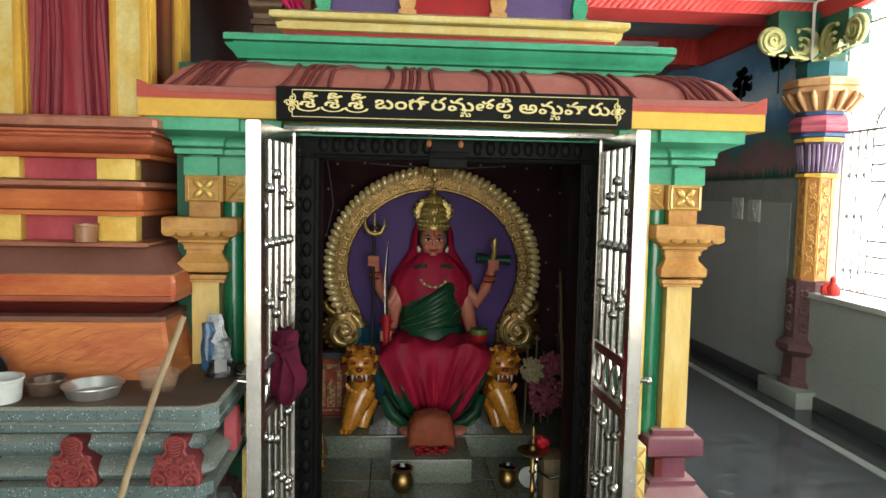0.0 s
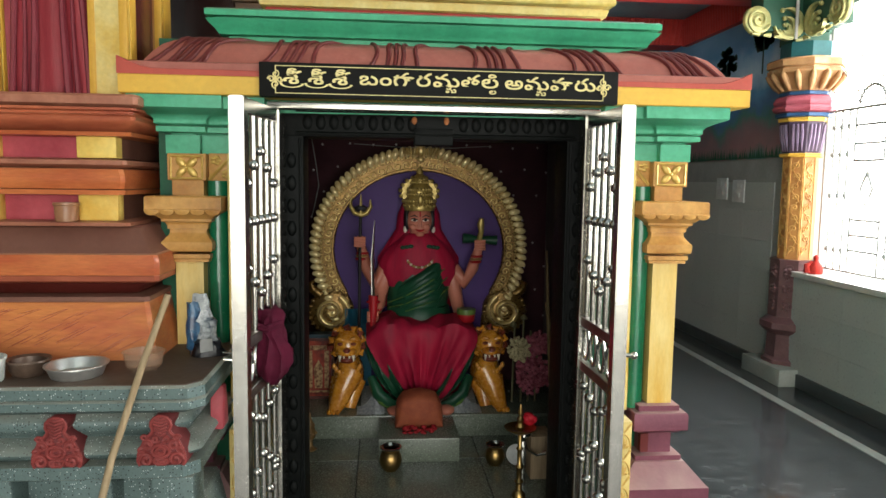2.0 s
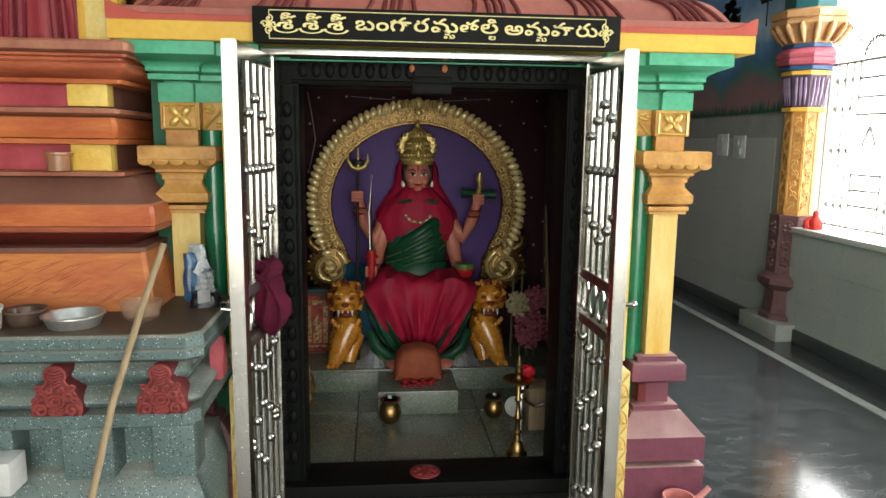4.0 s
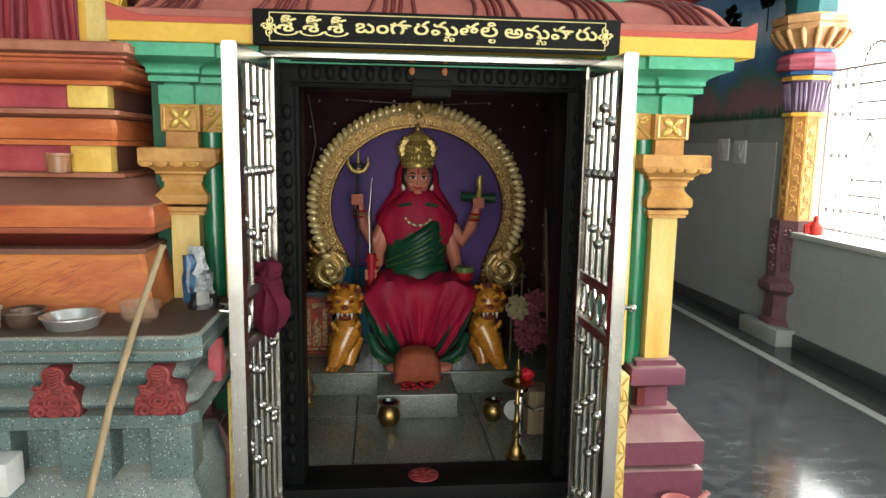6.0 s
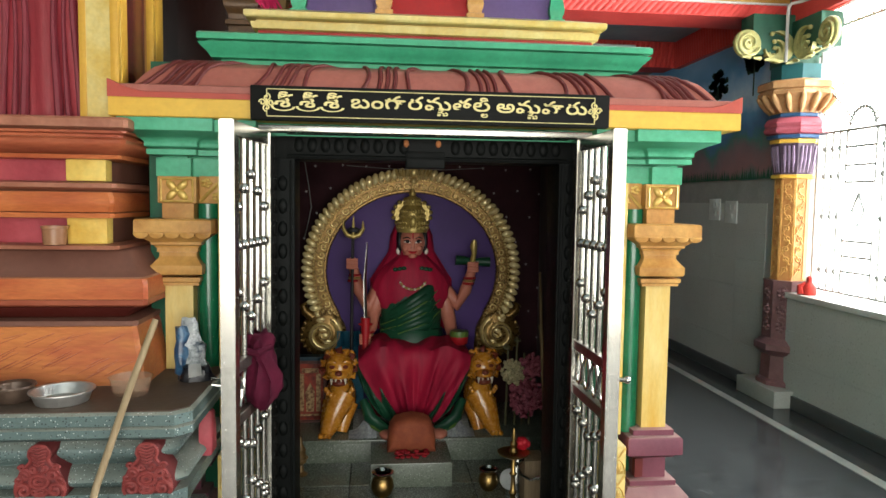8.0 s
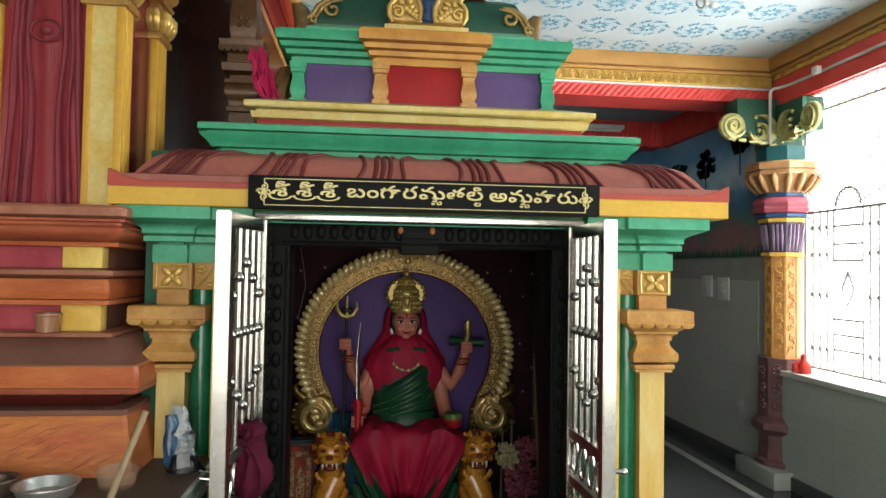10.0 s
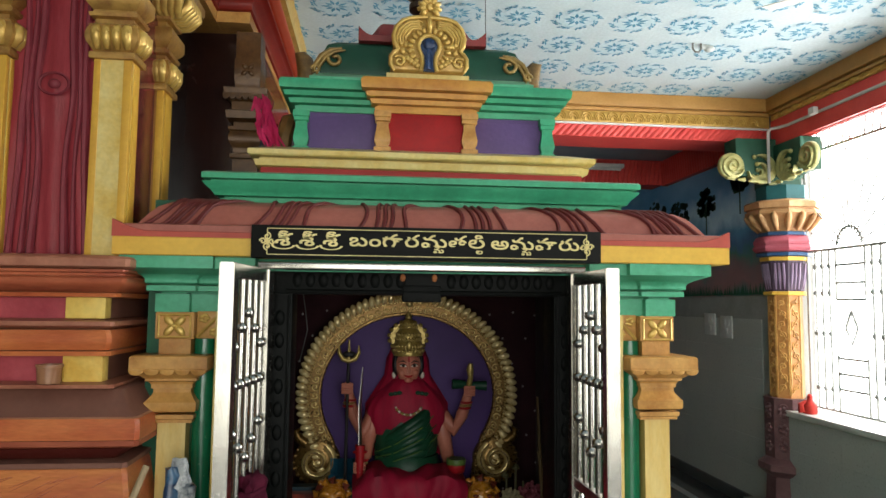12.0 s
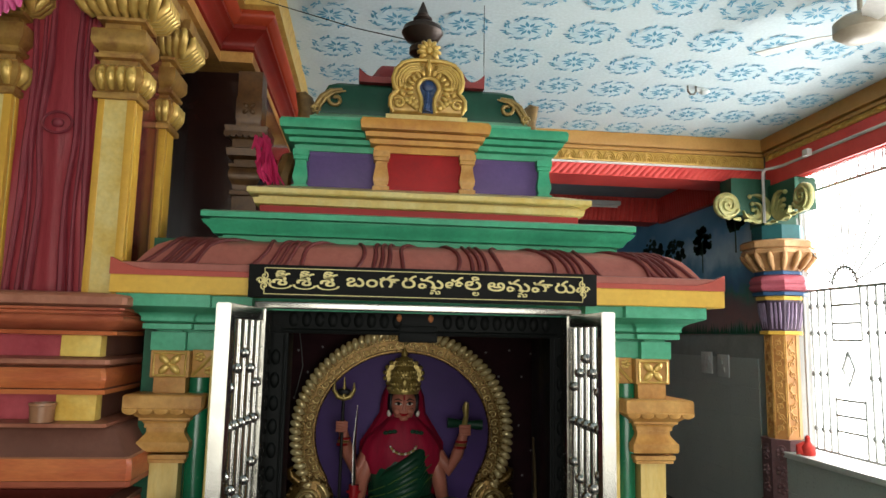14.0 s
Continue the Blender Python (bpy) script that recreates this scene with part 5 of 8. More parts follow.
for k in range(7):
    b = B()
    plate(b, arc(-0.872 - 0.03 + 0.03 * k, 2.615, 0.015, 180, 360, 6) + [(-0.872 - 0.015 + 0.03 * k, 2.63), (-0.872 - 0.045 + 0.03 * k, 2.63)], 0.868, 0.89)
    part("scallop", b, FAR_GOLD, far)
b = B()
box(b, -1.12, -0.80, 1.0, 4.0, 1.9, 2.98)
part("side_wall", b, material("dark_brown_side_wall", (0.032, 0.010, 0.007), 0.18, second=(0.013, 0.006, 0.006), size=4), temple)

# overhanging top cornice
def top_cornice(rect, zb=2.965):
    q = B()
    rings(q, rect, [(-0.10, zb), (0.0, zb + 0.002), (0.0, zb + 0.055), (-0.01, zb + 0.06)])
    part("cornice_fascia", q, OCHRE, temple, "ochre cornice fascia")
    q = B()
    rings(q, rect, [(0.0, zb + 0.058)] + roll(0.01, zb + 0.065, 0.06, zb + 0.14, -0.02) + [(0.07, zb + 0.145), (0.07, zb + 0.165)])
    part("cornice_cove", q, material("dark_red_cove", (0.25, 0.022, 0.014), 0.34, second=(0.16, 0.013, 0.010), size=5, bump=0.03), temple, "dark red cornice cove")
    q = B()
    rings(q, rect, [(0.075, zb + 0.163)] + roll(0.085, zb + 0.17, 0.10, zb + 0.225, 0.02) + [(0.10, zb + 0.23)])
    part("cornice_roll", q, material("glossy_red_roll", (0.40, 0.055, 0.022), 0.34, second=(0.27, 0.032, 0.015), size=5, bump=0.03), temple, "red cornice roll")
    q = B()
    rings(q, rect, [(0.10, zb + 0.228), (0.13, zb + 0.24), (0.13, zb + 0.30), (0.15, zb + 0.333)])
    part("cornice_top", q, GOLD, temple, "gold carved cornice top")


top_cornice((-4.6, -0.955, -0.12, 4.2))
top_cornice((-4.6, -0.80, 0.86, 4.2), 2.968)

# ---- column, window and fittings of the window wall ----
CXC, CYC = 3.035, 2.67
column = thing("column", (CXC, CYC, 0.0), "octagonal temple column with carved gold shaft and lotus capital", "column")


def octagon(bm, prof, mi=0):
    skin(bm, [[(CXC + r * math.cos(radians(22.5 + 45 * k)), CYC + r * math.sin(radians(22.5 + 45 * k)), z) for k in range(8)] for r, z in prof], mi=mi)


C_ORANGE = material("orange_column_paint", (0.50, 0.24, 0.07), 0.45, second=(0.40, 0.16, 0.05), size=9)
C_PURPLE = material("dusky_purple_paint", (0.085, 0.055, 0.085), 0.5, second=(0.06, 0.035, 0.06), size=14, bump=0.4)
C_DARK = material("brown_plum_paint", (0.165, 0.082, 0.082), 0.42, second=(0.09, 0.042, 0.045), size=12, bump=0.3)
b = B()
box(b, 2.80, 3.2, 2.40, 2.94, 0.0, 0.13, 0.006)
part("plinth", b, material("grey_plinth", (0.30, 0.31, 0.28), 0.6), column, "grey square plinth")
b = B()
octagon(b, [(0.20, 0.13), (0.20, 0.16), (0.175, 0.18), (0.165, 0.36), (0.20, 0.385), (0.225, 0.41), (0.225, 0.455), (0.185, 0.49), (0.172, 0.50), (0.172, 0.93), (0.178, 0.95)])
part("base", b, C_DARK, column, "dark plum carved base")
b = B()
octagon(b, [(0.125, 0.95), (0.125, 1.735)])
shaft = part("shaft", b, C_ORANGE, column, "orange and gold octagonal shaft")


def face_frame(k, size=0.125):
    """The middle of a face of the octagon and its tangent."""
    a = radians(45 * k)
    d = size * math.cos(radians(22.5))
    return Vector((CXC + d * math.cos(a), CYC + d * math.sin(a), 0)), Vector((-math.sin(a), math.cos(a), 0)), Vector((math.cos(a), math.sin(a), 0))


for k in (4, 5, 6):
    o, tx, nn = face_frame(k)
    b = B()
    for j in range(9):
        z = 1.0 + 0.08 * j
        s = 1 if j % 2 else -1
        tube(b, [o + tx * (s * u) + nn * 0.002 + Vector((0, 0, zz)) for u, zz in spiral(0.0, z + 0.03, 0.028, 0.008, -60, 330, 14)], 0.006, 5)
        tube(b, [o + tx * (s * 0.03) + nn * 0.002 + Vector((0, 0, z - 0.01)), o - tx * (s * 0.02) + nn * 0.006 + Vector((0, 0, z + 0.075))], [0.007, 0.003], 5)
    for s in (-1, 1):
        tube(b, [o + tx * (s * 0.042) + Vector((0, 0, 0.97)), o + tx * (s * 0.042) + Vector((0, 0, 1.725))], 0.006, 5)
    part("vine_carving", b, OCHRE, shaft, "yellow carved vine scrolls")
    b = B()
    o, tx, nn = face_frame(k, 0.172)
    for j in range(3):
        z = 0.59 + 0.13 * j
        for w in range(5):
            an = 2 * math.pi * w / 5
            ball(b, o + tx * (0.026 * math.cos(an)) + nn * 0.002 + Vector((0, 0, z + 0.026 * math.sin(an))), 0.016, seg=7)
    for j in range(5):
        z = 0.53 + 0.08 * j
        tube(b, [o + tx * u + nn * 0.002 + Vector((0, 0, zz)) for u, zz in spiral(0.0, z + 0.03, 0.032, 0.008, 0, 330, 12)], 0.006, 5)
    part("base_carving", b, C_DARK, column)
b = B()
octagon(b, [(0.15, 1.735), (0.155, 1.74), (0.155, 1.762), (0.14, 1.765)])
octagon(b, [(0.17, 2.0), (0.175, 2.005), (0.175, 2.03), (0.16, 2.035)])
part("yellow_ring", b, YELLOW, column)
b = B()
octagon(b, [(0.135, 1.762), (0.145, 1.80), (0.16, 1.96), (0.168, 2.002)])
pc = part("purple_neck", b, C_PURPLE, column, "dusky purple carved neck")
b = B()
for k in (3, 4, 5, 6, 7):
    o, tx, nn = face_frame(k, 0.135)
    for u in (-0.03, 0, 0.03):
        tube(b, [o + tx * u + nn * (0.006 + 0.026 * t) + Vector((0, 0, 1.78 + 0.2 * t)) for t in (0, 0.5, 1)], [0.004, 0.012, 0.008], 5)
part("neck_carving", b, material("mauve_paint", (0.28, 0.20, 0.30), 0.5), pc, "mauve raised leaves")
b = B()
octagon(b, [(0.19, 2.035), (0.20, 2.04), (0.20, 2.062), (0.19, 2.066)])
octagon(b, [(0.175, 2.195), (0.18, 2.20), (0.18, 2.222), (0.165, 2.228)])
part("blue_ring", b, material("blue_ring_paint", (0.03, 0.09, 0.20), 0.5), column)
b = B()
octagon(b, [(0.19, 2.066), (0.215, 2.078), (0.225, 2.10), (0.21, 2.125), (0.215, 2.128), (0.22, 2.15), (0.20, 2.185), (0.18, 2.195)])
part("pink_torus", b, material("pink_paint", (0.42, 0.10, 0.13), 0.5, second=(0.30, 0.05, 0.07)), column, "pink rounded rings")
b = B()
octagon(b, [(0.165, 2.225), (0.18, 2.25), (0.225, 2.30), (0.26, 2.345), (0.275, 2.36), (0.275, 2.385), (0.262, 2.39), (0.262, 2.40), (0.28, 2.405), (0.28, 2.45), (0.26, 2.465)])
LOTUS = material("dull_gold_lotus", (0.50, 0.28, 0.125), 0.45, second=(0.34, 0.165, 0.065), size=12, bump=0.3)
lc = part("lotus_capital", b, LOTUS, column, "gold lotus capital")
for k in range(16):
    b = B()
    a = 2 * math.pi * k / 16
    pts = [(r, z) for r, z in ((0.18, 2.235), (0.215, 2.275), (0.25, 2.325), (0.268, 2.35), (0.262, 2.37))]
    tube(b, [(CXC + r * math.cos(a), CYC + r * math.sin(a), z) for r, z in pts], [0.012, 0.021, 0.025, 0.018, 0.007], 7)
    part("lotus_petal", b, LOTUS, lc, "ochre drooping lotus petal", 80)
b = B()
octagon(b, [(0.19, 2.46), (0.19, 2.585)])
part("teal_neck", b, material("teal_paint", (0.02, 0.12, 0.13), 0.5), column, "teal octagonal neck")
BRACKET = material("olive_gold_paint", (0.52, 0.46, 0.17), 0.42, 0.15, second=(0.22, 0.26, 0.10), size=20, bump=0.3)
b = B()
box(b, 2.62, 3.20, 2.60, 2.78, 2.66, 2.962, 0.01)
box(b, 2.88, 3.16, 2.60, 2.80, 2.58, 2.70, 0.01)
box(b, 2.93, 3.10, 2.26, 2.62, 2.66, 2.907, 0.01)
br = part("bracket_block", b, material("bracket_green", (0.022, 0.095, 0.055), 0.5, size=9), column, "green bracket block")


def volute(place, axis, s):
    q = B()
    for cx, cz, r, a0, a1, th in ((0.15, 2.755, 0.118, 60, 350, 0.045), (0.165, 2.735, 0.070, 70, 340, 0.03), (0.172, 2.722, 0.034, 70, 330, 0.018)):
        n = 26
        outer = [(cx + r * math.cos(radians(a)), cz + r * math.sin(radians(a))) for a in (a0 + (a1 - a0) * k / n for k in range(n + 1))]
        inn = []
        for k in range(n + 1):
            a = radians(a0 + (a1 - a0) * k / n)
            w = th * math.sin(math.pi * k / n) + 0.004
            inn.append((cx + (r - w) * math.cos(a), cz + (r - w) * math.sin(a)))
        for k in range(n):
            plate(q, [outer[k], outer[k + 1], inn[k + 1], inn[k]], -0.022, 0.03)
        ball(q, (outer[0][0], -0.01, outer[0][1] - 0.008), 0.018, seg=8)
    plate(q, arc(0.39, 2.775, 0.105, 0, 350, 30), -0.005, 0.03, rim=0.012)
    tube(q, [(u, -0.012, z) for u, z in spiral(0.39, 2.775, 0.092, 0.008, 200, 200 + 720, 40)], 0.012, 6)
    for k in range(5):
        u = 0.04 + 0.085 * k
        tube(q, [(u, -0.012, 2.648 + 0.006 * k), (u + 0.055, -0.012, 2.636 + 0.010 * k)], [0.018, 0.008], 6)
    bmesh.ops.remove_doubles(q, verts=q.verts[:], dist=0.0002)
    for v in q.verts:
        u, w, z = v.co
        z -= 0.04
        v.co = (place[0] + s * u, place[1] + w, z) if axis == "x" else (place[0] + w, place[1] + s * u, z)
    bmesh.ops.recalc_face_normals(q, faces=q.faces[:])
    part("volute", q, BRACKET, br, "olive gold scrolled volute")


volute((2.97, 2.59, 0), "x", -1)
volute((2.92, 2.56, 0), "y", -1)

# window: sill, grille, bright outside
b = B()
box(b, 2.93, 3.27, -1.4, 2.62, 0.825, 0.868, 0.006)
single("window_sill", b, material("pale_marble_sill", (0.66, 0.65, 0.60), 0.3, second=(0.55, 0.54, 0.5)), "pale stone window sill", "window sill", "structure")
GRILLE = material("grey_painted_steel", (0.42, 0.42, 0.40), 0.5, bump=0.1)
grille = thing("window_1", (3.16, 0.6, 0.868), "wide window with a painted steel grille of rods, rings and diamonds", "window", kind="structure")
XG = 3.16


def rod(bm, pts, r=0.0095):
    tube(bm, [(XG, y, z) for y, z in pts], r, 6)


b = B()
for z in (0.90, 2.07, 2.83):
    rod(b, [(-1.4, z), (2.60, z)], 0.011)
for y in (2.56, 1.62, 0.68, -0.26, -1.2):
    rod(b, [(y, 0.87), (y, 3.0)], 0.012)
part("window_frame", b, GRILLE, grille, "steel frame rails")
for p in range(4):
    y1 = 2.56 - 0.94 * p
    b = B()
    for u in (0.09, 0.17, 0.25, 0.69, 0.77, 0.85):
        rod(b, [(y1 - u, 0.90), (y1 - u, 2.07)])
        for z in (1.05, 1.45, 1.75, 1.95):
            ball(b, (XG, y1 - u, z), 0.022, seg=6)
    for z in (1.06, 1.17, 1.28, 1.70, 1.82, 1.95):
        rod(b, [(y1 - 0.32, z), (y1 - 0.62, z)])
    for u in (0.32, 0.62):
        rod(b, [(y1 - u, 0.90), (y1 - u, 1.30)])
        rod(b, [(y1 - u, 1.70), (y1 - u, 2.07)])
    rod(b, [(y1 - 0.47, 1.62), (y1 - 0.41, 1.50), (y1 - 0.47, 1.38), (y1 - 0.53, 1.50), (y1 - 0.47, 1.62)], 0.012)
    part("grille_panel", b, GRILLE, grille, "steel grille panel with a diamond")
    b = B()
    for k in range(11):
        a = radians(90 + 16 * (k - 5))
        rod(b, [(y1 - 0.47 + 0.10 * math.cos(a), 2.09 + 0.10 * math.sin(a)), (y1 - 0.47 + 0.42 * math.cos(a), 2.09 + 0.70 * math.sin(a))], 0.006)
    rod(b, [(y1 - 0.47 + u, z) for u, z in arc(0, 2.09, 0.13, 0, 180, 12)])
    for k in range(12):
        y = y1 - 0.06 - 0.075 * k
        rod(b, [(y, 2.83), (y - 0.03, 2.99)], 0.006)
    part("fanlight", b, GRILLE, grille, "sunburst of steel rods")
b = B()
box(b, 5.6, 5.62, -9.0, 14.0, -0.3, 8.0)
BRIGHT = bpy.data.materials.new("hazy_daylight")
BRIGHT.use_nodes = True
BRIGHT.node_tree.nodes["Principled BSDF"].inputs["Emission Color"].default_value = (1, 0.99, 0.96, 1)
BRIGHT.node_tree.nodes["Principled BSDF"].inputs["Emission Strength"].default_value = 9.0
single("backdrop", b, BRIGHT, "white hazy daylight outside the window", "backdrop", "structure")

# things on the wall and ceiling
PLATE_WHITE = material("switch_plate_white", (0.62, 0.63, 0.60), 0.4, size=12)
for y0, z0 in ((3.70, 1.58), (3.405, 1.562)):
    sp = thing("switch_plate", (2.95, y0, z0 - 0.2), "white plastic electrical switch plate on the tiled wall", "switch plate", "switch plates on the wall")
    b = B()
    box(b, 2.938, 2.9478, y0 - 0.10, y0 + 0.10, z0 - 0.195, z0, 0.003)
    part("plate", b, PLATE_WHITE, sp)
    for u, z in ((-0.045, 0.055), (0.02, 0.055), (-0.012, 0.13)):
        b = B()
        box(b, 2.934, 2.939, y0 + u - 0.02, y0 + u + 0.025, z0 - z - 0.025, z0 - z + 0.02, 0.002)
        part("switch", b, PLATE_WHITE, sp)
b = B()
lathe(b, [(0.048, 0.0), (0.052, 0.02), (0.046, 0.06), (0.03, 0.08), (0.018, 0.10), (0.02, 0.125), (0.008, 0.14)], (3.02, 2.38, 0.868), 14)
tube(b, [(2.97, 2.39, 0.875), (2.965, 2.40, 0.93), (3.0, 2.39, 0.955)], [0.03, 0.022, 0.012], 7)
single("red_bundle", b, material("red_cloth", (0.48, 0.03, 0.02), 0.75, bump=0.5, size=30), "small red tied cloth bundle on the sill", "cloth bundle")
b = B()
tube(b, [(2.945, -5.0, 3.03), (2.945, 2.10, 3.03), (2.945, 2.42, 3.03), (2.925, 2.50, 3.03), (2.88, 2.545, 3.025), (2.862, 2.552, 3.0), (2.86, 2.552, 2.95), (2.86, 2.552, 2.75), (2.86, 2.552, 2.60)], 0.012, 8)
for y in (2.05, 1.0):
    box(b, 2.875, 2.915, y - 0.03, y + 0.03, 3.005, 3.055, 0.006)
single("conduit_pipe", b, material("white_plastic_pipe", (0.66, 0.62, 0.58), 0.4), "white plastic conduit along the beam", "conduit")
hook = thing("ceiling_hook", (1.90, 1.66, 3.30), "bare hook and white plug fitting on the ceiling", "hook")
b = B()
tube(b, [(1.80, 1.62, 3.30), (1.80, 1.62, 3.265), (1.815, 1.62, 3.245), (1.84, 1.62, 3.245), (1.855, 1.62, 3.265), (1.855, 1.62, 3.30)], 0.006, 8)
part("hook", b, STEEL_DULL, hook)
b = B()
ball(b, (1.92, 1.64, 3.275), (0.035, 0.03, 0.02), seg=12)
box(b, 1.86, 1.92, 1.63, 1.65, 3.27, 3.30, 0.004)
part("plug", b, WHITE, hook, "white plug")
fan = thing("ceiling_fan", (2.06, 0.40, 3.30), "cream ceiling fan with its blade, hanging under the ceiling", "ceiling fan")
b = B()
lathe(b, [(0.012, 3.30), (0.012, 3.20), (0.09, 3.195), (0.12, 3.17), (0.12, 3.12), (0.08, 3.09), (0.02, 3.085)], (2.06, 0.40, 0), 24)
part("motor", b, material("cream_enamel", (0.44, 0.38, 0.29), 0.35), fan)
for a in (250, 10, 130):
    b = B()
    d, e = Vector((math.cos(radians(a)), math.sin(radians(a)), 0)), Vector((-math.sin(radians(a)), math.cos(radians(a)), 0))
    o = Vector((2.06, 0.40, 3.14))
    loops = [[o + d * r + e * w + Vector((0, 0, h)) for w, h in ((-wd, 0.012), (wd, -0.012), (wd, -0.008), (-wd, 0.016))] for r, wd in ((0.11, 0.03), (0.18, 0.055), (0.30, 0.062), (0.46, 0.068))]
    skin(b, loops)
    part("blade", b, material("cream_blade", (0.74, 0.72, 0.66), 0.4), fan)
tl = thing("tube_light", (2.1, 4.5, 3.09), "white fluorescent tube fitting, unlit, under the rear ceiling", "tube light")
b = B()
box(b, 1.55, 2.45, 4.52, 4.582, 3.10, 3.145, 0.006)
part("batten", b, WHITE, tl)
b = B()
tube(b, [(1.58, 4.55, 3.087), (2.42, 4.55, 3.087)], 0.014, 10)
part("tube", b, material("frosted_tube", (0.8, 0.8, 0.78), 0.3), tl, "white tube")
# painted trees on the mural
TREE = material("mural_tree_paint", (0.03, 0.075, 0.05), 0.6)
rng = random.Random(9)
for y, z, r in ((3.75, 2.62, 0.17), (4.35, 2.55, 0.24), (3.15, 2.74, 0.14), (4.9, 2.60, 0.28), (5.3, 2.45, 0.30)):
    b = B()
    box(b, 2.9525, 2.9545, y - 0.009, y + 0.009, z - 0.30, z)
    for k in range(90):
        a, d = rng.uniform(0, 6.28), r * rng.uniform(0.1, 1.0) ** 0.6
        cy, cz, q = y + d * math.cos(a), z + 0.7 * d * math.sin(a), rng.uniform(0.015, 0.035)
        an = rng.uniform(0, 6.28)
        b.faces.new([b.verts.new((2.9535, cy + q * 1.6 * math.cos(an + t), cz + q * math.sin(an + t))) for t in (0, 1.2, 2.6, 3.6, 5.0)])
    part("painted_tree", b, TREE, mural, "dark painted tree")
b = B()
for k in range(120):
    y = 2.82 + 0.028 * k
    h = rng.uniform(0.05, 0.12)
    b.faces.new([b.verts.new(p) for p in ((2.9535, y, 1.745), (2.9535, y + 0.03, 1.745), (2.9535, y + 0.015 + rng.uniform(-0.02, 0.02), 1.745 + h))])
part("painted_grass", b, material("mural_grass_paint", (0.02, 0.10, 0.05), 0.6), mural, "row of painted green grass")

# ---- inside the sanctum ----
FZ = 0.18
b = B()
box(b, -0.80, 0.86, 0.2, 1.75, 0.02, FZ - 0.008)
sf = single("sanctum_floor", b, material("sanctum_grout", (0.02, 0.022, 0.02), 0.7), "grey green polished stone slab floor of the sanctum", "floor", "structure")
for x0, x1, y0, y1 in ((-0.79, -0.305, 0.22, 0.78), (-0.30, 0.28, 0.22, 0.78), (0.285, 0.85, 0.22, 0.78), (-0.79, -0.305, 0.785, 1.2), (-0.30, 0.28, 0.785, 1.2), (0.285, 0.85, 0.785, 1.2)):
    b = B()
    box(b, x0, x1, y0, y1, FZ - 0.012, FZ, 0.0015)
    part("floor_slab", b, GRANITE, sf)
platform = thing("altar_platform", (0.03, 1.4, FZ), "grey green granite platform under the idol", "platform")
b = B()
box(b, -0.79, 0.798, 1.070, 1.70, FZ - 0.004, 0.282, 0.003)
part("riser", b, GRANITE, platform)
b = B()
box(b, -0.79, 0.798, 1.060, 1.70, 0.282, 0.300, 0.004)
part("top_slab", b, GRANITE, platform, "worn granite top slab")
b = B()
box(b, -0.206, 0.180, 0.745, 1.065, FZ - 0.002, 0.295, 0.006)
single("offering_block", b, GRANITE, "low speckled granite block before the idol", "stone block")
CLOTH_DARK = material("dark_maroon_backcloth", (0.080, 0.026, 0.036), 0.75, second=(0.05, 0.015, 0.022), size=6)
back = thing("backcloth", (0.03, 1.68, 0.3), "dark maroon backcloth dotted with small silver stars", "backcloth")
b = B()
loops = []
for j in range(13):
    z = 0.3 + 1.5 * j / 12
    loops.append([(-0.77 + 1.6 * i / 30, 1.685 + 0.006 * math.sin(i * 1.9 + 0.2 * j), z) for i in range(31)])
skin(b, loops, closed=False, caps=False)
bmesh.ops.solidify(b, geom=b.faces[:], thickness=0.006)
part("cloth", b, CLOTH_DARK, back)
rng = random.Random(3)
b = B()
for i in range(12):
    for j in range(10):
        x, z = -0.74 + 0.14 * i + (0.07 if j % 2 else 0) + rng.uniform(-0.012, 0.012), 0.42 + 0.145 * j + rng.uniform(-0.012, 0.012)
        if x < 0.82:
            b.faces.new([b.verts.new((x + r * math.cos(a), 1.675, z + r * math.sin(a))) for k in range(10) for a, r in ((2 * math.pi * k / 10, 0.010 if k % 2 else 0.004),)])
stars = part("star_spangle", b, material("silver_spangle", (0.55, 0.48, 0.50), 0.5, 0.2, bump=0), back, "small silver stars")
stars["kind"] = "stuff"

# arch behind the idol
AX, AZ = 0.022, 1.125
arch = thing("gilded_arch", (AX, 1.5, 0.3), "gilded carved arch with scrolled ends round a violet panel", "arch")


def arch_path(r, n=64):
    """The middle line of the arch: round above, drawn in below, ending over the scrolls."""
    pts = []
    for i in range(n + 1):
        a = radians(-38 + 256 * i / n)
        pts.append((AX + r * math.cos(a), AZ + r * 0.93 * math.sin(a)))
    return pts


b = B()
inner = arch_path(0.50)
outl = inner + [(AX - 0.36, 0.62), (AX - 0.40, 0.30), (AX + 0.40, 0.30), (AX + 0.36, 0.62)]
plate(b, outl, 1.535, 1.56)
part("violet_panel", b, VIOLET, arch, "violet painted panel")
# body gilt darkened, relief gilt paled: gap shade and highlights put into colour
GILT = material("darkened_gilt", (0.20, 0.115, 0.028), 0.28, 0.7, second=(0.09, 0.046, 0.012), size=35, bump=0.5)
GILT_PALE = material("pale_gilt", (0.80, 0.62, 0.26), 0.2, 0.45, second=(0.42, 0.27, 0.08), size=25, bump=0.3)


def sweep(bm, path, prof, y):
    """Sweeps a profile of (outward, forward) along a path in x and z."""
    loops, n = [], len(path)
    for i, (x, z) in enumerate(path):
        ax, az = path[max(i - 1, 0)]
        bx, bz = path[min(i + 1, n - 1)]
        l = math.hypot(bx - ax, bz - az)
        nx, nz = (bz - az) / l, -(bx - ax) / l
        loops.append([(x + nx * o, y - f, z + nz * o) for o, f in prof])
    skin(bm, loops)


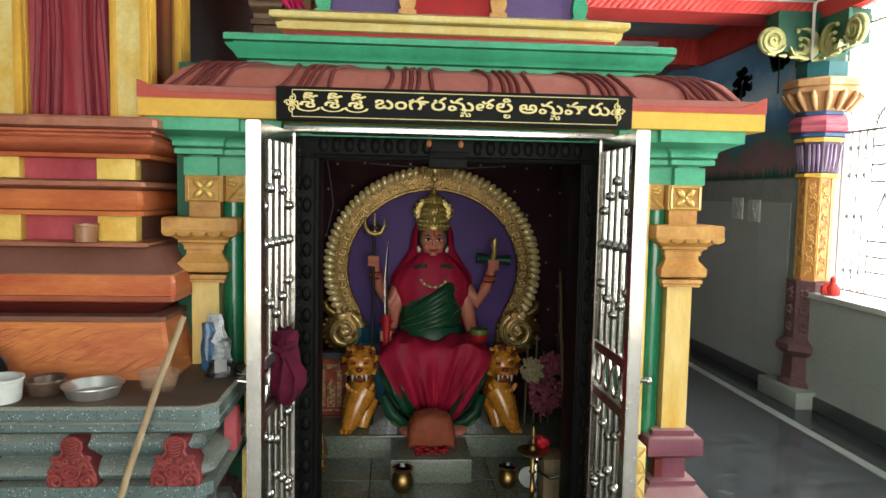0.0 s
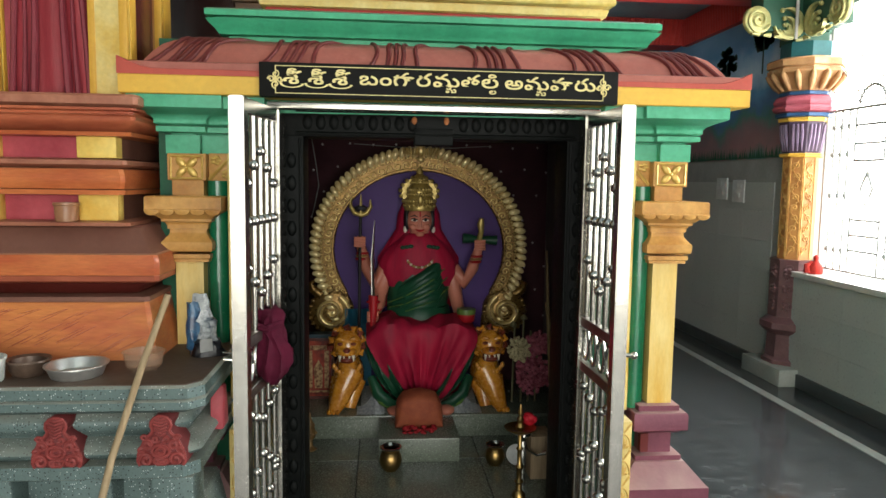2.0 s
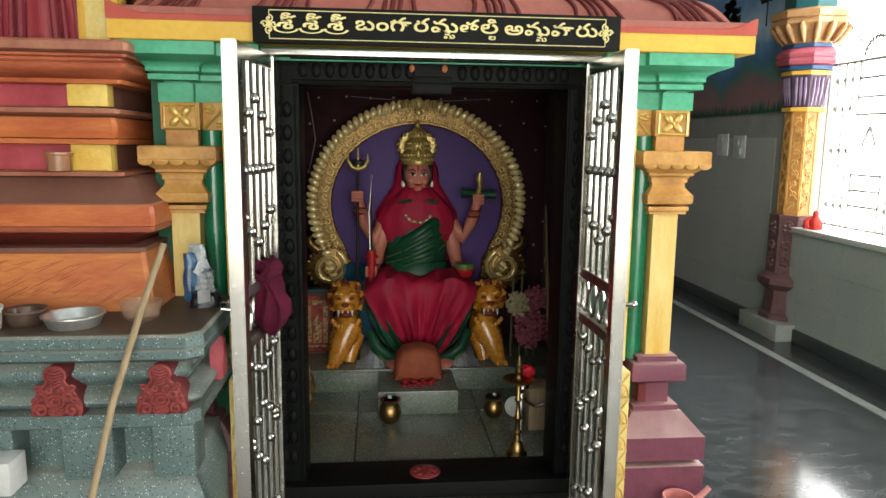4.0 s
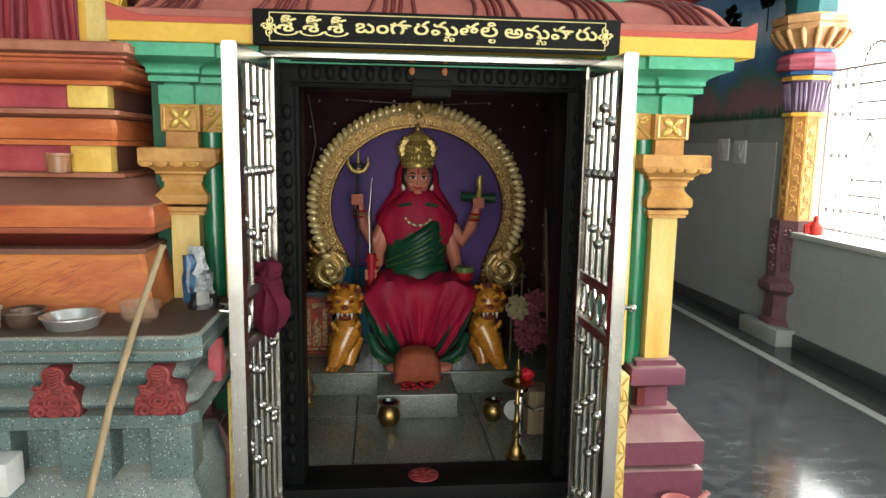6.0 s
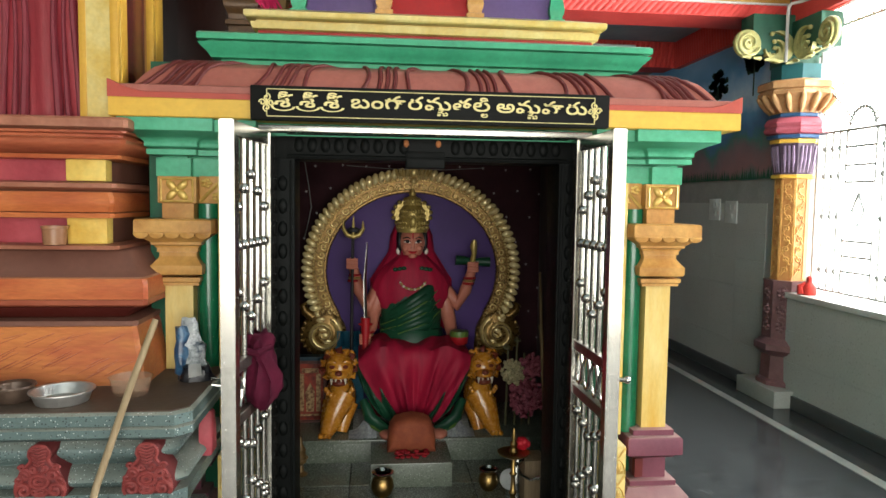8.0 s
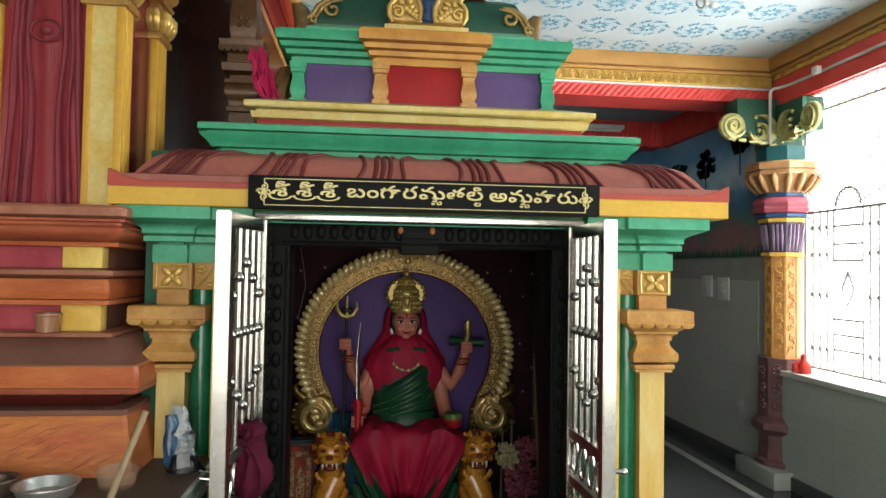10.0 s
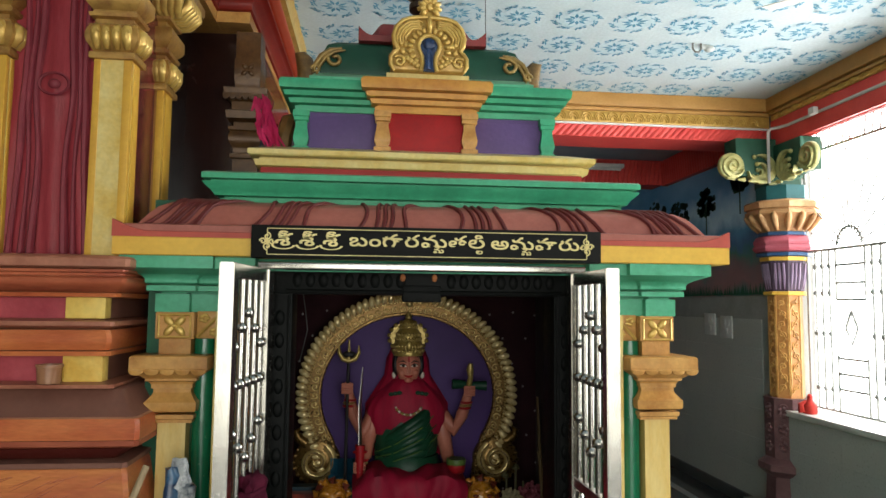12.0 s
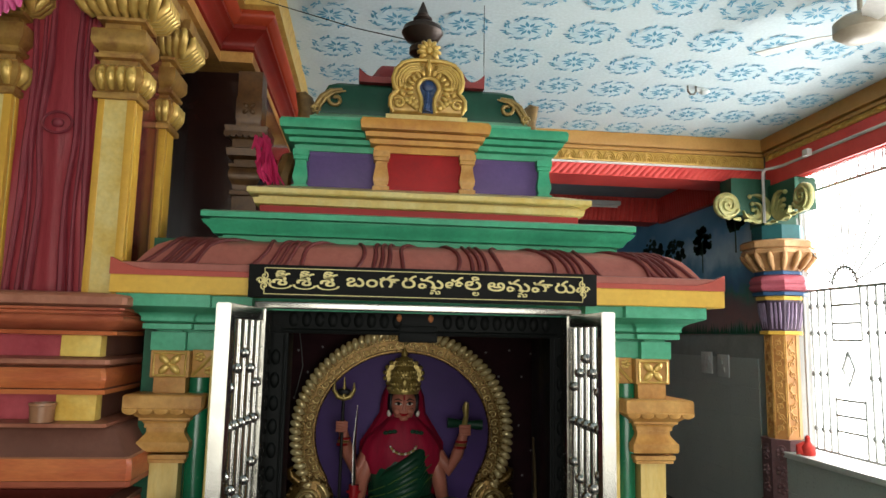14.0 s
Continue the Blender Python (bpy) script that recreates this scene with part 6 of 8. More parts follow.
full = [(AX + 0.425, 0.66), (AX + 0.43, 0.72), (AX + 0.455, 0.80)] + arch_path(0.548)[2:-2] + [(AX - 0.455, 0.80), (AX - 0.43, 0.72), (AX - 0.425, 0.66)]
b = B()
sweep(b, full, [(-0.062, 0.0), (-0.062, 0.022), (-0.052, 0.03), (0.052, 0.03), (0.07, 0.012), (0.07, 0.0)], 1.53)
body = part("arch_body", b, GILT, arch, "gilded arch band")
b = B()
sweep(b, full, [(-0.066, 0.03), (-0.060, 0.042), (-0.050, 0.042), (-0.046, 0.03)], 1.53)
part("inner_rim", b, GILT, body)


def along(path, step):
    out, acc = [], 0.0
    for (x0, z0), (x1, z1) in zip(path, path[1:]):
        l = math.hypot(x1 - x0, z1 - z0)
        while acc < l:
            t = acc / l
            out.append((x0 + (x1 - x0) * t, z0 + (z1 - z0) * t, (z1 - z0) / l, -(x1 - x0) / l))
            acc += step
        acc -= l
    return out


b = B()
for x, z, nx, nz in along(full, 0.0165):
    ball(b, (x + nx * 0.010, 1.498, z + nz * 0.010), 0.0072, seg=6)
part("bead_line", b, GILT_PALE, body, "string of small gilt beads")["kind"] = "stuff"
CREAM_GILT = material("cream_gilt", (0.92, 0.78, 0.42), 0.18, 0.35, second=(0.62, 0.44, 0.16), size=30, bump=0.2)
for x, z, nx, nz in along(full, 0.0345):
    b = B()
    c = Vector((x + nx * 0.045, 1.495, z + nz * 0.045))
    a = math.atan2(nz, nx)
    ball(b, c, (0.034, 0.015, 0.0185), seg=8, rot=Matrix.Rotation(-a + 0.35, 3, "Y"))
    part("gadroon", b, CREAM_GILT, body)
b = B()
for i, (x, z, nx, nz) in enumerate(along(full, 0.05)):
    s = 1 if i % 2 else -1
    tx, tz = -nz, nx
    pts = [(x + nx * (-0.027 + s * u) + tx * v, 1.497, z + nz * (-0.027 + s * u) + tz * v) for u, v in spiral(0.0, 0.0, 0.022, 0.005, 30, 430, 14)]
    tube(b, pts, 0.0048, 5)
cv = part("vine_carving", b, GILT_PALE, body, "gilded vine scrolls", 80)
cv["kind"] = "stuff"
for s in (-1, 1):
    b = B()
    cx, cz = AX + s * 0.50, 0.765
    plate(b, [(cx + u, z) for u, z in arc(0, cz, 0.128, 0, 345, 32)], 1.485, 1.545, rim=0.018)
    sc = part("end_scroll", b, GILT, arch, "gilded spiral scroll")
    b = B()
    tube(b, [(cx + s * u, 1.482, z) for u, z in spiral(0, cz, 0.098, 0.010, 120, 120 + 620, 48)], [0.024 - 0.0003 * i for i in range(49)], 8)
    part("spiral", b, GILT_PALE, sc, "", 80)
    b = B()
    for k in range(64):
        t = k / 63
        a = radians(120 + 560 * t)
        r = 0.098 - 0.080 * t
        ball(b, (cx + s * r * math.cos(a), 1.462 + 0.004 * t, cz + r * math.sin(a)), (0.004, 0.008, 0.016 - 0.008 * t), seg=6, rot=Matrix.Rotation(-s * a, 3, "Y"))
    for k in range(22):
        a = 2 * math.pi * k / 22
        ball(b, (cx + 0.120 * math.cos(a), 1.486, cz + 0.120 * math.sin(a)), (0.013, 0.008, 0.011), seg=6, rot=Matrix.Rotation(-a, 3, "Y"))
    part("scroll_ridge", b, GILT, sc)["kind"] = "stuff"
    b = B()
    tube(b, [(cx + s * 0.06, 1.50, cz + 0.10), (cx + s * 0.10, 1.495, cz + 0.13), (cx + s * 0.115, 1.495, cz + 0.165), (cx + s * 0.09, 1.50, cz + 0.18)], [0.03, 0.028, 0.018, 0.006], 8)
    part("leaf_tip", b, GILT, sc, "", 80)
b = B()
for u in (-0.055, 0.055):
    for k in range(5):
        tube(b, [(AX + u + 0.016 * (k - 2), 1.47, 1.66), (AX + u * 1.1 + 0.02 * (k - 2), 1.462, 1.70)], [0.009, 0.006], 5)
ball(b, (AX, 1.47, 1.685), (0.025, 0.02, 0.035), seg=10)
ball(b, (AX, 1.462, 1.635), (0.02, 0.014, 0.02), seg=10)
part("keystone_mask", b, GILT_PALE, arch, "gilded carved keystone")["kind"] = "stuff"

# ---- the idol: one mesh ----
SKIN = material("rosy_painted_clay", (0.46, 0.165, 0.11), 0.4, second=(0.38, 0.125, 0.08), size=6, bump=0.05)
CRIMSON = material("crimson_silk", (0.34, 0.008, 0.035), 0.6, second=(0.17, 0.004, 0.02), size=4, streak=(4, 1, 1), bump=0.2)
BOTTLE = material("bottle_green_silk", (0.009, 0.055, 0.026), 0.38, second=(0.005, 0.026, 0.014), size=5, bump=0.2)
BORDER = material("green_gold_border", (0.10, 0.16, 0.03), 0.38, second=(0.02, 0.08, 0.03), size=20)
CROWN = material("crown_gilt", (0.46, 0.34, 0.10), 0.32, 0.5, second=(0.22, 0.15, 0.04), size=40, bump=0.5)
PEARL = material("pearl", (0.75, 0.68, 0.58), 0.3)
HAIR = material("black_hair_paint", (0.01, 0.008, 0.008), 0.5)
LIP = material("red_paint_mark", (0.35, 0.01, 0.015), 0.4)
for m in (CRIMSON, BOTTLE):
    m.node_tree.nodes["Principled BSDF"].inputs["Specular IOR Level"].default_value = 0.2
IDOL = [SKIN, CRIMSON, BOTTLE, BORDER, CROWN, PEARL, HAIR, LIP]
b = B()


def loft(secs, mi, seg=28, ripple=0.0, waves=9, ph=0.0):
    """Ellipse sections (x, y, z, rx, ry), with cloth ripples."""
    loops = []
    for j, (x, y, z, rx, ry) in enumerate(secs):
        loops.append([(x + rx * (1 + ripple * math.cos(waves * a + ph)) * math.cos(a), y + ry * (1 + ripple * math.cos(waves * a + ph)) * math.sin(a), z)
                      for a in (2 * math.pi * i / seg for i in range(seg))])
    skin(b, loops, mi=mi)


HX = 0.015
# torso, blouse and sari over the chest
loft([(HX, 1.40, 0.70, 0.17, 0.13), (HX, 1.40, 0.82, 0.165, 0.12), (HX, 1.40, 0.95, 0.175, 0.12), (HX, 1.40, 1.04, 0.19, 0.115), (HX, 1.41, 1.12, 0.17, 0.09), (HX, 1.41, 1.17, 0.07, 0.055), (HX, 1.405, 1.22, 0.055, 0.05)], 2)
# crimson veil over shoulders and head
loft([(HX, 1.46, 0.80, 0.20, 0.06), (HX, 1.46, 0.98, 0.225, 0.075), (HX, 1.455, 1.08, 0.225, 0.085), (HX, 1.45, 1.16, 0.175, 0.085), (HX, 1.45, 1.24, 0.125, 0.075), (HX, 1.45, 1.33, 0.115, 0.07), (HX, 1.45, 1.40, 0.085, 0.06)], 1, 40, 0.03, 14)
loft([(HX, 1.40, 0.93, 0.19, 0.105), (HX, 1.40, 1.00, 0.222, 0.118), (HX, 1.40, 1.06, 0.222, 0.122), (HX, 1.40, 1.11, 0.195, 0.118), (HX, 1.40, 1.16, 0.148, 0.108), (HX, 1.40, 1.195, 0.108, 0.098), (HX, 1.40, 1.225, 0.080, 0.080)], 1, 56, 0.022, 13, 0.7)
# diagonal green drape over the chest, with folds
for k in range(7):
    t = k / 6
    tube(b, [(HX + 0.172, 1.40, 1.115 - 0.20 * t), (HX + 0.075, 1.280 - 0.01 * (k % 2), 1.03 - 0.18 * t), (HX - 0.07, 1.285, 0.93 - 0.13 * t), (HX - 0.172, 1.40, 0.865 - 0.09 * t)], [0.008, 0.034, 0.032, 0.008], 8, mi=2)
    if k in (1, 3, 5):
        tube(b, [(HX + 0.165, 1.335, 1.09 - 0.20 * t), (HX + 0.075, 1.246, 1.012 - 0.18 * t), (HX - 0.07, 1.252, 0.915 - 0.13 * t), (HX - 0.17, 1.335, 0.855 - 0.09 * t)], 0.003, 5, mi=3)
loft([(HX, 1.37, 0.70, 0.185, 0.14), (HX, 1.36, 0.77, 0.18, 0.135), (HX, 1.37, 0.82, 0.17, 0.12)], 2, 28, 0.02, 11)
# head and crown
ball(b, (HX, 1.385, 1.297), (0.075, 0.075, 0.075), 0, 22)
ball(b, (HX, 1.372, 1.262), (0.058, 0.062, 0.066), 0, 18)
ball(b, (HX, 1.332, 1.222), (0.026, 0.026, 0.022), 0, 12)
for s in (-1, 1):
    ball(b, (HX + s * 0.034, 1.335, 1.262), (0.024, 0.022, 0.022), 0, 10)
tube(b, [(HX, 1.318, 1.315), (HX, 1.305, 1.275), (HX, 1.306, 1.262)], [0.006, 0.011, 0.008], 8)
tube(b, [(HX - 0.026, 1.322, 1.250), (HX - 0.012, 1.311, 1.243), (HX, 1.308, 1.241), (HX + 0.012, 1.311, 1.243), (HX + 0.026, 1.322, 1.250)], [0.002, 0.006, 0.007, 0.006, 0.002], 6, mi=7)
for s in (-1, 1):
    tube(b, [(HX + s * 0.048, 1.328, 1.298), (HX + s * 0.030, 1.315, 1.302), (HX + s * 0.014, 1.313, 1.296)], [0.003, 0.0105, 0.003], 6, mi=5)
    ball(b, (HX + s * 0.030, 1.308, 1.301), (0.0085, 0.004, 0.0085), 6, 8)
    tube(b, [(HX + s * 0.050, 1.325, 1.304), (HX + s * 0.030, 1.310, 1.310), (HX + s * 0.013, 1.311, 1.301)], [0.002, 0.0035, 0.002], 5, mi=6)
    tube(b, [(HX + s * 0.055, 1.33, 1.318), (HX + s * 0.030, 1.316, 1.326), (HX + s * 0.012, 1.312, 1.316)], [0.002, 0.004, 0.002], 5, mi=6)
    ball(b, (HX + s * 0.078, 1.375, 1.245), (0.012, 0.012, 0.02), 5, 8)
    ball(b, (HX + s * 0.07, 1.40, 1.30), (0.018, 0.05, 0.08), 6, 10)
tube(b, [(HX, 1.312, 1.318), (HX, 1.316, 1.352)], [0.005, 0.004], 6, mi=7)
lathe(b, [(0.083, 1.350), (0.090, 1.368), (0.080, 1.388), (0.078, 1.418), (0.066, 1.432), (0.070, 1.446), (0.058, 1.486), (0.046, 1.500), (0.050, 1.510), (0.034, 1.540), (0.016, 1.553), (0.020, 1.562), (0.005, 1.592)], (HX, 1.395, 0), 24, mi=4)
for rad, zc, n, q in ((0.086, 1.378, 15, 0.010), (0.080, 1.403, 13, 0.011), (0.070, 1.440, 13, 0.009), (0.064, 1.466, 11, 0.011), (0.049, 1.506, 10, 0.008), (0.041, 1.526, 8, 0.008)):
    for k in range(n):
        a = math.pi + math.pi * (k + 0.5) / n
        ball(b, (HX + rad * math.cos(a), 1.395 + rad * math.sin(a), zc), (q * 0.8, q * 0.7, q * 1.1), 4, 6)
for k in range(13):
    a = radians(-35 + 250 * k / 12)
    ball(b, (HX + 0.105 * math.cos(a), 1.43, 1.45 + 0.085 * math.sin(a)), 0.013, 4, 8)
o = [(HX + u, z) for u, z in arc(0, 1.45, 0.10, -50, 230, 22, 0.085)]
plate(b, o, 1.425, 1.44, mi=4)
for k in range(7):
    ball(b, (HX - 0.06 + 0.02 * k, 1.312 + 0.0012 * (k - 3) ** 2, 1.375 + 0.004 * (3 - abs(k - 3)) * 2), 0.009, 4, 6)
ball(b, (HX, 1.308, 1.41), (0.018, 0.01, 0.026), 4, 8)
# necklace
for k in range(17):
    a = radians(200 + 140 * k / 16)
    ball(b, (HX + 0.072 * math.cos(a), 1.258 + 0.02 * abs(math.cos(a)), 1.10 + 0.055 * math.sin(a)), 0.008 if k % 2 else 0.006, 4 if k % 3 else 5, 6)
for s in (-1, 1):
    for k in range(3):
        ball(b, (HX + s * (0.05 + 0.022 * k), 1.288 + 0.006 * k, 1.158 - 0.004 * k), (0.016, 0.010, 0.011), 2, 7)
# arms: two on each side
def arm(pts, rs):
    tube(b, pts, rs, 10, mi=0)


arm([(-0.17, 1.40, 1.03), (-0.235, 1.38, 0.93), (-0.275, 1.36, 1.03), (-0.308, 1.34, 1.155)], [0.045, 0.042, 0.034, 0.025])
arm([(-0.17, 1.39, 0.99), (-0.205, 1.38, 0.88), (-0.21, 1.30, 0.83), (-0.235, 1.25, 0.80)], [0.045, 0.042, 0.034, 0.026])
arm([(0.20, 1.40, 1.03), (0.275, 1.38, 0.95), (0.315, 1.36, 1.03), (0.345, 1.34, 1.14)], [0.045, 0.042, 0.034, 0.025])
arm([(0.20, 1.39, 0.98), (0.225, 1.38, 0.87), (0.235, 1.30, 0.80), (0.255, 1.24, 0.765)], [0.045, 0.04, 0.032, 0.026])
for x, y, z in ((-0.312, 1.335, 1.18), (-0.238, 1.235, 0.785), (0.35, 1.335, 1.165), (0.258, 1.225, 0.745)):
    ball(b, (x, y, z), (0.030, 0.024, 0.034), 0, 10)
    for k in range(4):
        tube(b, [(x - 0.03, y - 0.02, z - 0.022 + 0.014 * k), (x, y - 0.034, z - 0.022 + 0.014 * k), (x + 0.026, y - 0.02, z - 0.022 + 0.014 * k)], 0.0085, 6, mi=0)
for x, y, z in ((-0.298, 1.345, 1.115), (0.336, 1.345, 1.10), (0.242, 1.27, 0.79), (-0.225, 1.265, 0.815)):
    for k in range(3):
        lathe(b, [(0.031, -0.006), (0.036, 0.0), (0.031, 0.006)], (x - 0.004 * k, y, z - 0.016 * k), 14, mi=4 if k % 2 else 7)
# trident, sword, drum with serpent, bowl
tube(b, [(-0.318, 1.315, 0.50), (-0.31, 1.315, 1.36)], 0.0085, 8, mi=6)
tube(b, [(-0.36 + 0.0, 1.315, 1.415), (-0.362, 1.315, 1.37), (-0.34, 1.315, 1.335), (-0.308, 1.315, 1.325), (-0.276, 1.315, 1.335), (-0.255, 1.315, 1.37), (-0.257, 1.315, 1.41)], [0.003, 0.011, 0.013, 0.014, 0.013, 0.011, 0.003], 8, mi=4)
tube(b, [(-0.308, 1.315, 1.33), (-0.308, 1.315, 1.44)], [0.012, 0.003], 8, mi=4)
ball(b, (-0.308, 1.315, 1.36), (0.038, 0.012, 0.02), 6, 10)
STEEL_I = len(IDOL)
IDOL.append(STEEL_DULL)
tube(b, [(-0.238, 1.215, 0.86), (-0.243, 1.225, 1.10), (-0.232, 1.235, 1.30)], [0.012, 0.012, 0.003], 8, mi=STEEL_I, flat=0.35)
ball(b, (-0.238, 1.215, 0.865), (0.04, 0.02, 0.012), 7, 10)
tube(b, [(-0.238, 1.215, 0.71), (-0.238, 1.215, 0.90)], [0.020, 0.026], 10, mi=7)
tube(b, [(0.255, 1.335, 1.20), (0.30, 1.335, 1.198), (0.35, 1.335, 1.195), (0.40, 1.335, 1.192), (0.445, 1.335, 1.19)], [0.028, 0.024, 0.013, 0.024, 0.028], 10, mi=2)
tube(b, [(0.345, 1.32, 1.19), (0.352, 1.30, 1.24), (0.348, 1.30, 1.28), (0.352, 1.295, 1.315)], [0.016, 0.014, 0.020, 0.012], 8, mi=4)
lathe(b, [(0.02, 0.755), (0.045, 0.765), (0.05, 0.80), (0.048, 0.82), (0.0, 0.822)], (0.262, 1.19, 0), 18, mi=7)
lathe(b, [(0.049, 0.80), (0.052, 0.815), (0.049, 0.832), (0.0, 0.835)], (0.262, 1.19, 0), 18, mi=3)
# lap and falling skirt with pleats
W = 46
loops = []
for j in range(19):
    t = j / 18
    row = []
    for i in range(W + 1):
        u = -1 + 2 * i / W
        wid = 0.298 - 0.015 * t - 0.26 * max(0, t - 0.38) ** 1.1 * 1.35
        x = HX + 0.005 + u * wid
        knee = 0.055 * math.exp(-((abs(u) - 0.62) / 0.3) ** 2)
        if t < 0.3:
            q = t / 0.3
            z = 0.77 - 0.02 * q * q + knee * (0.5 + q) * 0.6 + 0.026 * noise.noise((u * 4, q * 3, 1.0)) + 0.006 * math.cos(u * 15 + 5 * q)
            y = 1.36 - 0.26 * q
        else:
            q = (t - 0.3) / 0.7
            z = 0.75 + knee * (1 - q) * 0.9 - 0.05 * q - 0.36 * q ** 1.1
            y = 1.10 - 0.03 * math.sin(min(1, q * 3) * 1.5) - knee * 0.8 * (1 - q) + 0.02 * q
            nz = noise.noise((u * 3.2, q * 1.1, 3.0)) + 0.5 * noise.noise((u * 7.5 + 2 * q * u, q * 1.6, 7.0))
            y += (0.042 * nz + 0.010 * math.cos(u * 21 * (1 + 0.25 * u) + 2 * q)) * min(1, q * 2)
            z += 0.004 * math.cos(u * 13)
        z -= 0.05 * abs(u) ** 4
        row.append((x, y - 0.0, z))
    loops.append(row)
skin(b, loops, closed=False, caps=False, mi=1)
# fabric over the sides, green border panels to the feet
for s in (-1, 1):
    lg = []
    for j in range(13):
        t = j / 12
        row = []
        for i in range(13):
            u = i / 12
            x = HX + s * (0.312 - 0.02 * t - 0.09 * u - 0.06 * t * u - 0.20 * t * t * (1 - 0.3 * u))
            z = 0.70 - 0.395 * t + 0.015 * math.cos(7 * u)
            y = 1.16 - 0.055 * u - 0.09 * math.sin(t * 1.7) * 0.6 + 0.014 * math.cos(u * 15 + t * 4)
            row.append((x, y, z))
        lg.append(row)
    skin(b, lg, closed=False, caps=False, mi=2)
    tube(b, [(HX + s * 0.262, 1.12, 0.48), (HX + s * 0.222, 1.07, 0.395), (HX + s * 0.165, 1.04, 0.348), (HX + s * 0.11, 1.03, 0.335)], [0.022, 0.036, 0.036, 0.022], 9, mi=2)
    tube(b, [(HX + s * 0.250, 1.09, 0.42), (HX + s * 0.205, 1.035, 0.352), (HX + s * 0.14, 1.02, 0.318)], [0.014, 0.018, 0.012], 7, mi=3)
    ball(b, (HX + s * 0.13, 1.02, 0.318), (0.05, 0.075, 0.028), 0, 12)
box(b, -0.22, 0.25, 1.22, 1.5, 0.29, 0.70, 0.02, mi=1)
for v in b.verts:
    v.co.y += 0.035 + (0.05 if v.co.z < 0.42 else 0.0) * min(1.0, (0.42 - v.co.z) / 0.08 if v.co.z < 0.42 else 0)
    v.co.z = max(v.co.z, 0.3005)
me_idol = single("idol", b, IDOL, "seated painted clay idol draped in crimson and green silk", "idol", smooth=60)


# pale cloth spread on the platform under the idol
b = B()
loops = []
for j in range(7):
    t = j / 6
    loops.append([(-0.30 + 0.62 * i / 30, 1.40 - 0.315 * t, 0.304 + 0.055 * (1 - t) + 0.006 * noise.noise((i * 0.6, 3.0 * t, 2.0))) for i in range(31)])
skin(b, loops, closed=False, caps=False)
bmesh.ops.solidify(b, geom=b.faces[:], thickness=0.003)
single("altar_cloth", b, material("pale_dotted_cloth", (0.60, 0.61, 0.56), 0.7, second=(0.22, 0.24, 0.21), size=60, bump=0.4), "pale dotted cloth spread under the idol", "cloth", smooth=60)

# lions
LION = material("golden_lion_paint", (0.62, 0.27, 0.03), 0.26, second=(0.30, 0.085, 0.012), size=9, bump=0.1, coat=0.3)
LION_DARK = material("red_brown_lion_paint", (0.16, 0.03, 0.015), 0.4)
TOOTH = material("ivory_paint", (0.75, 0.68, 0.55), 0.4)


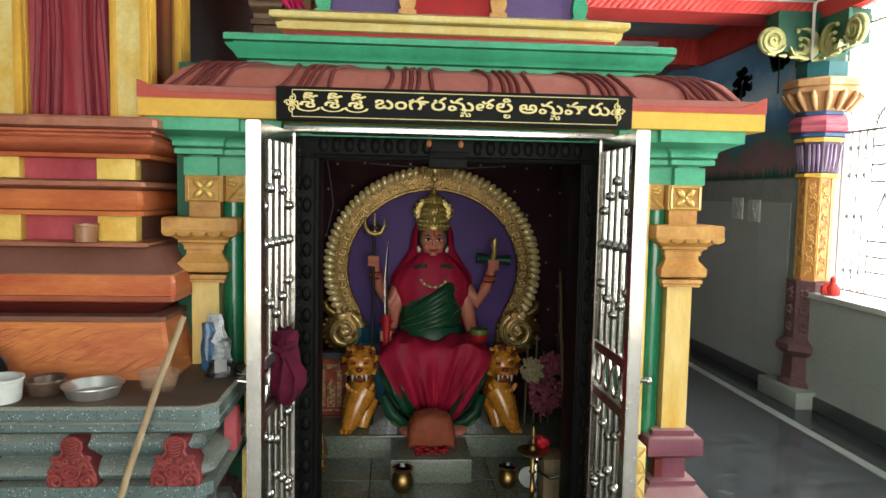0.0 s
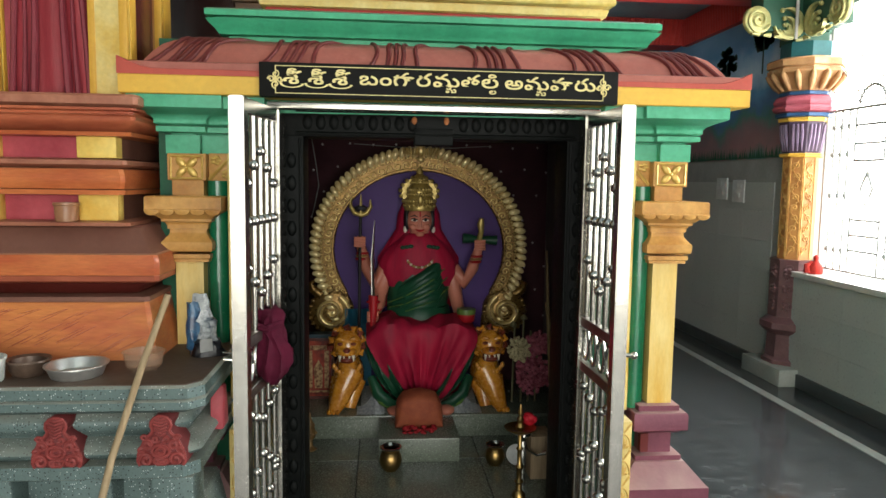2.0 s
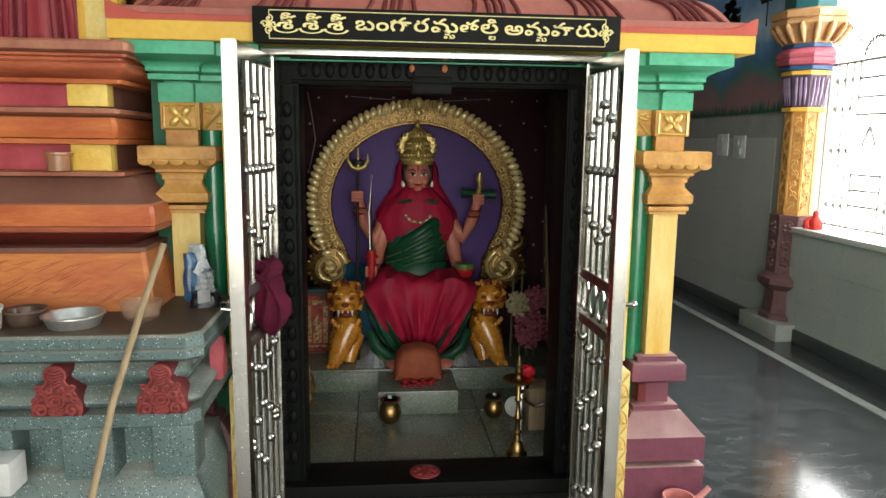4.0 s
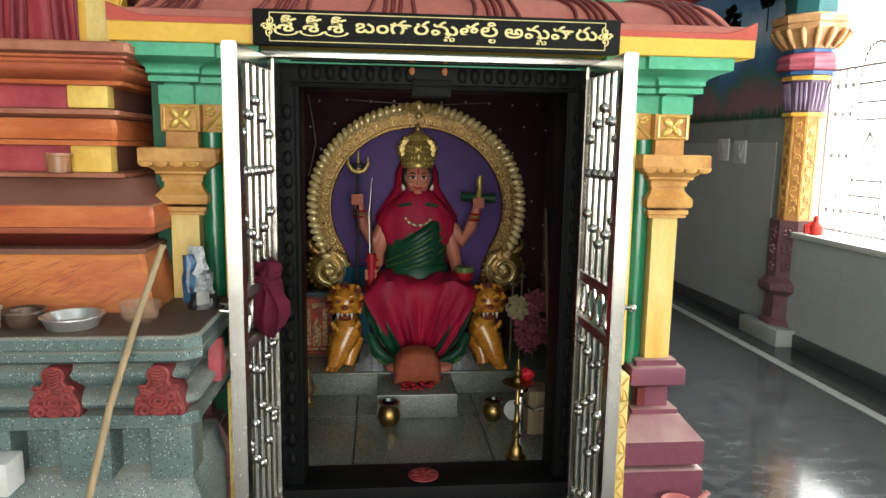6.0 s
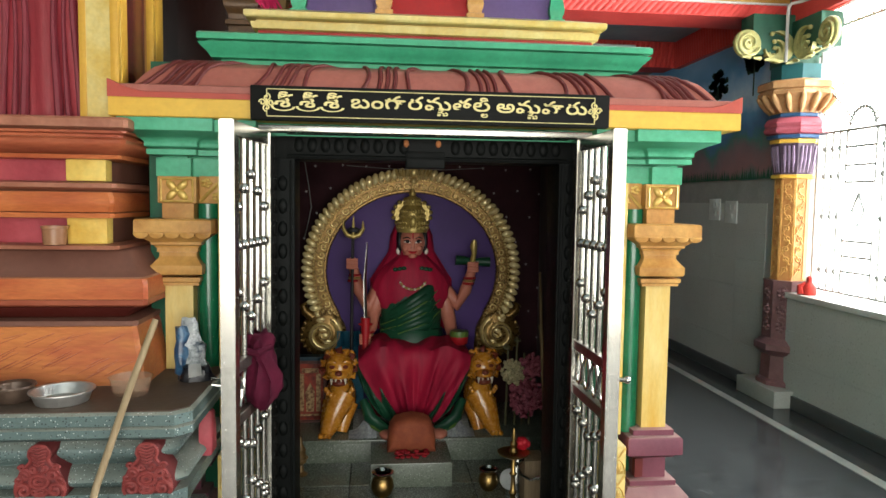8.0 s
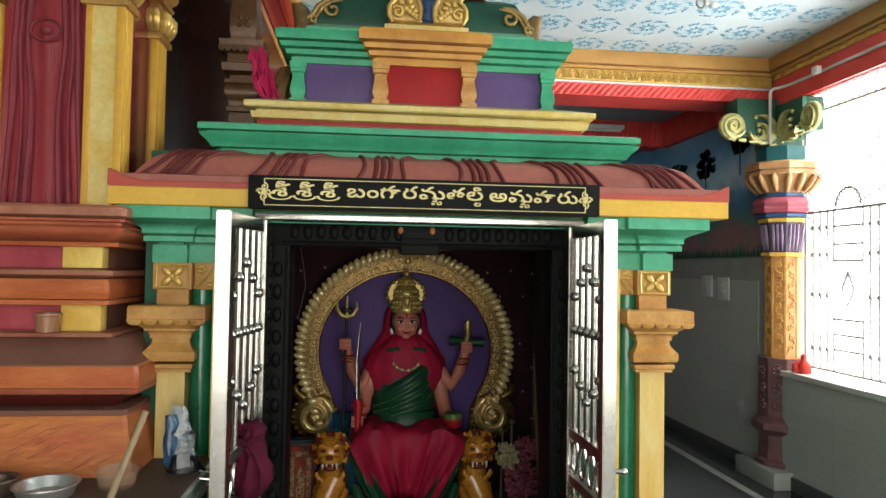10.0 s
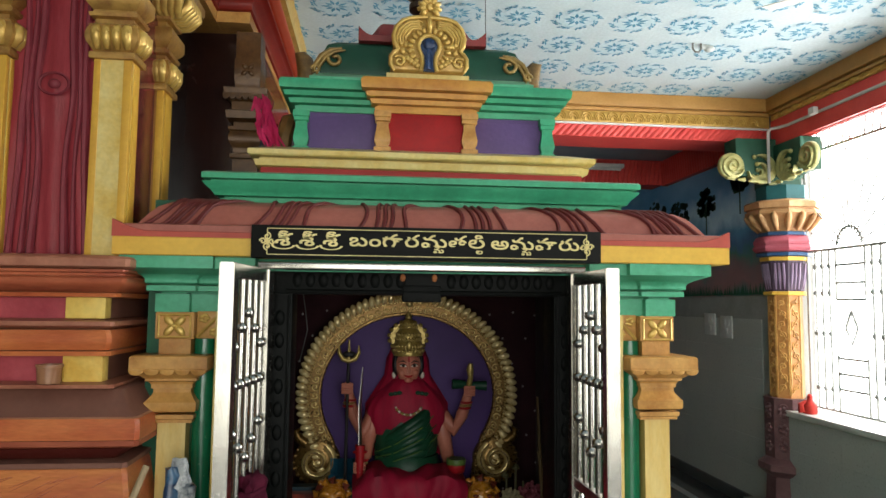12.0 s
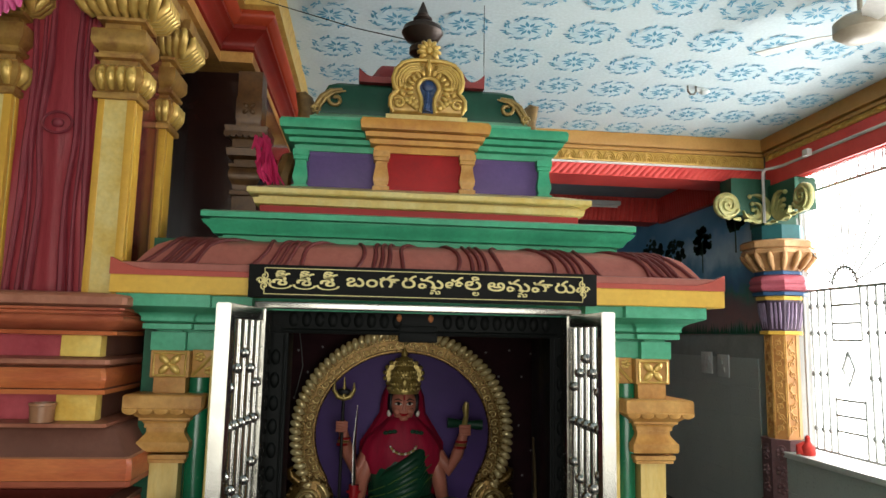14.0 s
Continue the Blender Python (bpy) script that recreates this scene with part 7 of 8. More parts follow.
def lion(cx, s):
    global b
    b = B()
    ball(b, (cx, 1.26, 0.44), (0.085, 0.15, 0.15), 0, 16)
    ball(b, (cx - s * 0.005, 1.17, 0.47), (0.07, 0.075, 0.11), 0, 16)
    tube(b, [(cx - s * 0.02, 1.15, 0.50), (cx + s * 0.02, 1.11, 0.42), (cx + s * 0.05, 1.09, 0.34), (cx + s * 0.065, 1.085, 0.30)], [0.07, 0.062, 0.045, 0.036], 12)
    tube(b, [(cx - s * 0.05, 1.20, 0.44), (cx - s * 0.02, 1.16, 0.36), (cx - s * 0.01, 1.14, 0.30)], [0.05, 0.045, 0.034], 10)
    tube(b, [(cx + s * 0.04, 1.19, 0.45), (cx + s * 0.06, 1.15, 0.35), (cx + s * 0.07, 1.13, 0.30)], [0.05, 0.042, 0.03], 10)
    for dx in (-0.022, 0.0, 0.022):
        ball(b, (cx + s * 0.07 + dx, 1.055, 0.306), (0.015, 0.030, 0.015), 0, 8)
    ball(b, (cx, 1.13, 0.645), (0.075, 0.085, 0.085), 0, 16)
    ball(b, (cx, 1.07, 0.625), (0.052, 0.05, 0.03), 0, 12)
    ball(b, (cx, 1.085, 0.582), (0.045, 0.045, 0.022), 1, 12)
    ball(b, (cx, 1.06, 0.602), (0.048, 0.04, 0.012), 1, 10)
    ball(b, (cx, 1.026, 0.640), (0.020, 0.014, 0.014), 1, 8)
    for t in (-1, 1):
        ball(b, (cx + t * 0.034, 1.055, 0.668), (0.015, 0.010, 0.009), 1, 8)
        tube(b, [(cx + t * 0.014, 1.05, 0.69), (cx + t * 0.036, 1.048, 0.70), (cx + t * 0.058, 1.065, 0.688)], [0.006, 0.011, 0.005], 6)
        tube(b, [(cx + t * 0.034, 1.03, 0.614), (cx + t * 0.036, 1.028, 0.582)], [0.009, 0.002], 6, mi=2)
        tube(b, [(cx + t * 0.014, 1.025, 0.612), (cx + t * 0.014, 1.024, 0.598)], [0.007, 0.003], 6, mi=2)
        ball(b, (cx + t * 0.062, 1.13, 0.715), (0.018, 0.015, 0.026), 0, 8)
    for k in range(11):
        a = radians(-35 + 250 * k / 10)
        tube(b, [(cx + 0.07 * math.cos(a), 1.12, 0.655 + 0.07 * math.sin(a)), (cx + 0.092 * math.cos(a), 1.125, 0.655 + 0.092 * math.sin(a)), (cx + 0.088 * math.cos(a + 0.25), 1.12, 0.655 + 0.088 * math.sin(a + 0.25))], [0.020, 0.018, 0.007], 6, mi=k % 2)
    for k in range(9):
        a = radians(200 + 140 * k / 8)
        ball(b, (cx + 0.072 * math.cos(a), 1.095, 0.56 + 0.06 * math.sin(a)), (0.012, 0.010, 0.016), 0, 7)
    for v in b.verts:
        v.co.y += 0.055
        v.co.z = max(v.co.z, 0.3005)
    return single("lion_statue", b, [LION, LION_DARK, TOOTH], "golden painted lion statue beside the idol", "statue", group="guardian lions", smooth=60)


lion(-0.372, -1)
lion(0.385, 1)

# small things on platform and floor
for s, c in ((-1, -0.245), (1, 0.265)):
    b = B()
    skin(b, [[(c - 0.075 + 0.012 * k, 1.04 + 0.01 * (k % 2), 0.2935 + 0.0), (c - 0.075 + 0.012 * k, 1.13, 0.31 + 0.085 * math.exp(-((k - 6 + 3 * s) / 4) ** 2))] for k in range(13)], closed=False, caps=False)
    bmesh.ops.solidify(b, geom=b.faces[:], thickness=0.004)
    for v in b.verts:
        v.co.y += 0.03
        v.co.z += 0.009
    single("white_cloth", b, material("white_lace", (0.5, 0.52, 0.52), 0.8, second=(0.22, 0.24, 0.26), size=60, bump=0.4), "folded white lace cloth under the idol's feet", "cloth", group="lace cloths")
b = B()
pts = [(-0.125, 0.268), (-0.122, 0.34), (-0.112, 0.39), (-0.085, 0.425), (-0.045, 0.436), (0.0, 0.442), (0.045, 0.434), (0.082, 0.420), (0.102, 0.385), (0.11, 0.34), (0.112, 0.268)]
pts = [(x, z + 0.028) for x, z in pts]
plate(b, pts, 0.86, 0.99, rim=0.03)
stone = thing("turmeric_stone", (-0.01, 0.92, 0.296), "upright stone smeared with orange turmeric and vermilion", "sacred stone")
part("slab", b, material("orange_smeared_stone", (0.26, 0.065, 0.025), 0.75, second=(0.16, 0.03, 0.015), size=14, bump=0.6), stone)
b = B()
rng = random.Random(5)
for k in range(34):
    ball(b, (rng.uniform(-0.08, 0.07), rng.uniform(0.80, 0.86), 0.300 + rng.uniform(0, 0.022)), (0.014, 0.012, 0.007), 0, 6)
single("red_petals", b, material("red_flower", (0.28, 0.008, 0.014), 0.6), "scattered red flower petals on the block", "petals", "stuff")


def pot(x, y, k, label):
    p = thing("brass_pot", (x, y, FZ), label, "pot", "brass water pots")
    q = B()
    lathe(q, [(0.030 * k, FZ), (0.046 * k, FZ + 0.02 * k), (0.055 * k, FZ + 0.05 * k), (0.047 * k, FZ + 0.082 * k), (0.034 * k, FZ + 0.095 * k), (0.036 * k, FZ + 0.105 * k)], (x, y, 0), 26)
    part("body", q, BRASS, p)
    q = B()
    lathe(q, [(0.035 * k, FZ + 0.105 * k), (0.050 * k, FZ + 0.110 * k), (0.052 * k, FZ + 0.116 * k), (0.044 * k, FZ + 0.118 * k), (0.030 * k, FZ + 0.100 * k), (0.0, FZ + 0.098 * k)], (x, y, 0), 26)
    part("rim", q, STEEL, p, "shiny flared rim")


pot(-0.15, 0.665, 0.97, "round brass water pot with flared rim on the floor")
pot(0.345, 0.70, 0.86, "small brass water pot behind the oil lamp")
lamp = thing("oil_lamp", (0.375, 0.29, FZ), "tall brass oil lamp with a shallow bowl and finial", "oil lamp")
b = B()
lathe(b, [(0.042, 0.0), (0.044, 0.008), (0.030, 0.02), (0.026, 0.05), (0.014, 0.062), (0.012, 0.09), (0.020, 0.10), (0.011, 0.11), (0.010, 0.15), (0.018, 0.162), (0.010, 0.172), (0.009, 0.23), (0.016, 0.24), (0.009, 0.25), (0.010, 0.31)], (0.375, 0.29, FZ), 20)
part("stem", b, BRASS, lamp)
b = B()
lathe(b, [(0.012, 0.305), (0.04, 0.312), (0.064, 0.326), (0.066, 0.332), (0.05, 0.328), (0.012, 0.318)], (0.375, 0.29, FZ), 24)
part("bowl", b, BRASS, lamp)
b = B()
lathe(b, [(0.012, 0.318), (0.020, 0.335), (0.012, 0.35), (0.016, 0.365), (0.007, 0.38), (0.011, 0.39), (0.003, 0.43)], (0.375, 0.29, FZ), 16)
part("finial", b, BRASS, lamp)
b = B()
lathe(b, [(0.0, 0.0), (0.018, 0.004), (0.026, 0.025), (0.014, 0.05), (0.0, 0.056)], (0.42, 0.33, 0.505), 12)
for k in range(6):
    ball(b, (0.42 + 0.018 * math.cos(k), 0.325 + 0.012 * math.sin(k), 0.53 + 0.006 * (k % 3)), (0.016, 0.013, 0.016), 0, 8)
part("hibiscus", b, material("red_hibiscus", (0.45, 0.008, 0.02), 0.55), lamp, "red flower on the lamp")
b = B()
tube(b, [(0.43, 0.47, FZ + 0.20), (0.45, 0.47, FZ + 0.16), (0.49, 0.47, FZ + 0.135), (0.53, 0.46, FZ + 0.15)], [0.006, 0.006, 0.006, 0.010], 8)
lathe(b, [(0.006, 0.0), (0.032, 0.03), (0.030, 0.045), (0.0, 0.046)], (0.43, 0.47, FZ + 0.20), 14)
box(b, 0.42, 0.44, 0.46, 0.48, FZ, FZ + 0.20, 0.003)
single("hand_lamp", b, STEEL, "small steel hand lamp on its stand beside the oil lamp", "hand lamp")
b = B()
box(b, 0.475, 0.575, 0.52, 0.66, FZ, FZ + 0.20, 0.005)
single("wooden_stool_box", b, material("weathered_wood", (0.30, 0.22, 0.13), 0.7, second=(0.16, 0.11, 0.06), size=6, streak=(8, 8, 0.6), bump=0.4), "weathered wooden box standing on the sanctum floor", "box")
b = B()
lathe(b, [(0.034, 0.0), (0.036, 0.006), (0.016, 0.018), (0.012, 0.05), (0.026, 0.062), (0.030, 0.085), (0.022, 0.115), (0.026, 0.125), (0.010, 0.15), (0.004, 0.19)], (-0.545, 0.93, FZ), 16)
for k in range(8):
    a = 2 * math.pi * k / 8
    ball(b, (-0.545 + 0.029 * math.cos(a), 0.93 + 0.029 * math.sin(a), FZ + 0.085), 0.008, seg=6)
single("incense_stand", b, GOLD_DARK, "small dark brass incense stand on the sanctum floor", "incense stand")
b = B()
lathe(b, [(0.0, 0.0), (0.032, 0.003), (0.046, 0.011), (0.049, 0.012), (0.047, 0.015), (0.031, 0.007), (0.0, 0.005)], (0, 0, 0), 24)
for v in b.verts:
    x, y, z = v.co
    v.co = (0.445 + x, 0.70 - 0.86 * z + 0.51 * y, FZ + 0.043 + 0.86 * y + 0.51 * z)
    v.co.z = max(v.co.z, FZ + 0.0005)
single("white_saucer", b, material("white_enamel", (0.62, 0.63, 0.60), 0.3), "white enamel saucer leaning behind the oil lamp", "saucer")
# framed picture
pic = thing("framed_picture", (-0.54, 1.36, 0.300), "framed devotional print with brown frame standing on the platform", "picture")
b = B()
for q in ((-0.63, -0.612), (-0.468, -0.45)):
    box(b, q[0], q[1], 1.355, 1.38, 0.300, 0.645, 0.004)
for q in ((0.295, 0.312), (0.627, 0.645)):
    box(b, -0.612, -0.468, 1.355, 1.38, q[0], q[1], 0.004)
part("frame", b, material("brown_frame", (0.12, 0.04, 0.03), 0.4), pic)
b = B()
box(b, -0.612, -0.468, 1.368, 1.376, 0.312, 0.627)
part("print", b, material("faded_print", (0.32, 0.045, 0.022), 0.4, second=(0.10, 0.018, 0.012), size=22, spread=0.3), pic, "faded red brown print")
b = B()
for x in (-0.585, -0.495):
    box(b, x - 0.012, x + 0.012, 1.364, 1.368, 0.36, 0.57)
box(b, -0.60, -0.48, 1.364, 1.368, 0.335, 0.345)
plate(b, [(-0.56, 0.36), (-0.52, 0.36), (-0.515, 0.47), (-0.54, 0.52), (-0.565, 0.47)], 1.362, 1.368)
box(b, -0.585, -0.495, 1.364, 1.368, 0.575, 0.60)
part("print_shape", b, material("pale_print", (0.40, 0.26, 0.12), 0.5, second=(0.14, 0.05, 0.02), size=60, spread=0.2), pic, "plain pale printed shapes")
b = B()
box(b, -0.66, -0.44, 1.34, 1.42, 0.648, 0.668, 0.003)
box(b, -0.655, -0.635, 1.36, 1.42, 0.300, 0.648)
single("blue_stand", b, material("dark_blue_stand", (0.02, 0.05, 0.07), 0.5), "narrow dark blue stand over the picture", "stand")
b = B()
skin(b, [[(-0.40 + 0.02 * k, 1.46 + 0.006 * math.sin(k * 2), 0.70), (-0.40 + 0.02 * k, 1.45 + 0.012 * math.sin(k * 2.3), 0.79)] for k in range(8)], closed=False, caps=False)
bmesh.ops.solidify(b, geom=b.faces[:], thickness=0.01)
box(b, -0.41, -0.25, 1.47, 1.49, 0.300, 0.70)
single("blue_cloth", b, material("teal_blue_cloth", (0.02, 0.14, 0.22), 0.6), "teal blue folded cloth behind the idol", "cloth")
# flowers and chains at the side
vase = thing("flower_bunch", (0.62, 1.25, 0.300), "dried pink and cream flower bunch with metal rods", "flowers")
FLOW = [material("dusty_pink_flower", (0.34, 0.09, 0.12), 0.75, second=(0.20, 0.04, 0.07), size=40), material("cream_flower", (0.42, 0.36, 0.20), 0.7), material("olive_stem", (0.10, 0.09, 0.04), 0.6)]
rng = random.Random(11)
for i, (x, y, z, r, m, n, nm) in enumerate(((0.635, 1.20, 0.475, 0.092, 0, 260, "pink_flower"), (0.555, 1.22, 0.60, 0.058, 1, 130, "cream_flower"), (0.665, 1.25, 0.63, 0.06, 0, 110, "pink_flower"))):
    b = B()
    for k in range(n):
        d = Vector((rng.gauss(0, 1), rng.gauss(0, 1), rng.gauss(0, 1))).normalized() * r * rng.uniform(0.5, 1.05)
        ball(b, (x + d.x, y + d.y, z + d.z * 1.15), (0.014, 0.012, 0.010), 0, 6, rot=Euler((rng.random() * 3, rng.random() * 3, 0)).to_matrix())
    part(nm, b, FLOW[m], vase)["kind"] = "stuff"
b = B()
for x, z in ((0.53, 0.72), (0.58, 0.76), (0.62, 0.70), (0.66, 0.58)):
    tube(b, [(x, 1.26, 0.300), (x + 0.008, 1.26, z)], 0.006, 6)
for x, z in ((0.53, 0.72), (0.588, 0.76)):
    lathe(b, [(0.005, 0.0), (0.02, 0.006), (0.02, 0.014), (0.006, 0.03)], (x, 1.26, z), 12)
part("stem", b, FLOW[2], vase)
b = B()
for k in range(22):
    t = k / 21
    ball(b, (0.70 + 0.03 * t, 1.20, 0.86 - 0.26 * t), (0.011, 0.009, 0.011), 0, 6)
part("bead_string", b, FLOW[1], vase, "hanging bead string")
b = B()
tube(b, [(0.72, 1.10, 0.300), (0.70, 1.16, 0.75), (0.69, 1.20, 1.15)], [0.014, 0.010, 0.006], 7)
single("wooden_staff", b, material("dry_cane", (0.22, 0.15, 0.07), 0.7), "thin cane staff leaning in the sanctum corner", "staff")
b = B()
tube(b, [(-0.60, 1.66, 1.75), (-0.575, 1.655, 1.60), (-0.56, 1.655, 1.48), (-0.585, 1.655, 1.36), (-0.60, 1.655, 1.30)], 0.003, 5)
tube(b, [(-0.35, 1.47, 1.715), (-0.1, 1.465, 1.70), (0.2, 1.465, 1.70), (0.42, 1.47, 1.715)], 0.002, 5)
single("hanging_wire", b, material("grey_wire", (0.25, 0.25, 0.25), 0.5), "thin grey wire hanging on the backcloth", "wire")

# ---- things on the temple ledge and gate ----
LZ = 0.925


def bowl(name, x, y, prof, m, label, cat, seg=28):
    q = B()
    lathe(q, prof, (x, y, LZ), seg)
    return single(name, q, m, label, cat)


bowl("steel_plate", -1.095, -0.335, [(0.062, 0.0), (0.070, 0.004), (0.082, 0.034), (0.088, 0.036), (0.088, 0.040), (0.080, 0.039), (0.066, 0.010), (0.0, 0.008)], material("bright_aluminium", (0.66, 0.66, 0.63), 0.36, 0.85, second=(0.48, 0.48, 0.46), size=12), "deep stainless steel plate on the stone ledge", "plate", 36)
bowl("black_bowl", -1.238, -0.32, [(0.040, 0.0), (0.052, 0.02), (0.056, 0.045), (0.062, 0.047), (0.060, 0.052), (0.050, 0.046), (0.042, 0.015), (0.0, 0.012)], material("sooty_metal", (0.16, 0.105, 0.075), 0.4, 0.5, second=(0.06, 0.04, 0.03), size=16, bump=0.3), "sooty dark metal bowl on the ledge", "bowl")
bowl("white_tub", -1.332, -0.39, [(0.052, 0.0), (0.056, 0.01), (0.060, 0.062), (0.064, 0.064), (0.064, 0.072), (0.057, 0.072), (0.052, 0.02), (0.0, 0.016)], material("white_plastic", (0.60, 0.64, 0.60), 0.45), "white round plastic tub on the ledge", "tub")
cl = material("clear_plastic", (0.55, 0.36, 0.24), 0.25, bump=0.05)
cl.node_tree.nodes["Principled BSDF"].inputs["Alpha"].default_value = 0.32
bowl("clear_bowl", -0.925, -0.27, [(0.040, 0.0), (0.052, 0.015), (0.060, 0.055), (0.064, 0.058), (0.058, 0.060), (0.050, 0.02), (0.0, 0.006)], cl, "clear plastic bowl lying on the ledge", "bowl")
b = B()
lathe(b, [(0.034, 0.0), (0.037, 0.05), (0.040, 0.052), (0.040, 0.06), (0.035, 0.06), (0.031, 0.01), (0.0, 0.008)], (-1.215, -0.085, 1.369), 20)
cup_mat = material("brown_clear_plastic", (0.42, 0.20, 0.10), 0.3)
cup_mat.node_tree.nodes["Principled BSDF"].inputs["Alpha"].default_value = 0.8
single("clear_cup", b, cup_mat, "small brownish plastic cup on a moulding shelf", "cup")
b = B()
tube(b, [(-1.075, -0.62, 0.02), (-1.00, -0.585, 0.42), (-0.93, -0.53, 0.75), (-0.86, -0.47, 1.0), (-0.80, -0.43, 1.185)], [0.010, 0.0105, 0.010, 0.0095, 0.009], 10)
single("wooden_stick", b, material("bare_pale_wood", (0.36, 0.27, 0.16), 0.65, second=(0.24, 0.17, 0.09), size=6, streak=(6, 6, 0.7), bump=0.4), "long pale wooden stick leaning on the plinth", "stick")
b = B()
box(b, -1.36, -1.215, -0.52, -0.425, 0.49, 0.588, 0.008)
sb = single("switch_box", b, material("white_switch_plastic", (0.66, 0.66, 0.62), 0.4), "white plastic switch box fixed at the plinth", "switch box")
b = B()
box(b, -1.34, -1.25, -0.5215, -0.5195, 0.505, 0.575, 0.001)
part("cover_line", b, material("grey_plastic_line", (0.40, 0.42, 0.42), 0.5), sb)
# printed plastic bag
bag = thing("printed_bag", (-0.785, -0.09, LZ), "crumpled blue and white printed plastic packet on the ledge", "packet")


def crumpled(rows, amount, freq, seg=28):
    """A soft bag of ellipse rows (x, y, z, rx, ry), crumpled."""
    q, out = B(), []
    for x, y, z, rx, ry in rows:
        out.append([Vector((x + rx * math.cos(a), y + ry * math.sin(a), z)) for a in (2 * math.pi * i / seg for i in range(seg))])
    out = [[p + amount * noise.noise_vector(p * freq) for p in lp] for lp in out]
    for lp in out:
        for p in lp:
            p.z = max(p.z, LZ + 0.001)
    skin(q, out)
    return q


part("packet", crumpled([(-0.782 - 0.022 * t, -0.10 + 0.02 * t, LZ + 0.20 * t, 0.052 * (1 - 0.55 * t ** 2), 0.026 * (1 - 0.6 * t)) for t in (i / 9 for i in range(10))], 0.016, 30),
     material("pale_packet_film", (0.40, 0.42, 0.42), 0.25, second=(0.025, 0.04, 0.06), size=26, spread=0.25, bump=0.4), bag, smooth=25)
part("blue_print", crumpled([(-0.812 - 0.012 * t, -0.112 + 0.02 * t, LZ + 0.03 + 0.145 * t, 0.026 * (1 - 0.3 * t), 0.020) for t in (i / 6 for i in range(7))], 0.014, 34, 18),
     material("navy_print", (0.012, 0.035, 0.085), 0.3, second=(0.04, 0.12, 0.22), size=30, spread=0.2), bag, "navy blue printed side", 25)
part("black_base", crumpled([(-0.775, -0.105, LZ + 0.055 * t, 0.060 * (1 - 0.3 * t), 0.034) for t in (i / 4 for i in range(5))], 0.014, 30, 20),
     material("black_film", (0.008, 0.008, 0.011), 0.3), bag, "black crumpled lower film", 25)
b = B()
skin(b, [[(-0.788 + 0.040 * u, -0.146 - 0.004 * math.sin(5 * u + 3 * t), LZ + 0.020 + 0.042 * t + 0.006 * u) for u in (0, 0.25, 0.5, 0.75, 1)] for t in (0, 0.33, 0.66, 1)], closed=False, caps=False)
bmesh.ops.solidify(b, geom=b.faces[:], thickness=0.002)
part("label_patch", b, material("white_patch", (0.62, 0.62, 0.60), 0.4), bag, "white printed patch")

# maroon cloth tied to the gate
cloth = thing("tied_cloth", (-0.55, -0.16, 1.08), "dark maroon cloth tied round the gate rail", "cloth")
MC = material("maroon_cotton", (0.085, 0.006, 0.022), 0.85, second=(0.045, 0.003, 0.012), size=14, bump=0.5)
MC.node_tree.nodes["Principled BSDF"].inputs["Specular IOR Level"].default_value = 0.15
b = B()
loops = []
for j, (z, w, d, x) in enumerate(((1.09, 0.036, 0.06, -0.575), (1.068, 0.044, 0.068, -0.57), (1.04, 0.032, 0.055, -0.565), (1.005, 0.046, 0.066, -0.56), (0.96, 0.054, 0.078, -0.555), (0.915, 0.054, 0.080, -0.552), (0.88, 0.044, 0.068, -0.556), (0.86, 0.028, 0.045, -0.56))):
    loops.append([(x + w * math.cos(a) * (1 + 0.16 * math.cos(7 * a + 1.2 * j * 0.3)), -0.17 + d * math.sin(a) * (1 + 0.12 * math.cos(9 * a + 0.4 * j)), z + 0.012 * math.cos(3 * a)) for a in (2 * math.pi * i / 48 for i in range(48))])
loops = [[tuple(Vector(p) + 0.022 * noise.noise_vector(Vector(p) * 30)) for p in lp] for lp in loops]
skin(b, loops)
part("hanging_fold", b, MC, cloth, smooth=70)
b = B()
tube(b, [(-0.60, -0.24, 1.055), (-0.555, -0.25, 1.045), (-0.525, -0.18, 1.05), (-0.53, -0.10, 1.06)], 0.012, 7)
part("knot", b, MC, cloth)
# pink ribbon cluster by the tower
b = B()
rng = random.Random(21)
for k in range(64):
    t = rng.random()
    x, y, z = -0.705 + 0.05 * t + rng.uniform(-0.03, 0.04), 0.66 - 0.08 * t + rng.uniform(-0.03, 0.03), 2.56 - 0.20 * t
    l, a = rng.uniform(0.05, 0.10), rng.uniform(-0.25, 0.6)
    tube(b, [(x, y, z), (x + 0.4 * l * math.sin(a) + rng.uniform(-0.01, 0.01), y - 0.02, z - 0.5 * l), (x + l * math.sin(a), y - 0.025, max(2.292, z - l))], [0.006, 0.011, 0.004], 5, flat=0.25)
single("pink_garland", b, material("bright_pink_ribbon", (0.62, 0.03, 0.13), 0.5, second=(0.46, 0.015, 0.07), size=20), "bright pink ribbon garland beside the tower", "garland", "stuff")
b = B()
for k in range(7):
    tube(b, [(-0.62 + 0.004 * k, 0.64, 2.30), (-0.60, 0.645, 2.36), (-0.575, 0.65, 2.45), (-0.555, 0.66, 2.47)], [0.03, 0.04, 0.035, 0.015], 8)
single("gold_side_scroll", b, GOLD_DARK, "dull gold carved scroll beside the tower", "ornament")
b = B()
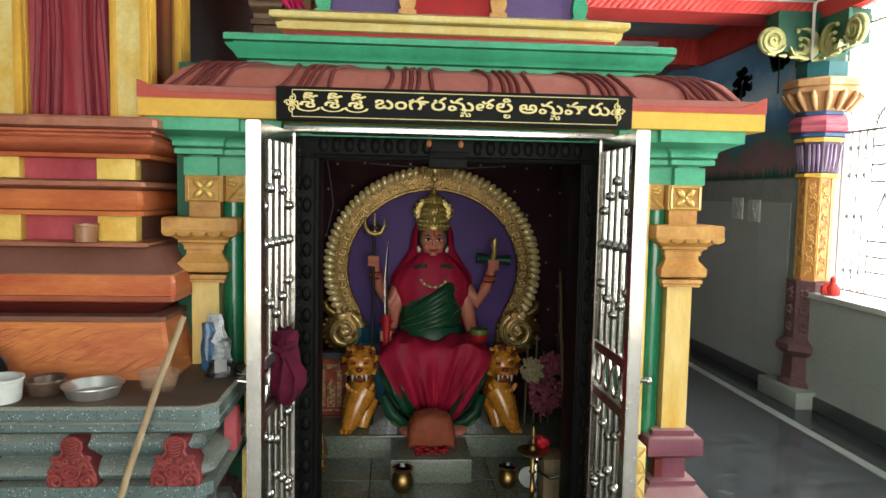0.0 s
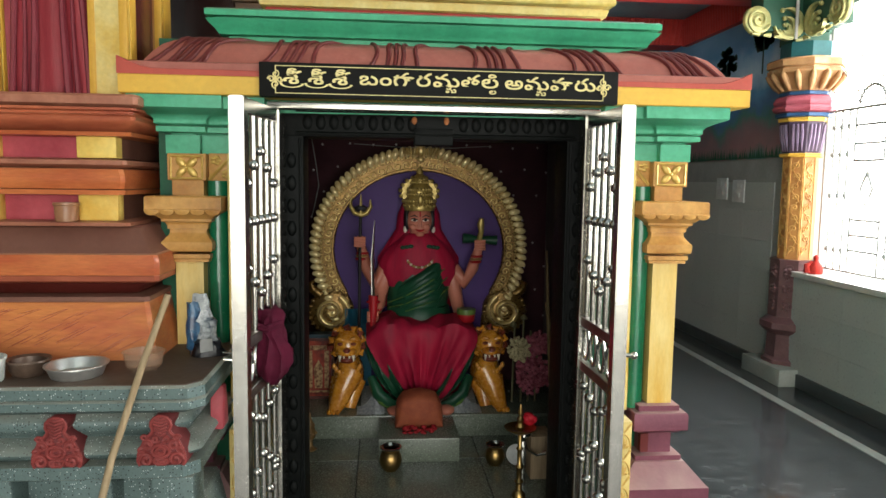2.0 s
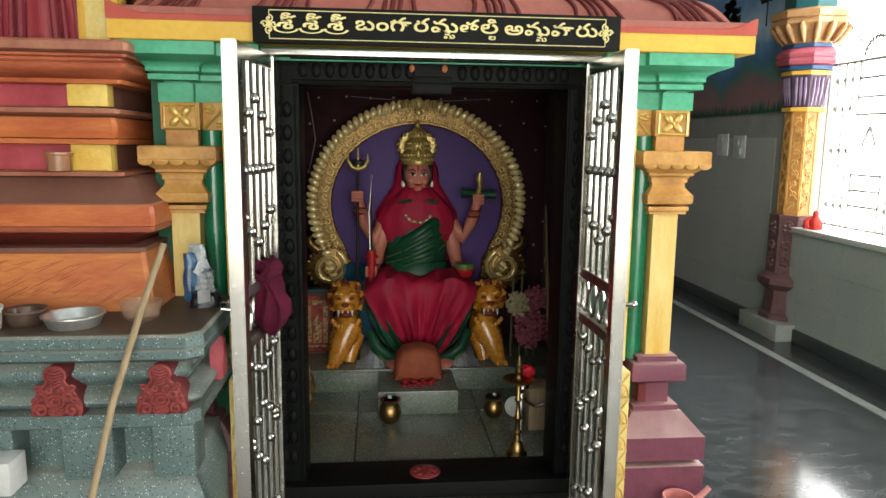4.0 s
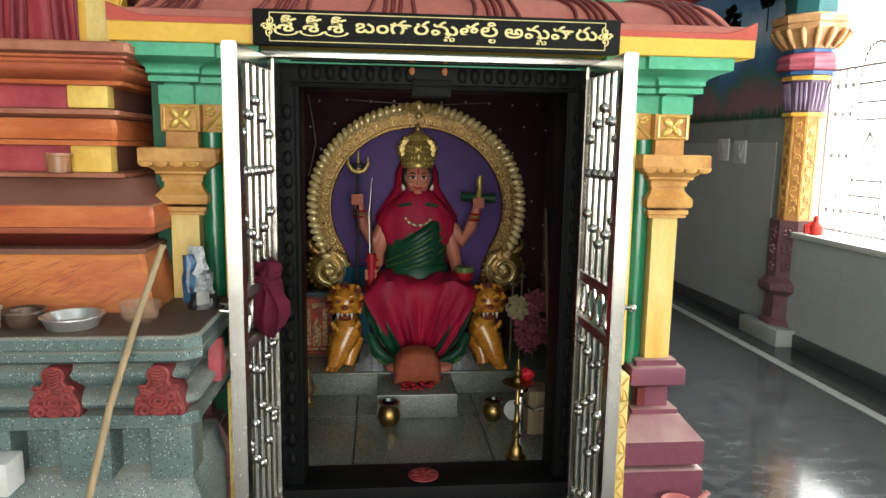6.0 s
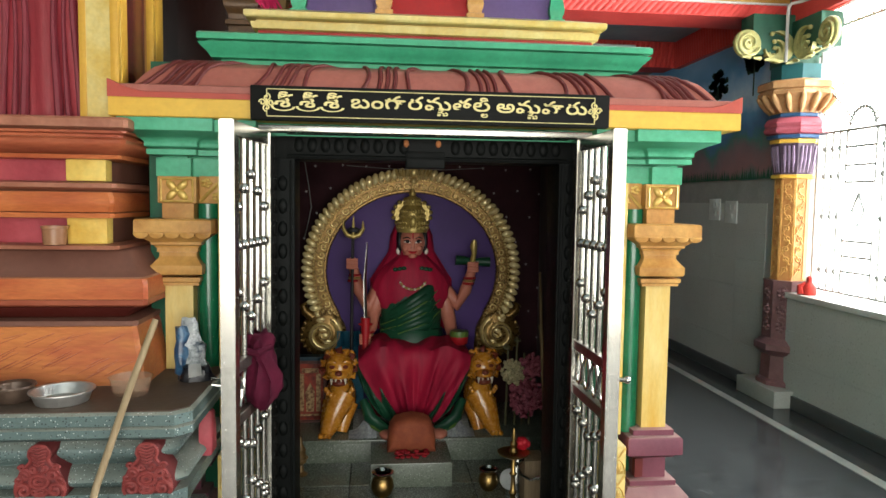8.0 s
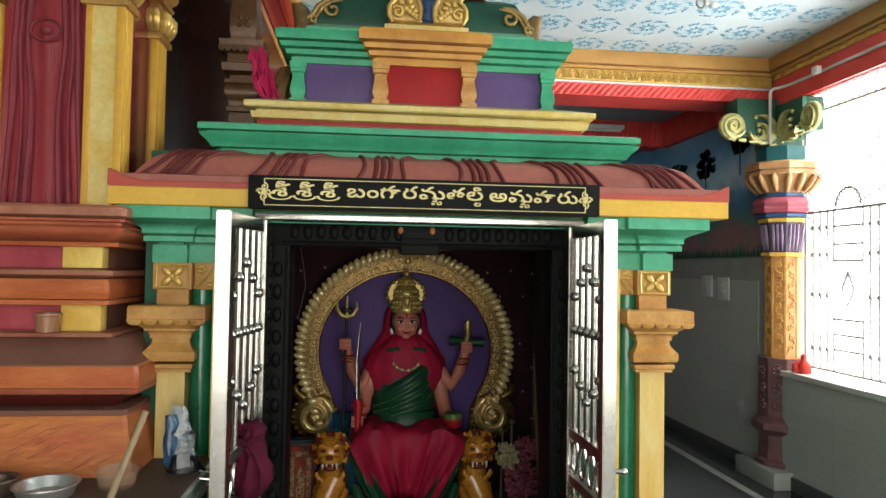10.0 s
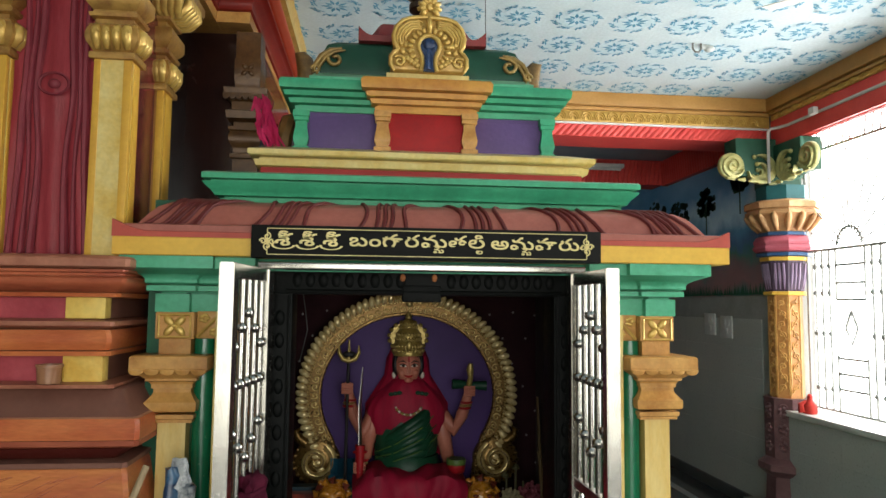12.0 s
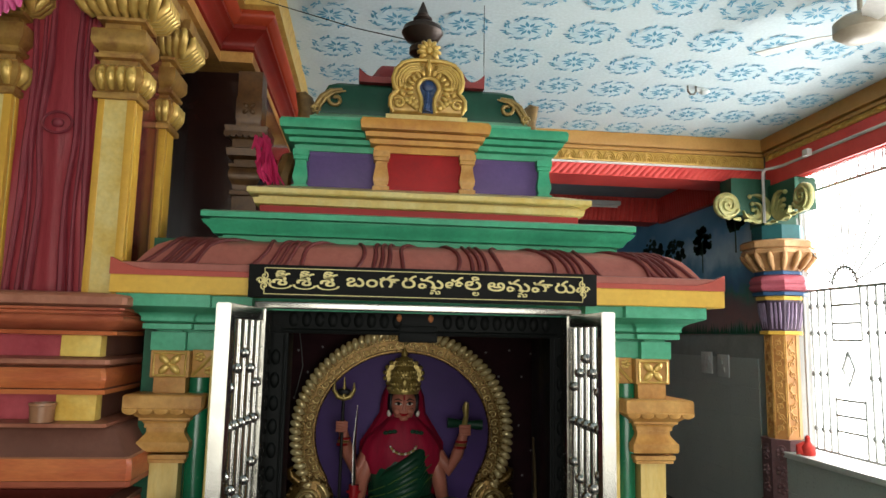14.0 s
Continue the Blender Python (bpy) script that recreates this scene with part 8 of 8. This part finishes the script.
tube(b, [(-0.75, 0.7, 3.22), (-0.3, 0.72, 3.12), (0.0, 0.74, 3.08)], 0.0025, 5)
tube(b, [(0.325, 0.75, 3.298), (0.326, 0.75, 3.0), (0.33, 0.75, 2.82)], 0.0015, 5)
single("thin_wire", b, material("dark_wire", (0.05, 0.05, 0.05), 0.5), "thin dark wire strung to the finial", "wire")
b = B()
lathe(b, [(0.0, 0.0), (0.045, 0.004), (0.058, 0.022), (0.060, 0.024), (0.056, 0.026), (0.042, 0.010), (0.0, 0.008)], (0, 0, 0), 28)
for v in b.verts:
    x, y, z = v.co
    v.co = (-1.45 + x, -0.215 - z - 0.1 * y, 0.985 + y)
single("black_pan", b, material("black_iron", (0.012, 0.011, 0.011), 0.5), "black round iron pan leaning on the orange base", "pan")

# pink cloth tied high on the temple pillar
b = B()
rng = random.Random(8)
for k in range(9):
    x = -1.50 + 0.012 * k
    tube(b, [(x, -0.105 - 0.006 * (k % 3), 2.86), (x + rng.uniform(-0.01, 0.01), -0.13, 2.77), (x + 0.014 * math.sin(k), -0.12, 2.63 + 0.012 * k)], [0.012, 0.022, 0.006], 6, flat=0.35)
single("pink_cloth", b, material("pink_satin", (0.62, 0.09, 0.25), 0.4, second=(0.46, 0.05, 0.16), size=12), "bright pink satin cloth hanging from the pillar top", "cloth")

# pink plastic jug standing before the pedestal
mug = thing("plastic_jug", (0.885, -0.15, 0.0), "pink plastic jug with a stub handle on the floor", "jug")
MUG_PINK = material("pink_plastic", (0.56, 0.22, 0.20), 0.4, second=(0.48, 0.17, 0.16), size=12)
b = B()
lathe(b, [(0.044, 0.0), (0.048, 0.006), (0.053, 0.198), (0.058, 0.200), (0.058, 0.209), (0.052, 0.209), (0.045, 0.012), (0.0, 0.010)], (0.885, -0.15, 0.0), 28)
part("cup", b, MUG_PINK, mug)
b = B()
tube(b, [(0.938, -0.15, 0.188), (0.968, -0.15, 0.206), (1.0, -0.15, 0.240)], [0.011, 0.011, 0.010], 10, flat=0.6)
part("handle", b, MUG_PINK, mug)
